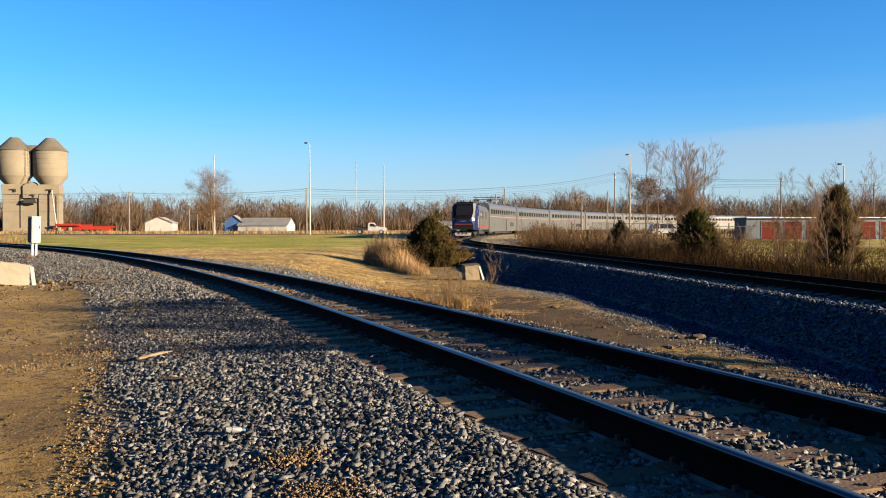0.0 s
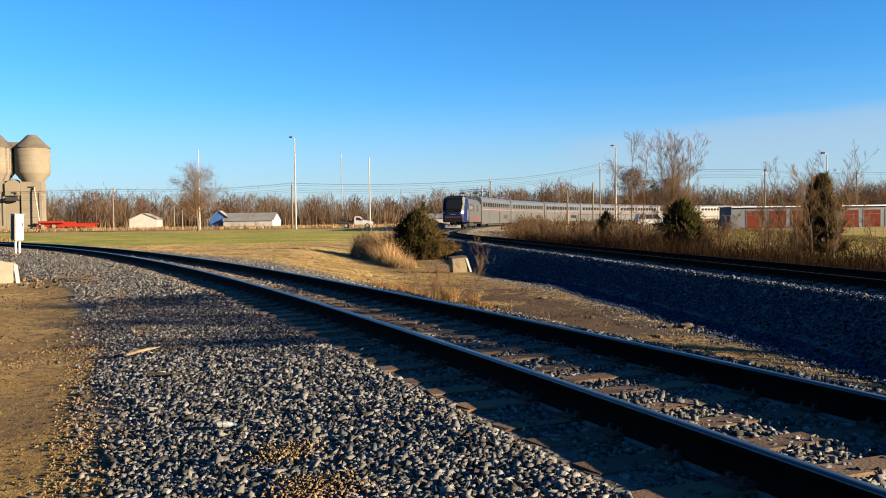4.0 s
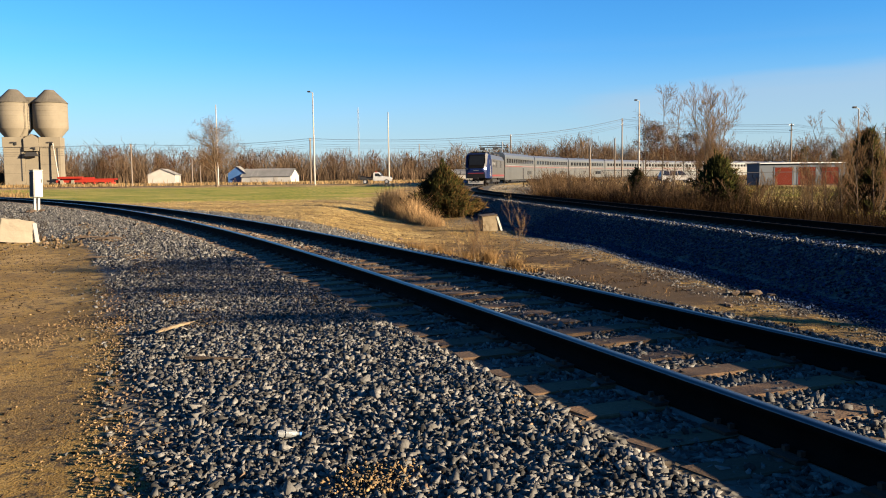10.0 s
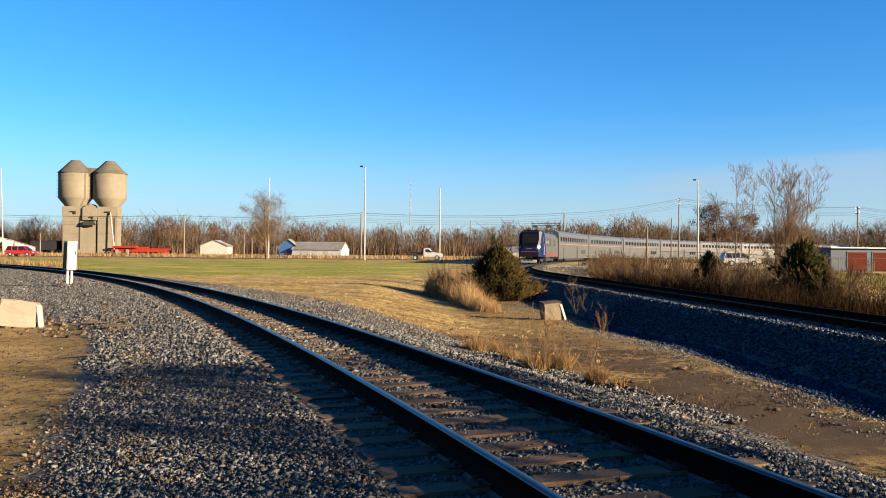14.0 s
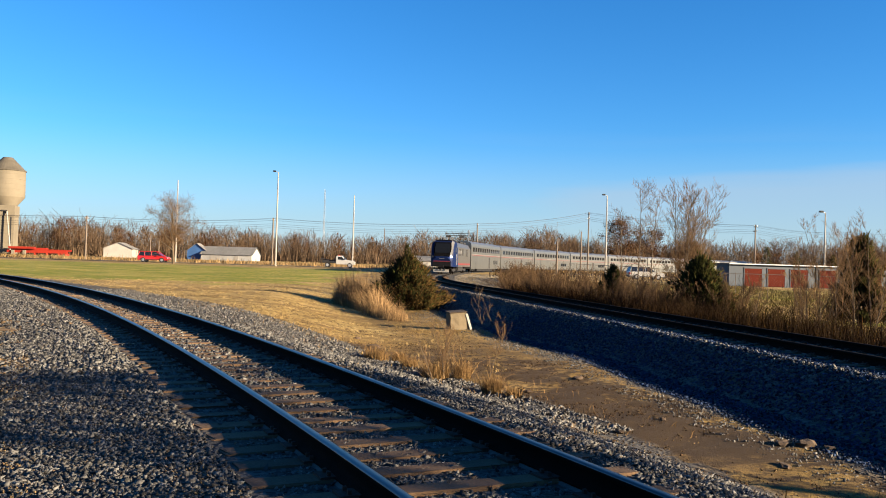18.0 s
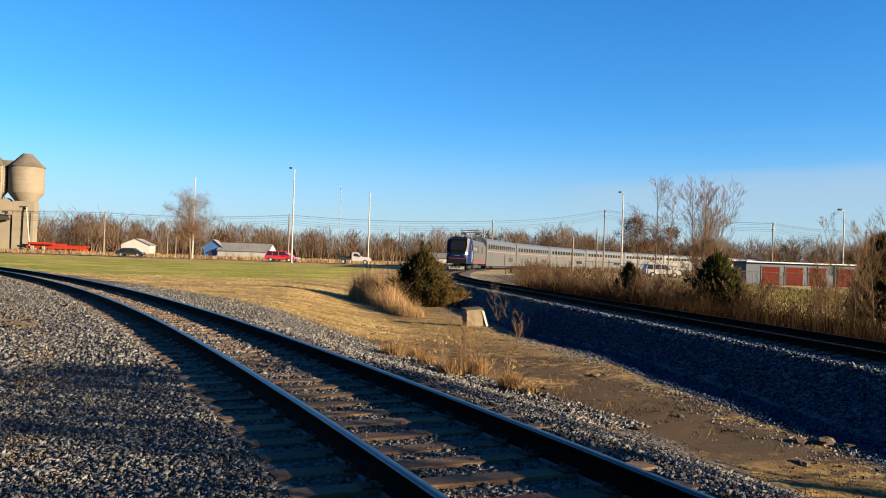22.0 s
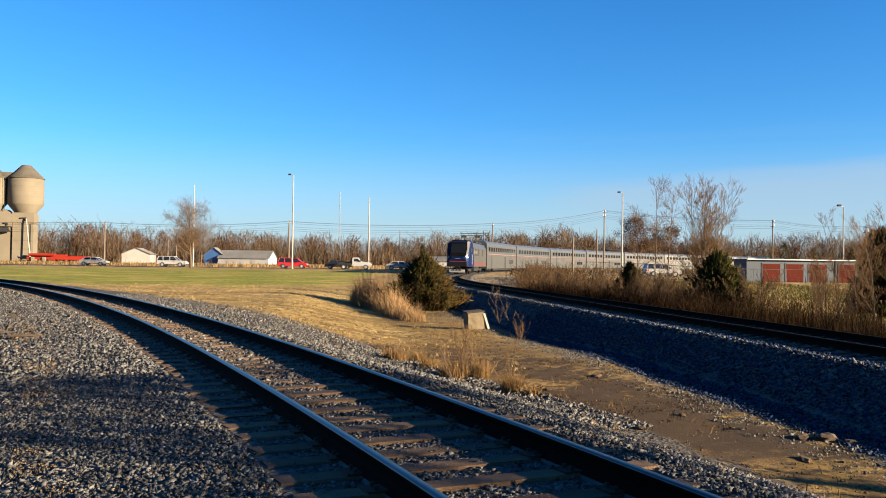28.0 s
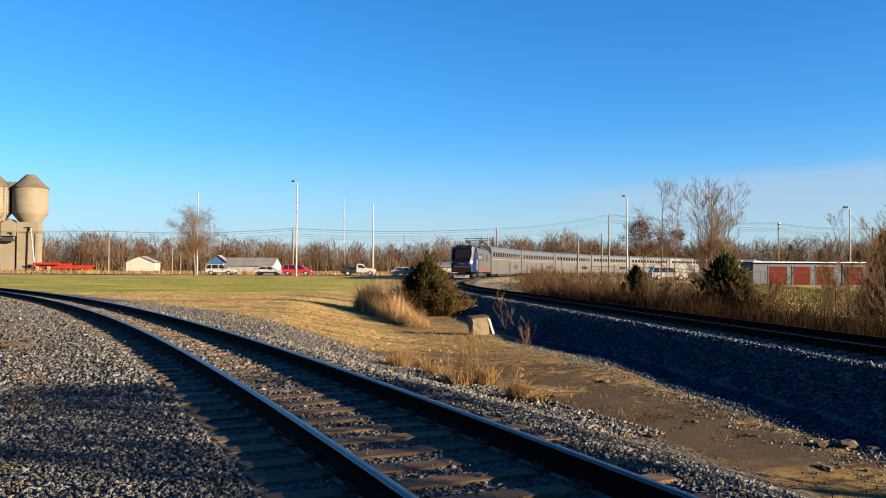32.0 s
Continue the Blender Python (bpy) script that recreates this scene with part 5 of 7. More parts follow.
x, y, o = along(15000, LINE2, 60, 2, 78, 2.6, 9.5, 1.0)
x, y = clumped(*off_bare(x, y), 1.0, -0.2)
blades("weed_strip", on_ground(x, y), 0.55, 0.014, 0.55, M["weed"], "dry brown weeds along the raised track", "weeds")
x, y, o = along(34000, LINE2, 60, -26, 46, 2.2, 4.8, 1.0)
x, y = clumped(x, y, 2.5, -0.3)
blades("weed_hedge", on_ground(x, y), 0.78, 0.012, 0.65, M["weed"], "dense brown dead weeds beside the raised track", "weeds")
x, y, o = along(60000, LINE2, 60, 14, 100, 7.0, 34.0, 1.0)
k = (y < 96.5 + 0.09 * (x - 33)) & off_keep(x, y)
blades("yard_grass", on_ground(x[k], y[k]), 0.17, 0.022, 0.8, M["yard_grass"], "rough olive and golden grass before the storage units", "grass")
x, y, o = along(15000, LINE2, 60, -10, 84, 2.6, 9.5, 0.9)
x, y = clumped(*off_bare(x, y), 4.0, 0.0)
blades("golden_weeds", on_ground(x, y), 0.62, 0.013, 0.55, M["straw"], "golden dry grass among the brush by the track", "weeds")


def shrub_mass(name, label, P, h0, h1, seed, material, spread=0.5):
    """Twiggy leafless shrubs standing so close that nobody could count them; joined."""
    r = random.Random(seed)
    protos = []
    for k in range(7):
        lv = grow(random.Random(seed + k), 1.0, 0.008, 2, spread, split=(3, 4), lift=0.7, start=0.1, stems=4, fan=2.2, wander=0.12, reach=(0.3, 0.55), fork=(1, 2))
        a = np.concatenate((np.array(lv[0]), straight(lv[1]), straight(lv[2])[::2]))
        a[:, (0, 1, 3, 4)] *= 0.8
        a[:, 6:] = np.clip(a[:, 6:], 0.003, 0.008)
        protos.append(tubes(a, 3))
    V, Fc, base = [], [], 0
    for p in P:
        v, q = protos[r.randrange(7)]
        s, a = r.uniform(h0, h1), r.uniform(0, 6.283)
        c, w = math.cos(a), math.sin(a)
        V.append(np.column_stack((v[:, 0] * c - v[:, 1] * w, v[:, 0] * w + v[:, 1] * c, v[:, 2])) * s + p)
        Fc.append(q + base)
        base += len(v)
    return tagged(mesh_np(name, np.concatenate(V), np.concatenate(Fc), material), label, "shrubs", kind="stuff")


M["pale_gravel"] = mat("pale_sunlit_gravel", (0.128, 0.114, 0.0934), 0.95, vary=0.3, scale=3, fine=30, bump=0.2, island=0.5, spec=0.05)
x, y, o = along(16000, LINE2, 60, 44, 104, 2.0, 9.5, 1.0)
k = (x < 0.1033 * y - 0.2) & (y > 46)
scatter_stones("lineside_gravel", on_ground(x[k], y[k]), 0.04, M["pale_gravel"], "pale gravel beside the far bend of the track", rng, 0.1, True)
M["shrub_twig"] = mat("tan_shrub_twigs", (0.046, 0.0255, 0.0092), 0.95, vary=0.35, scale=0.7, fine=6, bump=0.0, island=0.3)
x, y, o = along(230, LINE2, 60, 26, 86, 3.2, 10.5, 0.9)
x, y = off_bare(x, y)
shrub_mass("tall_shrubs", "tall tan leafless brush along the raised track", on_ground(x, y), 0.9, 2.5, 300, M["shrub_twig"])
x, y, o = along(75, LINE2, 60, 6, 40, 2.7, 7.0, 0.9)
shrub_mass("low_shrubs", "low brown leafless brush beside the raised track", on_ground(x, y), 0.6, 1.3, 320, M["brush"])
# thin dry grass over the near field and the strip
c = np.repeat(np.column_stack((rng.uniform(-26, 2, 3000), 22 + 42 * rng.uniform(0, 1, 3000) ** 1.2)), 14, axis=0) + rng.normal(0, 0.16, (42000, 2))
x, y = c[:, 0], c[:, 1]
d1, d2 = offset(LINE1, x, y), offset(LINE2, x, y)
k = (d1 > 4.2) & (d2 < -6.5) & (wave(x, y, 5.0) > -0.25)
blades("field_grass", on_ground(x[k], y[k]), 0.060, 0.014, 1.0, M["field_straw"], "short dry tan grass of the field", "grass")
x, y, o = along(1300, LINE1, 14, 6, 34, 3.2, 6.5, 1.0)
k = (wave(x * 1.5, y * 1.5, 6.0) > 0.15) & (offset(LINE2, x, y) < -5)
blades("strip_grass", on_ground(x[k], y[k]), 0.10, 0.010, 0.8, M["dry_grass"], "sparse dry grass on the dirt strip", "grass")
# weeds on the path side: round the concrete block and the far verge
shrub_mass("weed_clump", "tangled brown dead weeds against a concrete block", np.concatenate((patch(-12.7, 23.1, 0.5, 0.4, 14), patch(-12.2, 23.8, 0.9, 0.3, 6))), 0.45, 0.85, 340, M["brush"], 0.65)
blades("verge_weeds", patch(-41.5, 76, 3.4, 2.5, 1500), 0.7, 0.03, 0.5, M["verge"], "tan dry weeds at the lawn's edge", "weeds")
x, y, o = along(2600, LINE1, 14, 20, 50, -16, -6.8, 1.0)
blades("path_grass", on_ground(x, y), 0.05, 0.012, 0.9, M["verge"], "short dry grass on the path side", "grass")



# ---- road and what stands along it ----
def road():
    bm = bmesh.new()
    n = 60
    rows = []
    for i in range(n + 1):
        x = -330 + 600 * i / n
        y = np.array([142.7, 150.9])
        z = height(np.array([x, x]), y) + 0.045
        z[:] = max(z)
        rows.append([bm.verts.new((x, yy, zz)) for yy, zz in zip(y, z)])
    for a, b in zip(rows, rows[1:]):
        bm.faces.new((a[0], b[0], b[1], a[1]))
    ob = part("road", bm, M["asphalt"])
    return tagged(ob, "worn grey asphalt two-lane road", "road", kind="structure")


road()
ROAD_Z = float(height(np.array([-20.0]), np.array([146.0]))[0]) + 0.05


def ground_at(x, y):
    return float(height(np.array([float(x)]), np.array([float(y)]))[0])


def light_pole(x, y, top, label, r=0.14, tilt=0.0, arm=True, material="pole_pale"):
    z = ground_at(x, y) - 0.1
    t = thing("light_pole", label, "lamp post", pose(x, y, z, 0, tilt, 0))
    h = top - z
    b = bmesh.new()
    cyl(b, (0, 0, 0), (0, 0, h), r, r * 0.55, 12)
    part("pole", b, M[material], t)
    b = bmesh.new()
    cyl(b, (0, 0, 0), (0, 0, 0.25), r * 1.7, r * 1.5, 12)
    part("base_collar", b, M["concrete_pale"], t)
    if arm:
        b = bmesh.new()
        cyl(b, (0, 0, h - 0.05), (-0.5, -0.1, h + 0.12), 0.045, 0.04, 8)
        part("bracket", b, M["grey_metal"], t)
        b = bmesh.new()
        box(b, -0.85, -0.30, h + 0.02, -0.35, 0.12, h + 0.26, 0.05)
        part("lamp_head", b, M["dark"], t)
    return t


light_pole(-23.0, 140.0, 15.2, "tall pale steel light pole on mown grass", 0.15)
light_pole(31.3, 143.0, 13.4, "tall pale steel light pole behind a train", 0.15)
light_pole(52.5, 111.0, 9.3, "tall pale light pole behind storage units", 0.12)
light_pole(-93.0, 140.0, 17.4, "tall bare pale steel pole near a white barn", 0.15, 0.6, arm=False)
light_pole(-42.4, 152.0, 14.5, "tall bare pale pole behind a lone tree", 0.14, arm=False)
light_pole(-11.65, 153.5, 12.9, "tall bare pale pole beside the road", 0.14, arm=False)
light_pole(-97.0, 160.0, 17.0, "tall bare pale pole leaning slightly", 0.14, -2.0, arm=False)


def utility_pole(x, y, top, arms, group=""):
    z = ground_at(x, y) - 0.1
    t = thing("utility_pole", "weathered wooden utility pole carrying wires", "utility pole", pose(x, y, z), group="pole line along the road")
    h = top - z
    b = bmesh.new()
    cyl(b, (0, 0, 0), (0, 0, h), 0.17, 0.11, 10)
    part("pole", b, M["wood_pole"], t)
    for k in range(arms):
        b = bmesh.new()
        box(b, -0.06, -0.9, h - 0.5 - 0.9 * k, 0.06, 0.9, h - 0.38 - 0.9 * k, 0.01)
        part("crossarm", b, M["wood_pole"], t)
        for dy in (-0.8, 0.8):
            b = bmesh.new()
            cyl(b, (0, dy, h - 0.38 - 0.9 * k), (0, dy, h - 0.2 - 0.9 * k), 0.05, 0.03, 8)
            part("insulator", b, M["grey_metal"], t)
    return t


LINE_POLES = [(-171, 158, 8.6), (-119, 157, 8.7), (-60.3, 158, 8.0), (-26.3, 156, 8.6), (11.3, 165, 9.2), (36.0, 180, 13.0), (68.5, 172, 11.0), (86.5, 170, 10.0), (150, 180, 11.0)]
for x, y, top in LINE_POLES:
    utility_pole(x, y, top, 2 if x > 30 else 1)
for x, y, top in ((20.9, 130, 5.6), (33.5, 175, 8.6), (-10.0, 258, 11.3), (-63.5, 205, 6.2), (-61.8, 206, 4.6), (-106.7, 190, 5.0), (-126, 200, 8.0), (-150, 190, 7.2)):
    utility_pole(x, y, top, 0 if top < 9 else 1)


def wire(a, b, sag, r=0.016):
    """A cable hung between two points."""
    segs, a, b = [], Vector(a), Vector(b)
    prev = a
    for k in range(1, 13):
        f = k / 12
        q = a.lerp(b, f) - Vector((0, 0, sag * 4 * f * (1 - f)))
        segs.append((*prev, *q, r, r))
        prev = q
    return segs


for dz, dy in ((-0.15, -0.8), (-0.15, 0.8), (-0.5, 0.0), (-1.1, 0.0), (-1.45, 0.0), (-1.8, 0.0)):
    segs = []
    for p, q in zip(LINE_POLES, LINE_POLES[1:]):
        segs += wire((p[0], p[1] + dy, p[2] + dz), (q[0], q[1] + dy, q[2] + dz), 0.55)
    V, Fq = tubes(segs, 4)
    tagged(mesh_np("overhead_wire", V, Fq, M["wire"]), "dark overhead cable sagging between utility poles", "cable", group="overhead wires")


def mast():
    t = thing("radio_mast", "slim far-off lattice radio mast", "mast", pose(-44.3, 402, ground_at(-44, 402)))
    b = bmesh.new()
    for k in range(3):
        a = k * 2.094
        cyl(b, (0.5 * math.cos(a), 0.5 * math.sin(a), 0), (0.25 * math.cos(a), 0.25 * math.sin(a), 34), 0.07, 0.05, 5)
    part("mast_legs", b, M["grey_metal"], t)
    b = bmesh.new()
    for k in range(24):
        for j in range(3):
            a0, a1 = j * 2.094, (j + 1) * 2.094
            r = 0.5 - 0.25 * k / 24
            cyl(b, (r * math.cos(a0), r * math.sin(a0), k * 1.4), (r * math.cos(a1), r * math.sin(a1), k * 1.4 + 1.4), 0.035, n=4)
    part("lattice", b, M["grey_metal"], t)


mast()


# ---- sheds and buildings ----
def gabled(name, label, x, y, w, d, eave, ridge, wall, roof, turn=0, door=True, along_x=True, overhang=0.3):
    """A shed with thick gabled walls, an overhanging roof of two slabs, ribs and a door."""
    z = ground_at(x, y) - 0.05
    t = thing(name, label, "building", pose(x, y, z, 0, 0, turn if along_x else turn + 90))
    b = bmesh.new()
    prism(b, [(-d / 2, 0), (d / 2, 0), (d / 2, eave), (0, ridge), (-d / 2, eave)], -w / 2, w / 2)
    bmesh.ops.transform(b, matrix=Matrix.Rotation(radians(90), 4, "Z"), verts=b.verts[:])
    part("wall", b, wall, t)
    for s in (-1, 1):
        b = bmesh.new()
        k = (ridge - eave) / (d / 2)
        e = d / 2 + overhang
        z0 = ridge - k * e
        vs = [b.verts.new(p) for p in ((-w / 2 - overhang, s * e, z0 + 0.03), (w / 2 + overhang, s * e, z0 + 0.03), (w / 2 + overhang, 0, ridge + 0.03), (-w / 2 - overhang, 0, ridge + 0.03))]
        f = b.faces.new(vs)
        bmesh.ops.solidify(b, geom=[f], thickness=0.08)
        bmesh.ops.recalc_face_normals(b, faces=b.faces[:])
        sl = part("roof", b, roof, t)
        b = bmesh.new()
        n = max(4, int(w / 1.2))
        for i in range(n + 1):
            px = -w / 2 + w * i / n
            cyl(b, (px, s * e, z0 + 0.06), (px, s * 0.05, ridge + 0.045), 0.018, n=4)
        part("roof_ribs", b, roof, sl)
    if door:
        for px, pw, ph in ((-w * 0.22, 2.4, min(2.3, eave - 0.2)), (w * 0.2, 1.0, 2.0)):
            b = bmesh.new()
            box(b, px - pw / 2, -d / 2 - 0.05, 0.05, px + pw / 2, -d / 2 + 0.02, min(ph, eave - 0.15), 0.01)
            part("door", b, M["white_paint"], t)
    return t


gabled("white_shed", "small white gabled metal shed with flaking paint", -70.3, 205, 7.4, 6.4, 2.1, 3.5, M["shed_white"], M["shed_roof"], 8, along_x=False)
gabled("blue_shed", "long low shed, blue gable end and rusty pale metal roof", -44.6, 206, 12.2, 7.0, 1.5, 3.3, M["shed_roof"], M["shed_roof"], -6)
gabled("blue_shed_end", "blue boarded gable building with metal roof", -52.4, 206, 3.4, 4.4, 2.2, 3.9, M["shed_blue"], M["shed_roof"], 0, door=False, along_x=False)
gabled("white_barn", "long low white barn with a shallow gabled roof", -124.6, 199, 18, 20, 1.5, 4.5, M["shed_white"], M["shed_white"], 29, along_x=False)
gabled("small_white_barn", "small white outbuilding with a pale roof", -161, 210, 9, 7, 2.2, 4.0, M["shed_white"], M["shed_roof"], 0)
gabled("far_house", "low grey far-off house in the woods' edge", -60.5, 232, 8, 6, 2.4, 3.6, M["shed_roof"], M["concrete_roof"], 0)
gabled("pale_far_house", "pale far-off low house behind a cedar", 2.5, 196, 9, 7, 1.4, 2.5, M["shed_white"], M["shed_roof"], 0, door=False)


def dark_trailer():
    z = ground_at(-112.5, 205)
    t = thing("dark_trailer", "dark low trailer box beside the concrete tower", "trailer", pose(-113.2, 204, z))
    b = bmesh.new()
    box(b, -3.3, -1.3, 0.7, 3.3, 1.3, 3.0, 0.06)
    part("box_body", b, M["dark"], t)
    for x in (-2.2, -1.2, 2.2):
        b = bmesh.new()
        cyl(b, (x, -1.2, 0.45), (x, 1.2, 0.45), 0.46, n=16)
        part("wheel", b, M["tyre"], t)


dark_trailer()


def red_conveyor():
    """A long low stack of red steel troughs lying in the weeds."""
    z = ground_at(-88, 205)
    t = thing("red_steel_stack", "long low stack of bright red steel troughs", "machinery", pose(-88.8, 204, z, 0, 0, 3))
    for k, (x0, x1, y, zz, h) in enumerate(((-7.0, 6.5, -0.9, 0.45, 0.55), (-6.6, 1.5, 0.4, 0.9, 0.75), (-0.5, 6.9, 0.5, 0.9, 0.42), (-6.9, -1.0, -0.4, 1.35, 0.5))):
        b = bmesh.new()
        prism(b, [(-0.5, h), (-0.35, 0), (0.35, 0), (0.5, h), (0.42, h), (0.3, 0.08), (-0.3, 0.08), (-0.42, h)], x0, x1)
        bmesh.ops.transform(b, matrix=Matrix.Translation((0, y, zz)) @ Matrix.Rotation(radians(-90), 4, "Z"), verts=b.verts[:])
        part("trough", b, M["red_paint"], t)
    for x in (-6.2, -3.5, -0.8, 2.0, 4.6, 6.2):
        b = bmesh.new()
        box(b, x - 0.12, -1.3, 0.0, x + 0.12, 1.1, 0.46, 0.02)
        part("support_beam", b, M["red_paint"], t)
    for x in (-5.6, -3.0):
        b = bmesh.new()
        box(b, x - 0.35, -1.6, 0.0, x + 0.35, -1.25, 1.0, 0.03)
        part("concrete_foot", b, M["concrete_pale"], t)


red_conveyor()


def storage_units():
    """A row of lock-up units with roller doors under a flat metal roof."""
    # the row runs from beside the train to beyond the saplings
    for k in range(4):
        x0, y0 = 33.8 + 11.3 * k, 97.0 + 1.0 * k
        z = ground_at(x0 + 5, y0) - 0.02
        t = thing("storage_unit", "blue-grey metal storage unit with orange-red roller doors", "storage building", pose(x0, y0, z, 0, 0, 5), group="row of storage units")
        b = bmesh.new()
        box(b, 0.9 if k == 0 else 0, 0, 0, 11.2, 3.2, 2.50, 0.02)
        part("wall", b, M["garage_grey"], t)
        b = bmesh.new()
        box(b, 0.75 if k == 0 else -0.15, -0.35, 2.50, 11.25, 3.4, 2.60, 0.03)
        part("roof", b, M["garage_grey"], t)
        b = bmesh.new()
        box(b, 0.75 if k == 0 else -0.15, -0.40, 2.50, 11.25, -0.352, 2.61, 0.01)
        part("fascia", b, M["grey_metal"], t)
        for j in range(4):
            px = (2.75 if k == 0 else 0.4) + j * 2.75
            if px + 2.0 > 11.1:
                continue
            b = bmesh.new()
            box(b, px, -0.03, 0.06, px + 2.05, 0.02, 2.06, 0.004)
            dr = part("roller_door", b, M["door_red"], t, "orange-red roller door")
            b = bmesh.new()
            for i in range(11):
                box(b, px + 0.02, -0.045, 0.12 + i * 0.175, px + 2.03, -0.031, 0.20 + i * 0.175)
            part("slats", b, M["door_red"], dr)
            b = bmesh.new()
            for xx in (px - 0.10, px + 2.06):
                box(b, xx, -0.05, 0.0, xx + 0.09, 0.02, 2.16)
            box(b, px - 0.10, -0.05, 2.07, px + 2.15, 0.02, 2.17)
            part("door_frame", b, M["garage_grey"], dr)


storage_units()


def fence(x0, y0, x1, y1, n, h):
    t = thing("chain_link_fence", "grey chain-link fence with steel posts", "fence", pose(0, 0, 0))
    P = []
    for i in range(n + 1):
        f = i / n
        x, y = x0 + (x1 - x0) * f, y0 + (y1 - y0) * f
        z = ground_at(x, y)
        P.append((x, y, z))
        b = bmesh.new()
        cyl(b, (x, y, z - 0.1), (x, y, z + h + 0.08), 0.024, n=8)
        part("post", b, M["wood_pole"], t)
    b = bmesh.new()
    for p, q in zip(P, P[1:]):
        cyl(b, (p[0], p[1], p[2] + h), (q[0], q[1], q[2] + h), 0.022, n=6)
    part("top_rail", b, M["wire"], t)
    segs = []
    for p, q in zip(P, P[1:]):
        L = math.dist(p[:2], q[:2])
        m = max(4, int(L / 0.22))
        for i in range(m):
            f = i / m
            for up in (0, 1):
                f2 = f + (h / L) * 0.7
                a = (p[0] + (q[0] - p[0]) * f, p[1] + (q[1] - p[1]) * f, p[2] + (h if up else 0.04))
                c = (p[0] + (q[0] - p[0]) * f2, p[1] + (q[1] - p[1]) * f2, p[2] + (0.04 if up else h))
                segs.append((*a, *c, 0.0032, 0.0032))
    V, Fq = tubes(segs, 3)
    tagged(mesh_np("wire_mesh", V, Fq, M["wire"], t), kind="stuff")
    return t


fence(22.5, 70.5, 47, 72.5, 9, 1.9)
fence(22.5, 70.5, 19.5, 112, 12, 1.9)


def crossing_mast():
    """The level crossing's signal mast with a cantilever arm."""
    z = ground_at(8.9, 153)
    t = thing("crossing_signal", "level crossing signal mast with a cantilever arm", "signal", pose(8.9, 153, z))
    b = bmesh.new()
    cyl(b, (0, 0, 0), (0, 0, 7.3), 0.14, 0.12, 10)
    part("mast", b, M["grey_metal"], t)
    for zz in (6.3, 6.65):
        b = bmesh.new()
        cyl(b, (0.9, 0, zz), (-4.2, 0, zz), 0.06, n=8)
        part("cantilever_arm", b, M["dark"], t)
    for x in (-1.2, -3.6):
        b = bmesh.new()
        box(b, x - 0.45, -0.15, 5.9, x + 0.45, 0.1, 6.2, 0.03)
        part("lamp_bar", b, M["dark"], t)
        for s in (-1, 1):
            b = bmesh.new()
            cyl(b, (x + s * 0.35, -0.22, 6.05), (x + s * 0.35, -0.14, 6.05), 0.15, n=14)
            part("warning_lamp", b, M["dark"], t)


crossing_mast()

# ---- small things near the near track ----
def relay_box():
    z = ground_at(-20.2, 41)
    t = thing("signal_box", "white metal signal cabinet on two short posts", "signal box", pose(-20.15, 41, z, 0, 1.5, 48))
    b = bmesh.new()
    box(b, -0.21, -0.24, 0.72, 0.21, 0.24, 1.96, 0.02)
    body = part("cabinet", b, M["white_paint"], t)
    b = bmesh.new()
    box(b, -0.24, -0.27, 1.96, 0.24, 0.27, 2.01, 0.02)
    part("lid", b, M["white_paint"], body)
    b = bmesh.new()
    box(b, -0.18, -0.255, 0.78, 0.18, -0.241, 1.90, 0.005)
    dr = part("door", b, M["white_paint"], body)
    b = bmesh.new()
    box(b, 0.12, -0.28, 1.4, 0.15, -0.256, 1.58, 0.006)
    part("handle", b, M["dark"], dr)
    # dark panel added to paint the shade on the cabinet's left side
    b = bmesh.new()
    box(b, -0.225, -0.22, 0.76, -0.211, 0.22, 1.92, 0.004)
    part("shade_panel", b, M["dark"], body, "dark panel standing for the cabinet's shaded side")
    for x in (-0.09, 0.09):
        b = bmesh.new()
        box(b, x - 0.05, -0.05, -0.15, x + 0.05, 0.05, 0.73, 0.01)
        part("post", b, M["white_paint"], t)
    return t


relay_box()


def rough_block(name, label, x, y, w, d, h, turn, tip, material, seed, cap=None, lean=0):
    """A tilted, chipped concrete box with a worn rim and a pale end board leaning on it."""
    r = random.Random(seed)
    z = ground_at(x, y)
    t = thing(name, label, "concrete block", pose(x, y, z - 0.03, tip, lean, turn))
    b = bmesh.new()
    box(b, -w / 2, -d / 2, 0, w / 2, d / 2, h, 0.03)
    bmesh.ops.subdivide_edges(b, edges=b.edges[:], cuts=3, use_grid_fill=True)
    for v in b.verts:
        v.co += Vector((r.gauss(0, 0.006), r.gauss(0, 0.006), r.gauss(0, 0.008)))
    body = part("block", b, material, t)
    if cap:
        b = bmesh.new()
        box(b, -w / 2 - 0.02, -d / 2 - 0.02, h, w / 2 + 0.02, d / 2 + 0.02, h + 0.035, 0.012)
        part("lid", b, cap, t, "dark rust-brown lid")
    b = bmesh.new()
    vs = box(b, -0.05, -d / 3, 0, 0.05, d / 3, h * 0.95, 0.015)
    bmesh.ops.transform(b, matrix=Matrix.Translation((w / 2 + 0.13, -d * 0.2, 0)) @ Matrix.Rotation(radians(-14), 4, "Y"), verts=b.verts[:])
    part("end_slab", b, M["white_paint"], t, "leaning white end slab")
    return t


rough_block("concrete_box", "tilted pale concrete block with a leaning white slab", -11.76, 23.0, 0.80, 0.55, 0.62, 24, -4, M["concrete_pale"], 3, None, 8)
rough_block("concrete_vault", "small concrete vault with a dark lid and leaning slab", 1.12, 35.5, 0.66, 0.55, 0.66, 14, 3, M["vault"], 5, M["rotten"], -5)


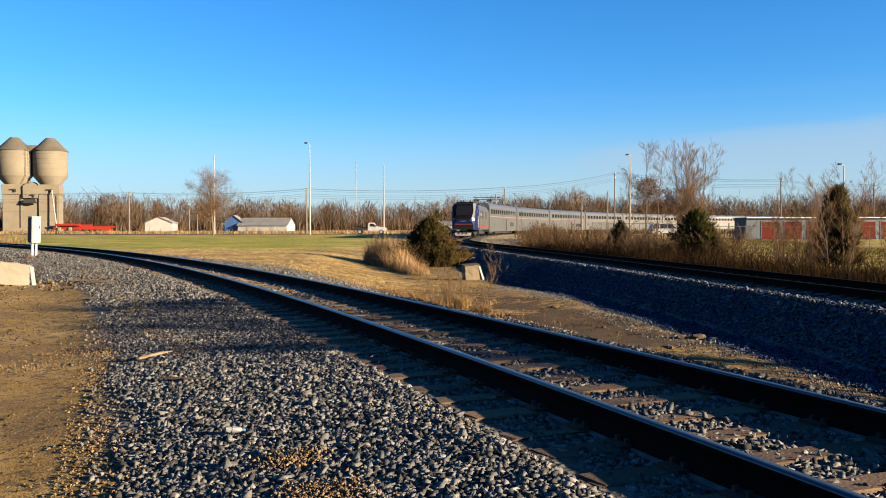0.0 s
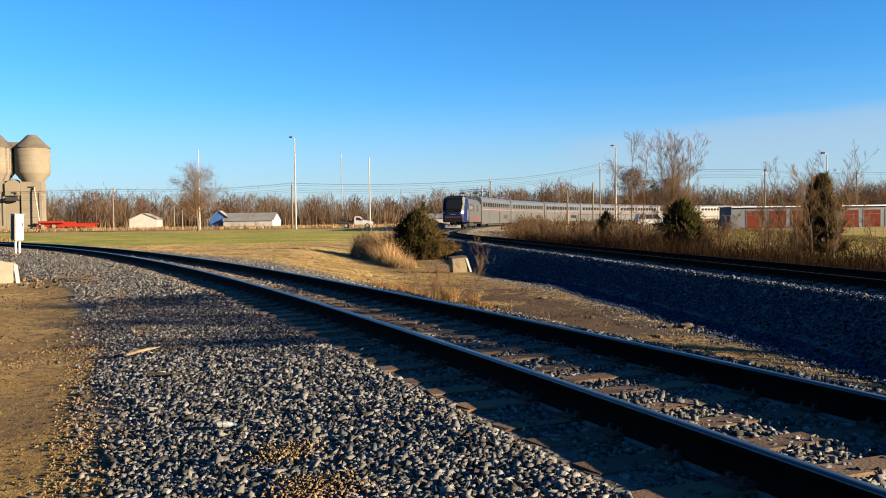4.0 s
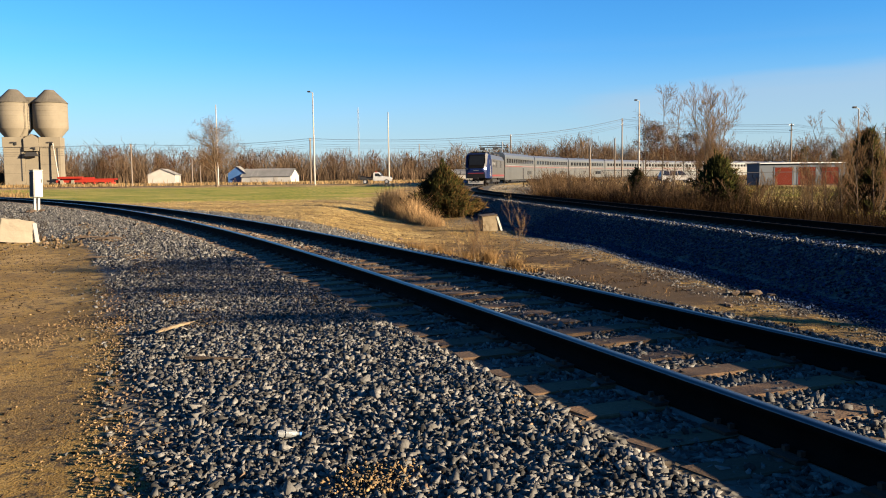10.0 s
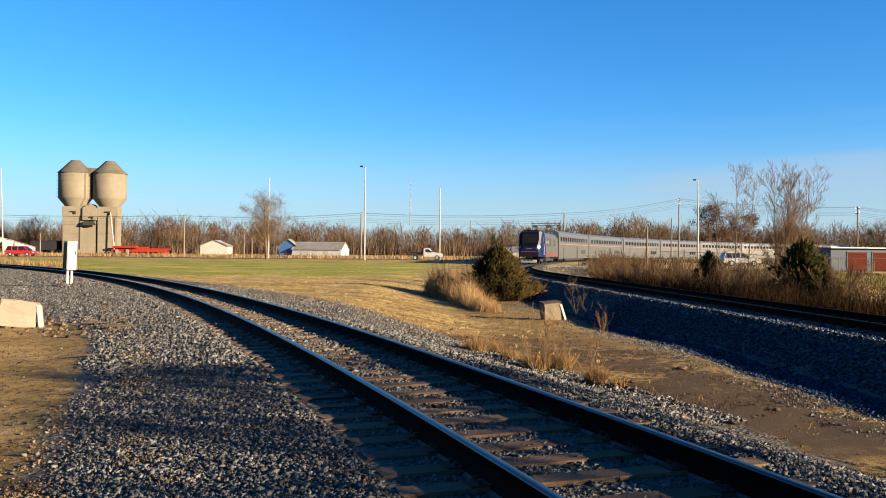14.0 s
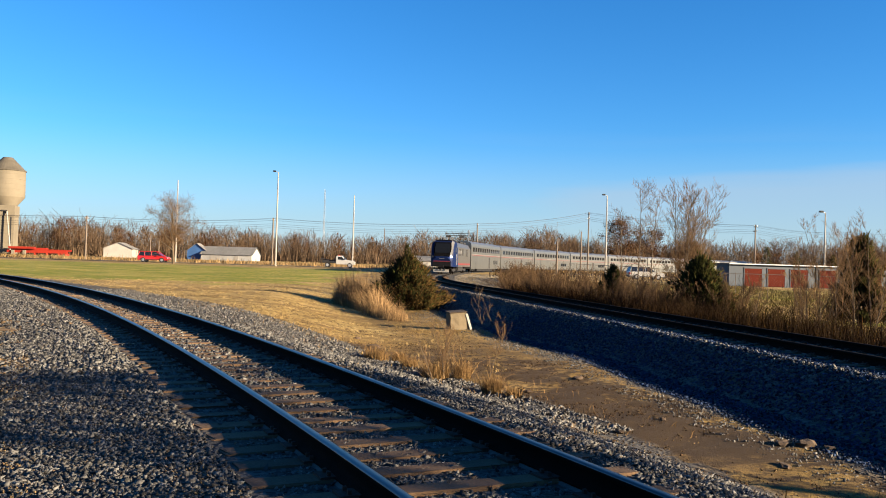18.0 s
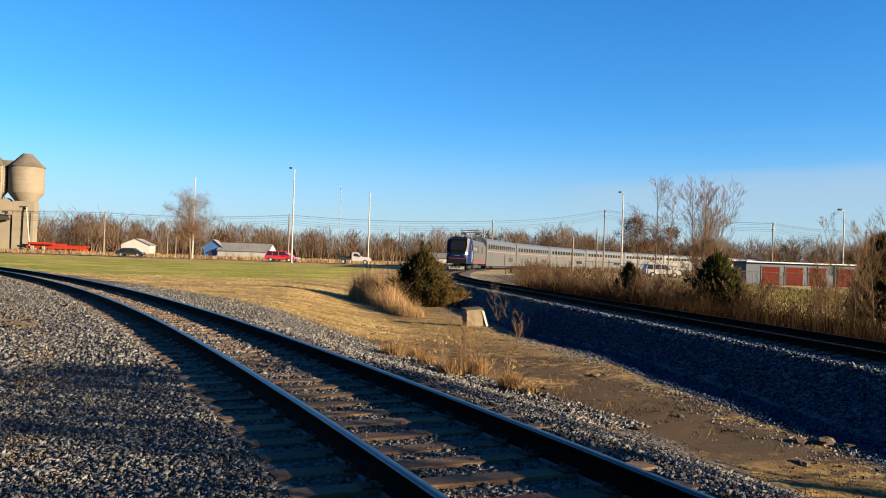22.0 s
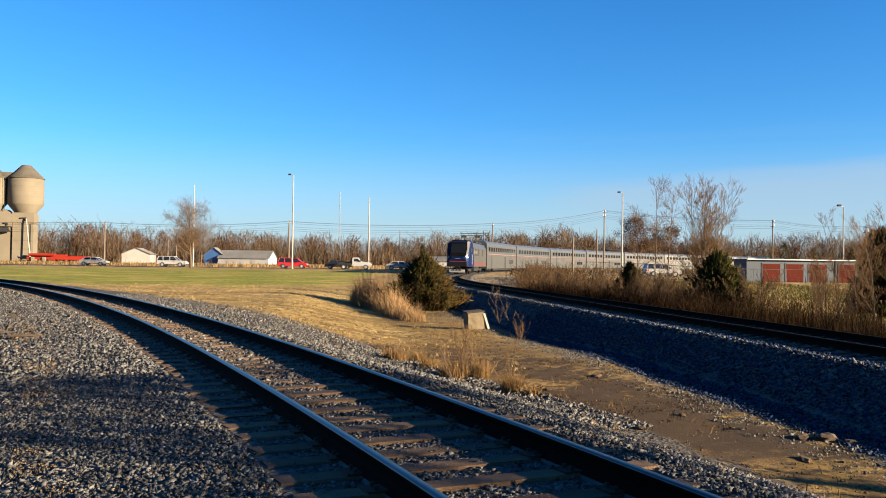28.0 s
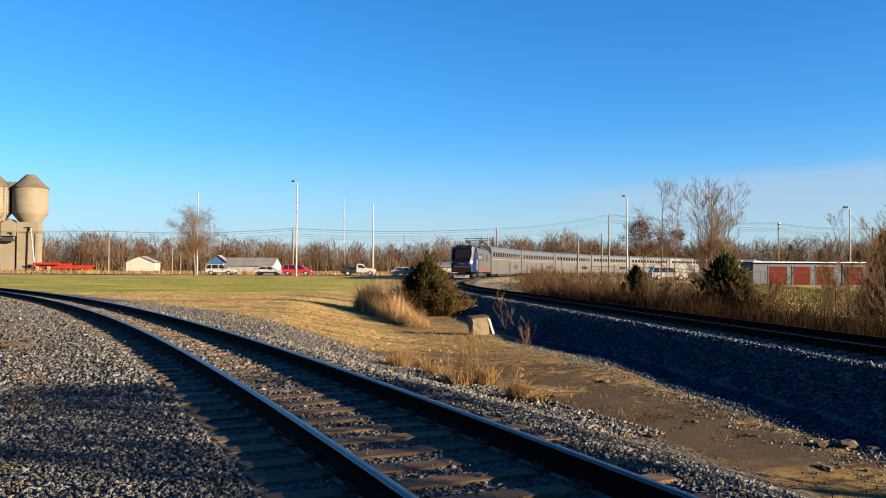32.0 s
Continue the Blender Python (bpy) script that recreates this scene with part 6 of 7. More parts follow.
def litter():
    """A crumpled clear plastic bottle."""
    x, y = -1.32, 5.95
    t = thing("plastic_bottle", "crumpled clear plastic bottle lying on ballast", "litter", pose(x, y, ground_at(x, y) + 0.05, 0, 8, 25) @ Matrix.Scale(0.5, 4))
    b = bmesh.new()
    r = random.Random(4)
    n = 14
    rings = []
    for px, rad in ((-0.12, 0.028), (-0.115, 0.042), (-0.06, 0.044), (-0.02, 0.034), (0.03, 0.043), (0.08, 0.036), (0.11, 0.016), (0.135, 0.015)):
        rings.append([b.verts.new((px + r.gauss(0, 0.004), rad * math.cos(6.283 * i / n) * r.uniform(0.75, 1.1), rad * math.sin(6.283 * i / n) * r.uniform(0.75, 1.1))) for i in range(n)])
    for p, q in zip(rings, rings[1:]):
        for i in range(n):
            b.faces.new((p[i], p[(i + 1) % n], q[(i + 1) % n], q[i]))
    b.faces.new(rings[0][::-1])
    b.faces.new(rings[-1])
    part("bottle_body", b, M["plastic"], t)
    b = bmesh.new()
    cyl(b, (0.132, 0, 0), (0.155, 0, 0), 0.019, n=12)
    part("cap", b, M["car_blue"], t)
    b = bmesh.new()
    cyl(b, (-0.03, 0, 0), (0.04, 0, 0), 0.0455, n=14, caps=False)
    part("film_band", b, M["plastic"], t)


litter()


def stick(x0, y0, x1, y1, w, h, label, seed, wood="splinter"):
    """A split, weathered piece of timber on the stones."""
    r = random.Random(seed)
    z = ground_at((x0 + x1) / 2, (y0 + y1) / 2) + 0.03
    L = math.dist((x0, y0), (x1, y1))
    b = bmesh.new()
    n = 9
    rings = []
    for i in range(n + 1):
        f = i / n
        k = (0.35 + 0.65 * math.sin(math.pi * min(1, f * 1.2 + 0.12)))
        px, off = -L / 2 + L * f, r.gauss(0, w * 0.08)
        rings.append([b.verts.new((px + r.gauss(0, 0.008), off + sy * w / 2 * k, sz * h * k + r.gauss(0, 0.003))) for sy, sz in ((-1, 0), (-0.7, 1), (0.6, 1.1), (1, 0.2), (0.4, -0.3))])
    for p, q in zip(rings, rings[1:]):
        for i in range(5):
            b.faces.new((p[i], p[(i + 1) % 5], q[(i + 1) % 5], q[i]))
    b.faces.new(rings[0][::-1])
    b.faces.new(rings[-1])
    bmesh.ops.recalc_face_normals(b, faces=b.faces[:])
    ob = part("broken_wood", b, M[wood])
    ob.matrix_basis = pose((x0 + x1) / 2, (y0 + y1) / 2, z, 0, 0, math.degrees(math.atan2(y1 - y0, x1 - x0)))
    return tagged(ob, label, "wood")


M["splinter"] = mat("sunbleached_split_timber", (0.128, 0.0934, 0.0554), 0.9, vary=0.3, scale=7, fine=60, bump=0.4)
stick(-3.20, 9.25, -3.00, 9.95, 0.06, 0.025, "pale split plank lying across the ballast", 1)
stick(-2.56, 8.05, -2.02, 7.98, 0.045, 0.02, "dark weathered stick lying on ballast", 2, "rotten")
stick(-7.5, 17.4, -7.0, 17.6, 0.06, 0.03, "short dark weathered stick on gravel", 3, "rotten")
stick(-9.1, 21.7, -8.4, 22.0, 0.10, 0.05, "rotten dark timber piece at the ballast edge", 4, "rotten")
stick(-10.1, 22.8, -9.5, 23.1, 0.10, 0.05, "rotten dark timber piece at the ballast edge", 5, "rotten")


def clod(x, y, r, seed, label, group="clods on the dirt strip"):
    g = random.Random(seed)
    b = bmesh.new()
    bmesh.ops.create_icosphere(b, subdivisions=2, radius=r)
    for v in b.verts:
        v.co = Vector((v.co.x * 1.4, v.co.y, v.co.z * 0.55)) * g.uniform(0.72, 1.2)
    ob = part("dirt_clod", b, M["clod"])
    ob.matrix_basis = pose(x, y, ground_at(x, y) + r * 0.18, 0, 0, g.uniform(0, 180))
    return tagged(ob, label, "clod", group=group)


M["clod"] = mat("dark_crumbly_earth", (0.0475, 0.03122, 0.019), 0.95, vary=0.4, scale=9, fine=50, bump=0.6)
for k, (x, y, r) in enumerate(((4.72, 15.6, 0.13), (4.45, 15.65, 0.09), (2.85, 21.5, 0.10), (3.3, 17.2, 0.06), (1.6, 19.6, 0.06), (3.9, 14.4, 0.07), (2.4, 16.2, 0.05), (-1.5, 26.6, 0.12), (-2.1, 28.6, 0.1), (4.95, 15.4, 0.08))):
    clod(x, y, r, 90 + k, "dark crumbly clod of earth")


for k, (x, y, r) in enumerate(((-20.3, 40.8, 0.20), (-19.95, 41.1, 0.17), (-20.5, 41.2, 0.12))):
    clod(x, y, r, 110 + k, "dark lump of old ballast and earth at a signal box", "lumps at the signal box")


# ---- far woods ----
def woods():
    r = random.Random(5)
    protos = []
    for k in range(9):
        lv = grow(random.Random(100 + k), 10.0, 0.15, 2, 0.6, split=(3, 5), lift=0.55, reach=(0.36, 0.6), fork=(1, 2), start=0.15, stems=1 + k % 2, wander=0.1)
        a = np.concatenate((np.array(lv[0]), straight(lv[1]), straight(lv[2])[::4]))
        a[:, 6:] = np.maximum(a[:, 6:], 0.026)
        protos.append(tubes(a, 3))
    V, Fc, base = [], [], 0
    twigs, red = [], []
    for i in range(1200):
        x = r.uniform(-235, 30) if i < 520 else r.uniform(30, 270)
        y = r.uniform(216, 300) + min(80, max(0, x - 30)) * 0.6 + max(0, -x - 110) * 0.15
        if offset(LINE2, np.array([x]), np.array([y]))[0] > (-9 if 20 < x < 110 else 9e9) or abs(offset(LINE2, np.array([x]), np.array([y]))[0]) < 9:
            continue
        s = r.uniform(0.66, 1.10) * (1 + 0.10 * math.sin(x * 0.05) + 0.08 * math.sin(x * 0.19)) * (y / 250) ** (0.9 if x > 30 else 0.5) * (1.05 if x > 30 else 1)
        v, f = protos[r.randrange(len(protos))]
        a = r.uniform(0, 6.283)
        c, q = math.cos(a), math.sin(a)
        w = np.column_stack((v[:, 0] * c - v[:, 1] * q, v[:, 0] * q + v[:, 1] * c, v[:, 2])) * np.array((s * 1.1, s * 1.1, s)) + np.array((x, y, 0.5))
        V.append(w)
        Fc.append(f + base)
        base += len(v)
        # fine twigs that fill the crown
        m = 60
        g = np.random.default_rng(i + 900)
        tall = 9.0 * s
        zc = g.uniform(0.28, 1.0, m)
        rad = tall * 0.24 * np.sqrt(np.clip(1 - ((zc - 0.6) / 0.45) ** 2, 0.04, 1)) * np.sqrt(g.uniform(0, 1, m))
        ang = g.uniform(0, 6.283, m)
        (red if r.random() < 0.16 else twigs).append(np.column_stack((x + rad * np.cos(ang), y + rad * np.sin(ang), 0.5 + zc * tall * 0.9)))
    blades("crown_twigs", np.concatenate(twigs), 1.35, 0.085, 0.7, M["woods"], "fine brown twigs of the distant bare trees", "twigs")
    blades("russet_crowns", np.concatenate(red), 0.9, 0.16, 0.9, M["leaf"], "russet leaves left on some distant trees", "leaves")
    ob = mesh_np("far_woods", np.concatenate(V), np.concatenate(Fc), M["woods"])
    tagged(ob, "distant belt of bare winter trees", "woods", kind="stuff")
    # undergrowth that closes the belt near the ground
    n = 46000
    x = rng.uniform(-340, 420, n)
    y = 214 + rng.uniform(0, 90, n) + np.clip(x - 30, 0, 80) * 0.6 + np.maximum(0, -x - 110) * 0.15
    d = offset(LINE2, x, y)
    k = (np.abs(d) > 7) & ((d < 0) | (x < 20) | (x > 110))
    x, y = x[k], y[k]
    p = np.column_stack((x, y, np.full(len(x), 0.4)))
    k = (x < 270) & (x > -240) & (rng.uniform(0, 1, len(x)) < np.where(x > 30, 0.95, 0.85))
    blades("tall_brush", p[k], 4.3, 0.10, 0.40, M["woods"], "tall brown brush between distant bare trees", "brush")
    blades("undergrowth", p, 2.7, 0.18, 0.45, M["woods"], "brown undergrowth below distant bare trees", "undergrowth")
    # weeds along the far side of the road
    n = 14000
    x, y = rng.uniform(-240, 120, n), rng.uniform(151.8, 178, n)
    k = np.abs(offset(LINE2, x, y)) > 5
    p = on_ground(x[k], y[k])
    blades("roadside_weeds", p, 0.62, 0.09, 0.4, M["verge"], "tan dry weeds along the road", "weeds")
    n = 9000
    x = rng.uniform(8, 180, n)
    y = rng.uniform(95, 200, n)
    d = offset(LINE2, x, y)
    k = (d > 6) & (d < 60) & (y > 84)
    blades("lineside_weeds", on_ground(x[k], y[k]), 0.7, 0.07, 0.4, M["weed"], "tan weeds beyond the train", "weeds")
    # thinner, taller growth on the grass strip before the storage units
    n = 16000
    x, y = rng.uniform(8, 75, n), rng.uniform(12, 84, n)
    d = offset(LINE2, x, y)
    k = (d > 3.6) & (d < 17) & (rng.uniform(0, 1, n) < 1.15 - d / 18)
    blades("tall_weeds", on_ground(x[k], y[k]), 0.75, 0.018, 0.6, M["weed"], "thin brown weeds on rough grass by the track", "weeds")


woods()


def leafy_tree(x, y, h, w, seed, label, n=3600, low=0.35):
    """An oak that still holds its russet leaves."""
    t = bare_tree("leafy_oak", label, x, y, seed, h * 1.05, 0.16, 2, 0.6, split=(3, 5), lift=0.6, start=0.2)
    g = np.random.default_rng(seed)
    nc = 60
    cz = g.uniform(low, 0.95, nc)
    ca = g.uniform(0, 2 * np.pi, nc)
    cr = np.sqrt(g.uniform(0, 1, nc)) * w * np.sqrt(np.clip(1 - ((cz - 0.58) / 0.45) ** 2, 0.05, 1))
    C = np.column_stack((cr * np.cos(ca), cr * np.sin(ca), cz * h))
    c = C[g.integers(0, nc, n)] + g.normal(0, w * 0.13, (n, 3))
    d = g.normal(0, 1, (n, 3))
    d /= np.linalg.norm(d, axis=1)[:, None]
    s = np.cross(d, g.normal(0, 1, (n, 3)))
    s /= np.linalg.norm(s, axis=1)[:, None]
    q = (0.11 if h < 12 else 0.2) * g.uniform(0.6, 1.5, n)[:, None]
    V = np.stack((c - s * q * 0.5, c + d * q * 0.5 + s * q * 0.4, c + d * q * 1.2, c + d * q * 0.5 - s * q * 0.6), 1).reshape(-1, 3)
    mesh_np("leaves", V, np.arange(n)[:, None] * 4 + np.array((0, 1, 2, 3)), M["leaf"], t)
    return t


leafy_tree(62.5, 262, 16.0, 6.0, 61, "oak holding russet leaves beyond the train", 8000)
leafy_tree(77, 276, 14.5, 5.0, 62, "oak holding russet leaves beyond the train", 7000)
leafy_tree(-90, 222, 10, 3.6, 64, "oak with russet leaves at the woods' edge")
leafy_tree(-130, 226, 9.5, 3.4, 65, "oak with russet leaves at the woods' edge")
leafy_tree(95, 215, 9.5, 4.2, 66, "oak with russet leaves at the woods' edge")
leafy_tree(84, 292, 11.0, 3.2, 67, "oak with russet leaves at the woods' edge")
for k, (x, y, h) in enumerate(((-102, 232, 8.5), (-78, 228, 7.6), (-55, 236, 8.8), (-31, 226, 7.2), (-8, 238, 8.0), (34, 240, 8.8), (44, 250, 9.4), (115, 226, 9.0), (62, 270, 11.5), (104, 250, 11.0), (136, 252, 11.0), (-145, 235, 9.2))):
    leafy_tree(x, y, h, h * 0.4, 160 + k, "oak with russet leaves at the woods' edge", 2400)
leafy_tree(-68, 240, 9.0, 3.2, 68, "oak with russet leaves at the woods' edge")
# unseen oaks added beside the camera so that their shadows streak path and ballast
for k, (x, y, h, w) in enumerate(((13.9, 2.6, 5.0, 1.1), (14.3, 4.6, 5.8, 1.4), (13.8, 6.6, 5.9, 1.5), (14.2, 8.8, 5.4, 1.3))):
    leafy_tree(x, y, h, w, 201 + k, "unseen oak added beyond the raised track to shade path and ballast", 950, 0.6)
# pines at the woods' edge
for k, (x, y, h) in enumerate(((85, 205, 7.5), (92, 204, 6.5), (102, 206, 6), (-2.5, 210, 5.5), (-141, 196, 3.4), (-123, 186, 3.0), (-113.5, 186, 2.8))):
    cedar("dark green conifer at the woods' edge", x, y, ground_at(x, y), h, h * 0.27, 130 + k, M["cedar_green"], 1500, 0.7)


# ---- vehicles ----
def car_shape(kind):
    """Side outlines (length along +x is ahead) of the body below the glass, and of the cabin."""
    if kind == "sedan":
        return 4.75, 1.80, [(-2.37, 0.34), (-2.36, 0.80), (-2.25, 0.98), (-1.55, 1.00), (0.95, 0.98), (2.05, 0.84), (2.34, 0.66), (2.36, 0.34)], [(-1.85, 0.98), (-1.15, 1.42), (0.15, 1.45), (0.60, 1.36), (1.30, 0.97)], (-1.42, 1.42)
    if kind == "van":
        return 5.05, 1.95, [(-2.50, 0.34), (-2.52, 0.95), (-2.46, 1.08), (1.05, 1.05), (2.15, 0.93), (2.48, 0.72), (2.50, 0.34)], [(-2.44, 1.06), (-2.22, 1.70), (-1.9, 1.76), (0.40, 1.74), (0.72, 1.62), (1.55, 1.03)], (-1.55, 1.50)
    return 4.95, 1.95, [(-2.45, 0.40), (-2.47, 0.95), (-2.40, 1.10), (0.75, 1.09), (2.10, 1.02), (2.40, 0.82), (2.45, 0.40)], [(-2.38, 1.08), (-2.15, 1.68), (-1.8, 1.76), (0.15, 1.75), (0.42, 1.66), (1.10, 1.08)], (-1.45, 1.48)


def wheel(parent, x, y, r, w=0.22):
    """A wheel hub at its own axle, so that it can turn."""
    hub = new("wheel")
    hub.empty_display_size = 0.1
    hub.parent = parent
    hub.matrix_basis = pose(x, y, r)
    b = bmesh.new()
    cyl(b, (0, -w / 2, 0), (0, w / 2, 0), r, n=22)
    bmesh.ops.bevel(b, geom=[e for e in b.edges if abs(abs(e.verts[0].co.y) - w / 2) < 1e-4 and abs(e.verts[0].co.y - e.verts[1].co.y) < 1e-4], offset=0.03, segments=2, affect="EDGES")
    part("tyre", b, M["tyre"], hub)
    b = bmesh.new()
    cyl(b, (0, -w / 2 - 0.006, 0), (0, w / 2 + 0.006, 0), r * 0.60, n=18)
    for k in range(5):
        a = k * 1.2566
        for s in (-1, 1):
            cyl(b, (0.05 * math.cos(a), s * (w / 2 + 0.012), 0.05 * math.sin(a)), (r * 0.56 * math.cos(a), s * (w / 2 + 0.012), r * 0.56 * math.sin(a)), 0.028, n=5)
    part("rim", b, M["rim"], hub)
    return hub


def make_car(kind, paint, label):
    L, W, body, cabin, axles = car_shape(kind)
    c = thing("car", label, "car")
    w = W / 2
    b = bmesh.new()
    prism(b, body, -w, w)
    for v in b.verts:                       # tumblehome and rounded plan at the ends
        f = abs(v.co.x) / (L / 2)
        v.co.y *= (1 - 0.10 * max(0, f - 0.72) / 0.28) * (1 - 0.05 * max(0, v.co.z - 0.75) / 0.4)
    bmesh.ops.bevel(b, geom=b.edges[:], offset=0.05, segments=2, affect="EDGES", clamp_overlap=True)
    part("body", b, paint, c)
    b = bmesh.new()
    prism(b, cabin, -w * 0.93, w * 0.93)
    for v in b.verts:
        v.co.y *= 1 - 0.17 * max(0, v.co.z - 1.0) / 0.5
    bmesh.ops.bevel(b, geom=b.edges[:], offset=0.04, segments=2, affect="EDGES", clamp_overlap=True)
    cab = part("cabin_glass", b, M["glass"], c)
    top = [p for p in cabin if p[1] > 1.3]
    b = bmesh.new()
    x0, x1 = min(p[0] for p in top) - 0.03, max(p[0] for p in top) + 0.05
    zt = max(p[1] for p in top)
    box(b, x0, -w * 0.80, zt - 0.07, x1, w * 0.80, zt + 0.025, 0.03)
    part("roof", b, paint, c)
    for s in (-1, 1):
        (ax, az), (bx, bz) = cabin[0], cabin[1]
        (ex, ez), (fx, fz) = cabin[-1], cabin[-2]
        wt = lambda z: s * w * 0.93 * (1 - 0.17 * max(0, z - 1.0) / 0.5) * 1.005
        for p, q in (((ax, az), (bx, bz)), ((ex, ez), (fx, fz)), ((-0.25, 1.0), (-0.30, zt - 0.05))) + ((((-1.35, 1.0), (-1.40, zt - 0.05)),) if kind != "sedan" else ()):
            b = bmesh.new()
            cyl(b, (p[0], wt(p[1]), p[1]), (q[0], wt(q[1]), q[1]), 0.045, n=6)
            part("pillar", b, paint, c)
        b = bmesh.new()
        box(b, L / 2 - 0.22, s * w * 0.82 - 0.17, 0.62, L / 2 - 0.02, s * w * 0.82 + 0.17, 0.78, 0.03)
        part("headlight", b, M["white_paint"], c)
        b = bmesh.new()
        box(b, -L / 2 - 0.02, s * w * 0.80 - 0.14, 0.70, -L / 2 + 0.12, s * w * 0.80 + 0.14, 0.95, 0.03)
        part("tail_light", b, M["red_light"], c)
        b = bmesh.new()
        box(b, 0.75, s * w - 0.02, 0.98, 0.92, s * (w + 0.16), 1.10, 0.02)
        part("mirror", b, paint, c)
        b = bmesh.new()
        box(b, -1.0, s * w * 0.99 - 0.01, 0.36, 1.0, s * w * 0.99 + 0.012, 0.46, 0.01)
        part("sill", b, M["dark"], c)
    b = bmesh.new()
    box(b, -L / 2 - 0.04, -w * 0.8, 0.36, -L / 2 + 0.1, w * 0.8, 0.56, 0.03)
    part("rear_bumper", b, M["dark"] if kind != "sedan" else paint, c)
    b = bmesh.new()
    box(b, L / 2 - 0.1, -w * 0.8, 0.34, L / 2 + 0.04, w * 0.8, 0.52, 0.03)
    part("front_bumper", b, M["dark"], c)
    r = 0.33 if kind == "sedan" else 0.37
    c_wheels = [wheel(c, x, s * (w - 0.10), r) for x in axles for s in (-1, 1)]
    return c, c_wheels, r


def tow_truck():
    t = thing("tow_truck", "white tow truck with a dark wrecker bed, waiting at the crossing", "truck", pose(-13.35, 145.0, ROAD_Z))
    b = bmesh.new()
    prism(b, [(-0.35, 0.55), (-0.35, 1.85), (-0.15, 1.98), (0.75, 1.98), (1.25, 1.32), (2.65, 1.18), (2.82, 0.95), (2.82, 0.50)], -0.95, 0.95)
    bmesh.ops.bevel(b, geom=b.edges[:], offset=0.06, segments=2, affect="EDGES", clamp_overlap=True)
    cab = part("cab", b, M["car_white"], t, "white cab and bonnet")
    for s in (-1, 1):
        b = bmesh.new()
        prism(b, [(0.0, 1.32), (0.0, 1.80), (0.62, 1.80), (1.02, 1.32)], s * 0.955 - 0.012, s * 0.955 + 0.012)
        part("side_window", b, M["glass"], cab)
        b = bmesh.new()
        box(b, 2.70, s * 0.72 - 0.15, 0.80, 2.85, s * 0.72 + 0.15, 0.98, 0.02)
        part("headlight", b, M["white_paint"], cab)
        b = bmesh.new()
        box(b, 1.0, s * 0.96, 1.30, 1.15, s * 1.16, 1.55, 0.02)
        part("mirror", b, M["dark"], cab)
    b = bmesh.new()
    vs = [b.verts.new(p) for p in ((1.27, -0.80, 1.34), (1.27, 0.80, 1.34), (0.80, 0.78, 1.93), (0.80, -0.78, 1.93))]
    b.faces.new(vs)
    bmesh.ops.solidify(b, geom=b.faces[:], thickness=0.02)
    part("windscreen", b, M["glass"], cab)
    b = bmesh.new()
    box(b, -0.02, -0.6, 1.98, 0.25, 0.6, 2.12, 0.03)
    part("light_bar", b, M["red_light"], cab)
    b = bmesh.new()
    box(b, -2.7, -0.98, 0.75, -0.42, 0.98, 1.02, 0.03)
    box(b, -2.6, -0.98, 1.02, -1.5, -0.80, 1.22, 0.03)
    box(b, -2.6, 0.80, 1.02, -1.5, 0.98, 1.22, 0.03)
    part("wrecker_bed", b, M["dark"], t, "dark steel wrecker bed")
    b = bmesh.new()
    cyl(b, (-0.7, 0, 1.0), (-0.55, 0, 1.75), 0.12, 0.08, 8)
    cyl(b, (-0.8, 0, 1.05), (-2.9, 0, 1.45), 0.10, 0.08, 8)
    cyl(b, (-2.9, 0, 1.45), (-3.0, 0, 0.65), 0.06, 0.05, 8)
    part("boom", b, M["dark"], t)
    for x, y in ((1.95, 0.85), (1.95, -0.85), (-1.75, 0.85), (-1.75, -0.85)):
        wheel(t, x, y, 0.40, 0.26)
    return t


tow_truck()
CARS = {}
for key, kind, paint, label in (("red", "van", "car_red", "red minivan stopping in the queue on the road"), ("silver", "sedan", "car_silver", "silver sedan driving up to the crossing queue"),
                                ("black", "sedan", "car_black", "black sedan driving along the road"), ("suv", "suv", "car_white", "white sport utility car slowing on the road"),
                                ("white", "sedan", "car_white", "white sedan driving along the road")):
    CARS[key] = make_car(kind, M[paint], label)
parked, _, _ = make_car("sedan", M["car_blue"], "blue car standing at the level crossing")
parked.matrix_basis = pose(-0.6, 118, ground_at(-0.6, 118) + 0.01, 0, 0, 12)
far_car, _, _ = make_car("suv", M["car_white"], "white car parked on the far side of the train")
far_car.matrix_basis = pose(30.8, 117, ground_at(30.8, 117) + 0.01, 0, 0, 3)


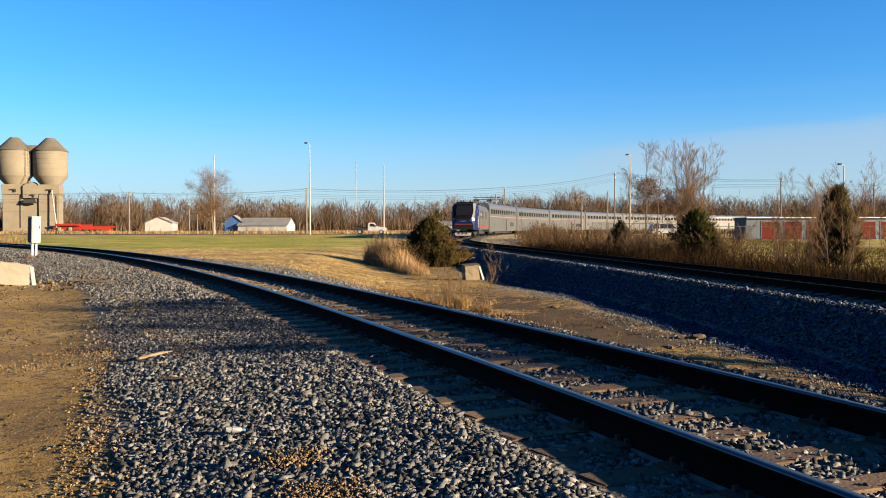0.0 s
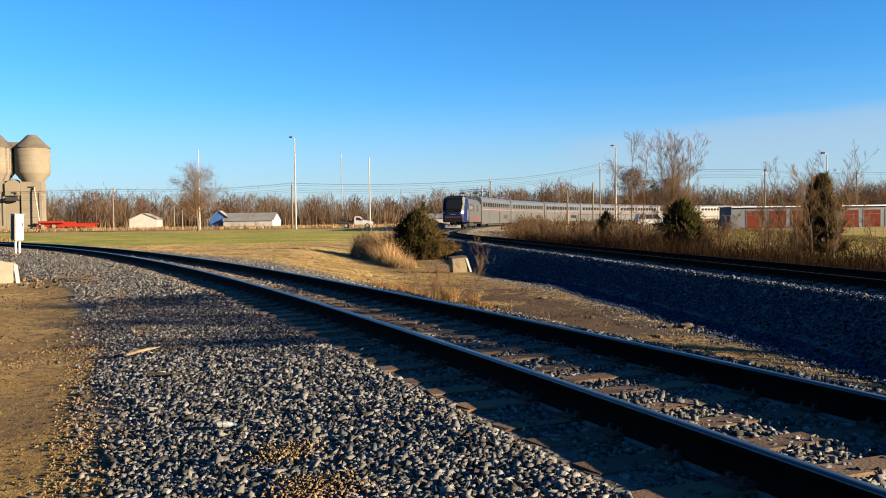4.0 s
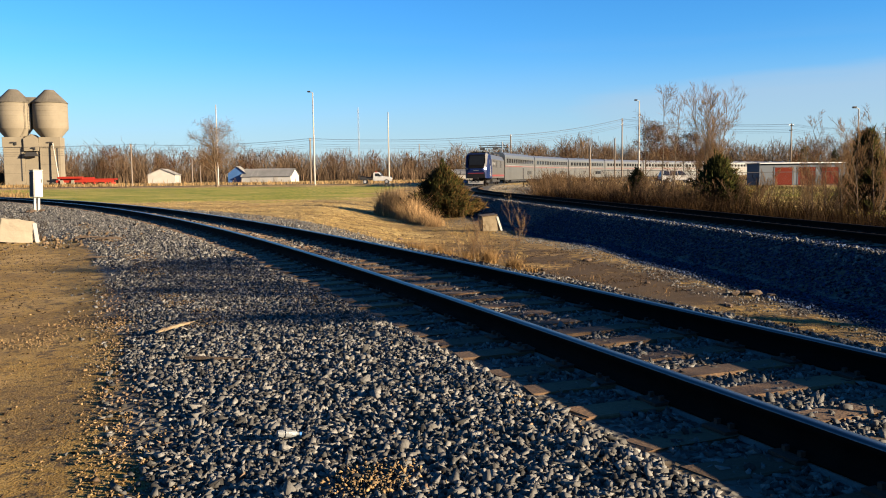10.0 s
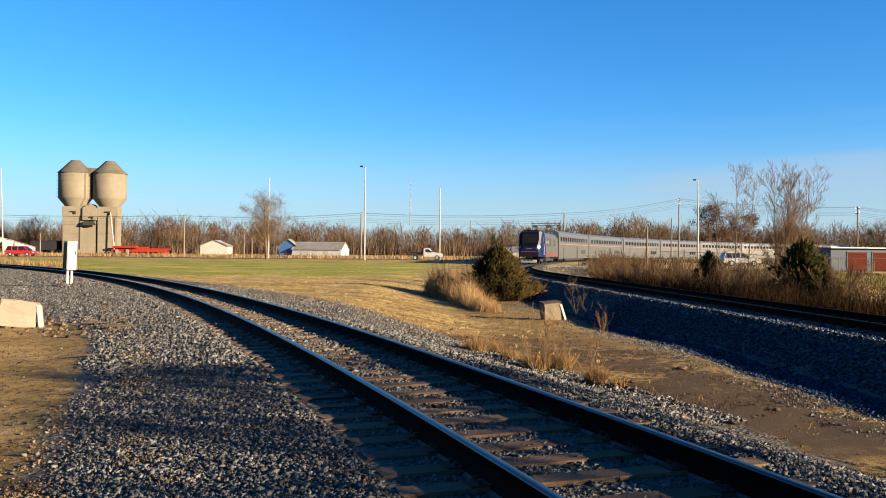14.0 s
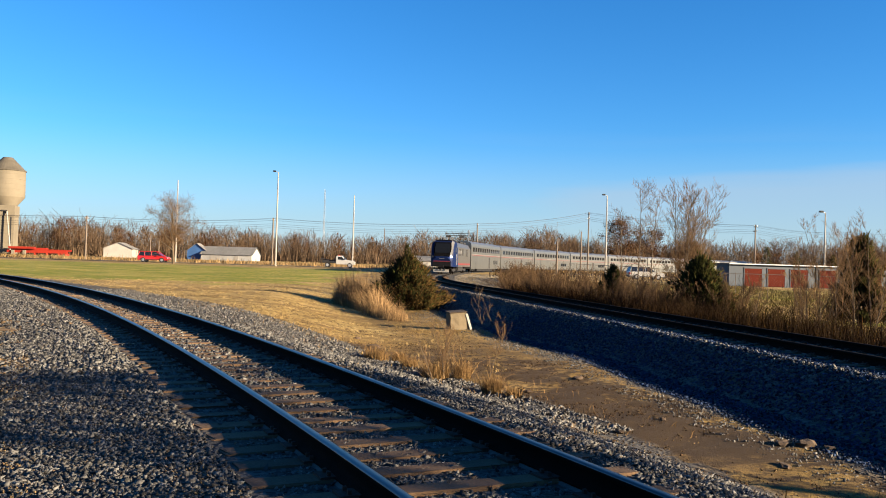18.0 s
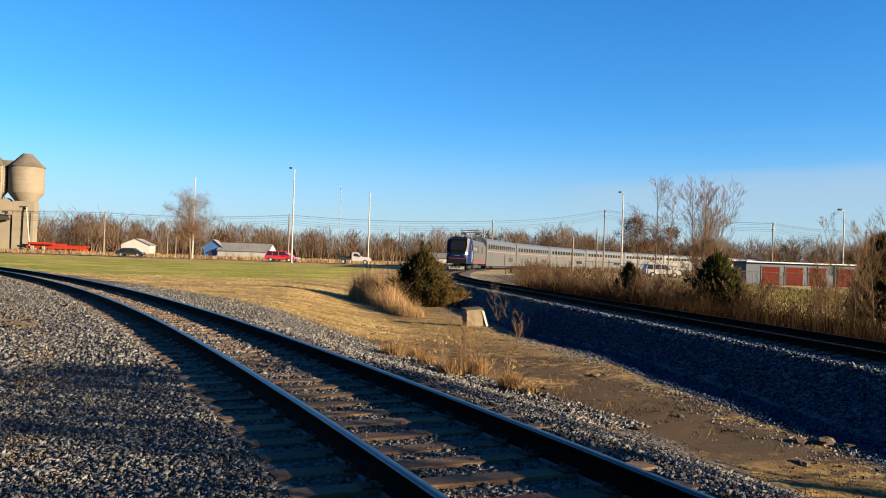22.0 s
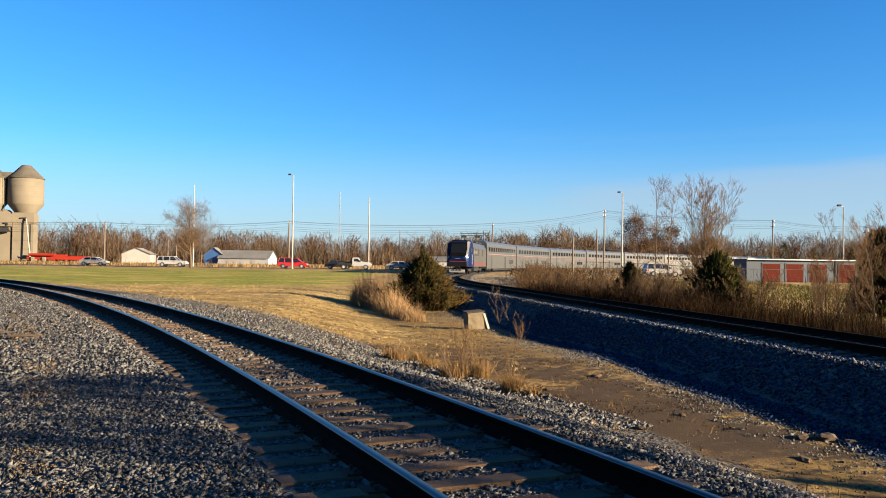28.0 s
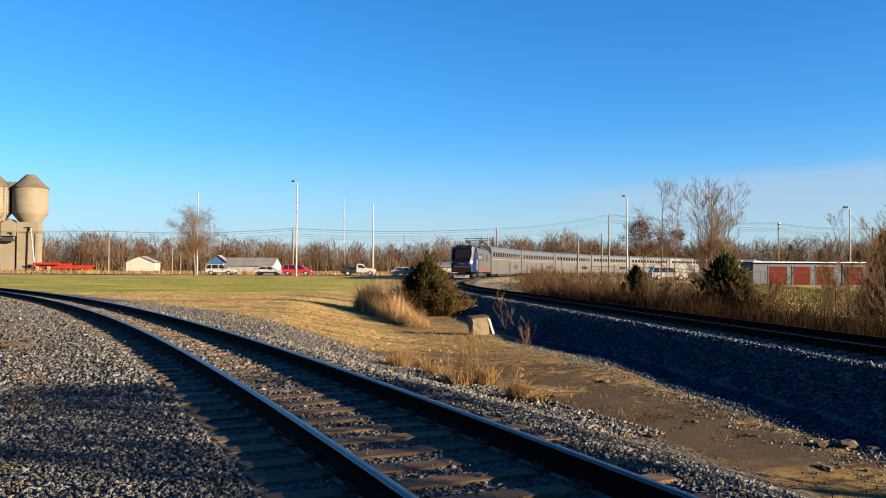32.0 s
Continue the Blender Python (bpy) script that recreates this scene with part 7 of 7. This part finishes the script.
# ---- what moves ----
NEAR_LANE, FAR_LANE = 145.0, 148.7
DRIVES = {
    "red": (NEAR_LANE, ((0, -287.0), (13.5, -91.6), (14, -84.3), (15.5, -62.4), (17.5, -47.3), (18, -43.9), (19, -37.3), (20, -32.25), (21, -28.2), (22, -25.6), (23, -24.3), (24, -23.75), (25, -23.6), (32, -23.6))),
    "silver": (FAR_LANE, ((0, -330.0), (17.5, -85.2), (18, -77.5), (19, -62.45), (20, -47.9), (21, -35.35), (22, -25.4), (23, -18.2), (24, -13.0), (25, -9.7), (26, -7.4), (27.5, -6.0), (28.5, -5.8), (32, -5.8))),
    "black": (FAR_LANE, ((0, -330.0), (19.5, -84.1), (20, -77.8), (21, -64.5), (22, -52.0), (23, -41.3), (24, -32.95), (25, -26.7), (26, -21.9), (27.5, -17.2), (28, -16.4), (29, -15.3), (30, -14.6), (32, -14.3))),
    "suv": (NEAR_LANE, ((0, -295.0), (23.5, -78.8), (24.5, -69.55), (25, -65.05), (25.5, -60.8), (26.5, -53.0), (27.5, -46.5), (28, -43.8), (28.5, -41.5), (29.5, -38.5), (30, -37.6), (31, -36.8), (32, -36.4))),
    "white": (FAR_LANE, ((0, -305.0), (26, -77.5), (27.5, -63.0), (28, -58.4), (28.5, -54.0), (29.5, -45.9), (30, -42.4), (31, -35.4), (32, -29.2))),
}


def motions():
    # the train rolls slowly backwards and comes to a stop
    stops = ((0, 0.0), (1, 1.9), (2, 3.6), (3, 5.1), (3.5, 5.8), (4.5, 7.0), (5.5, 7.9), (6.5, 8.6), (7.5, 8.9), (8.5, 9.0), (32, 9.0))
    base = 87.0
    walk(ENGINE, [(t, train_pose(base + ds, 21.4)) for t, ds in stops])
    for k, c in enumerate(COACHES):
        walk(c, [(t, train_pose(base + 21.9 + 25.95 * k + ds, 25.9)) for t, ds in stops])
    # road traffic: bodies glide, wheels turn by the way that the car has gone
    for key, (lane, rows) in DRIVES.items():
        car, wheels, r = CARS[key]
        walk(car, [(t, pose(x, lane, ROAD_Z)) for t, x in rows])
        ts, xs = np.array([q[0] for q in rows]), np.array([q[1] for q in rows])
        steps = np.arange(0, 32.001, 1 / 30)
        gone = np.interp(steps, ts, xs) - xs[0]
        keep = [0]
        for i in range(1, len(steps)):
            if abs(gone[i] - gone[keep[-1]]) / r > 1.2 or i == len(steps) - 1:
                keep.append(i)
        for wh in wheels:
            at = wh.matrix_basis.translation.copy()
            walk(wh, [(float(steps[i]), pose(at.x, at.y, at.z, 0, math.degrees(gone[i] / r) % 360, 0)) for i in keep])


motions()
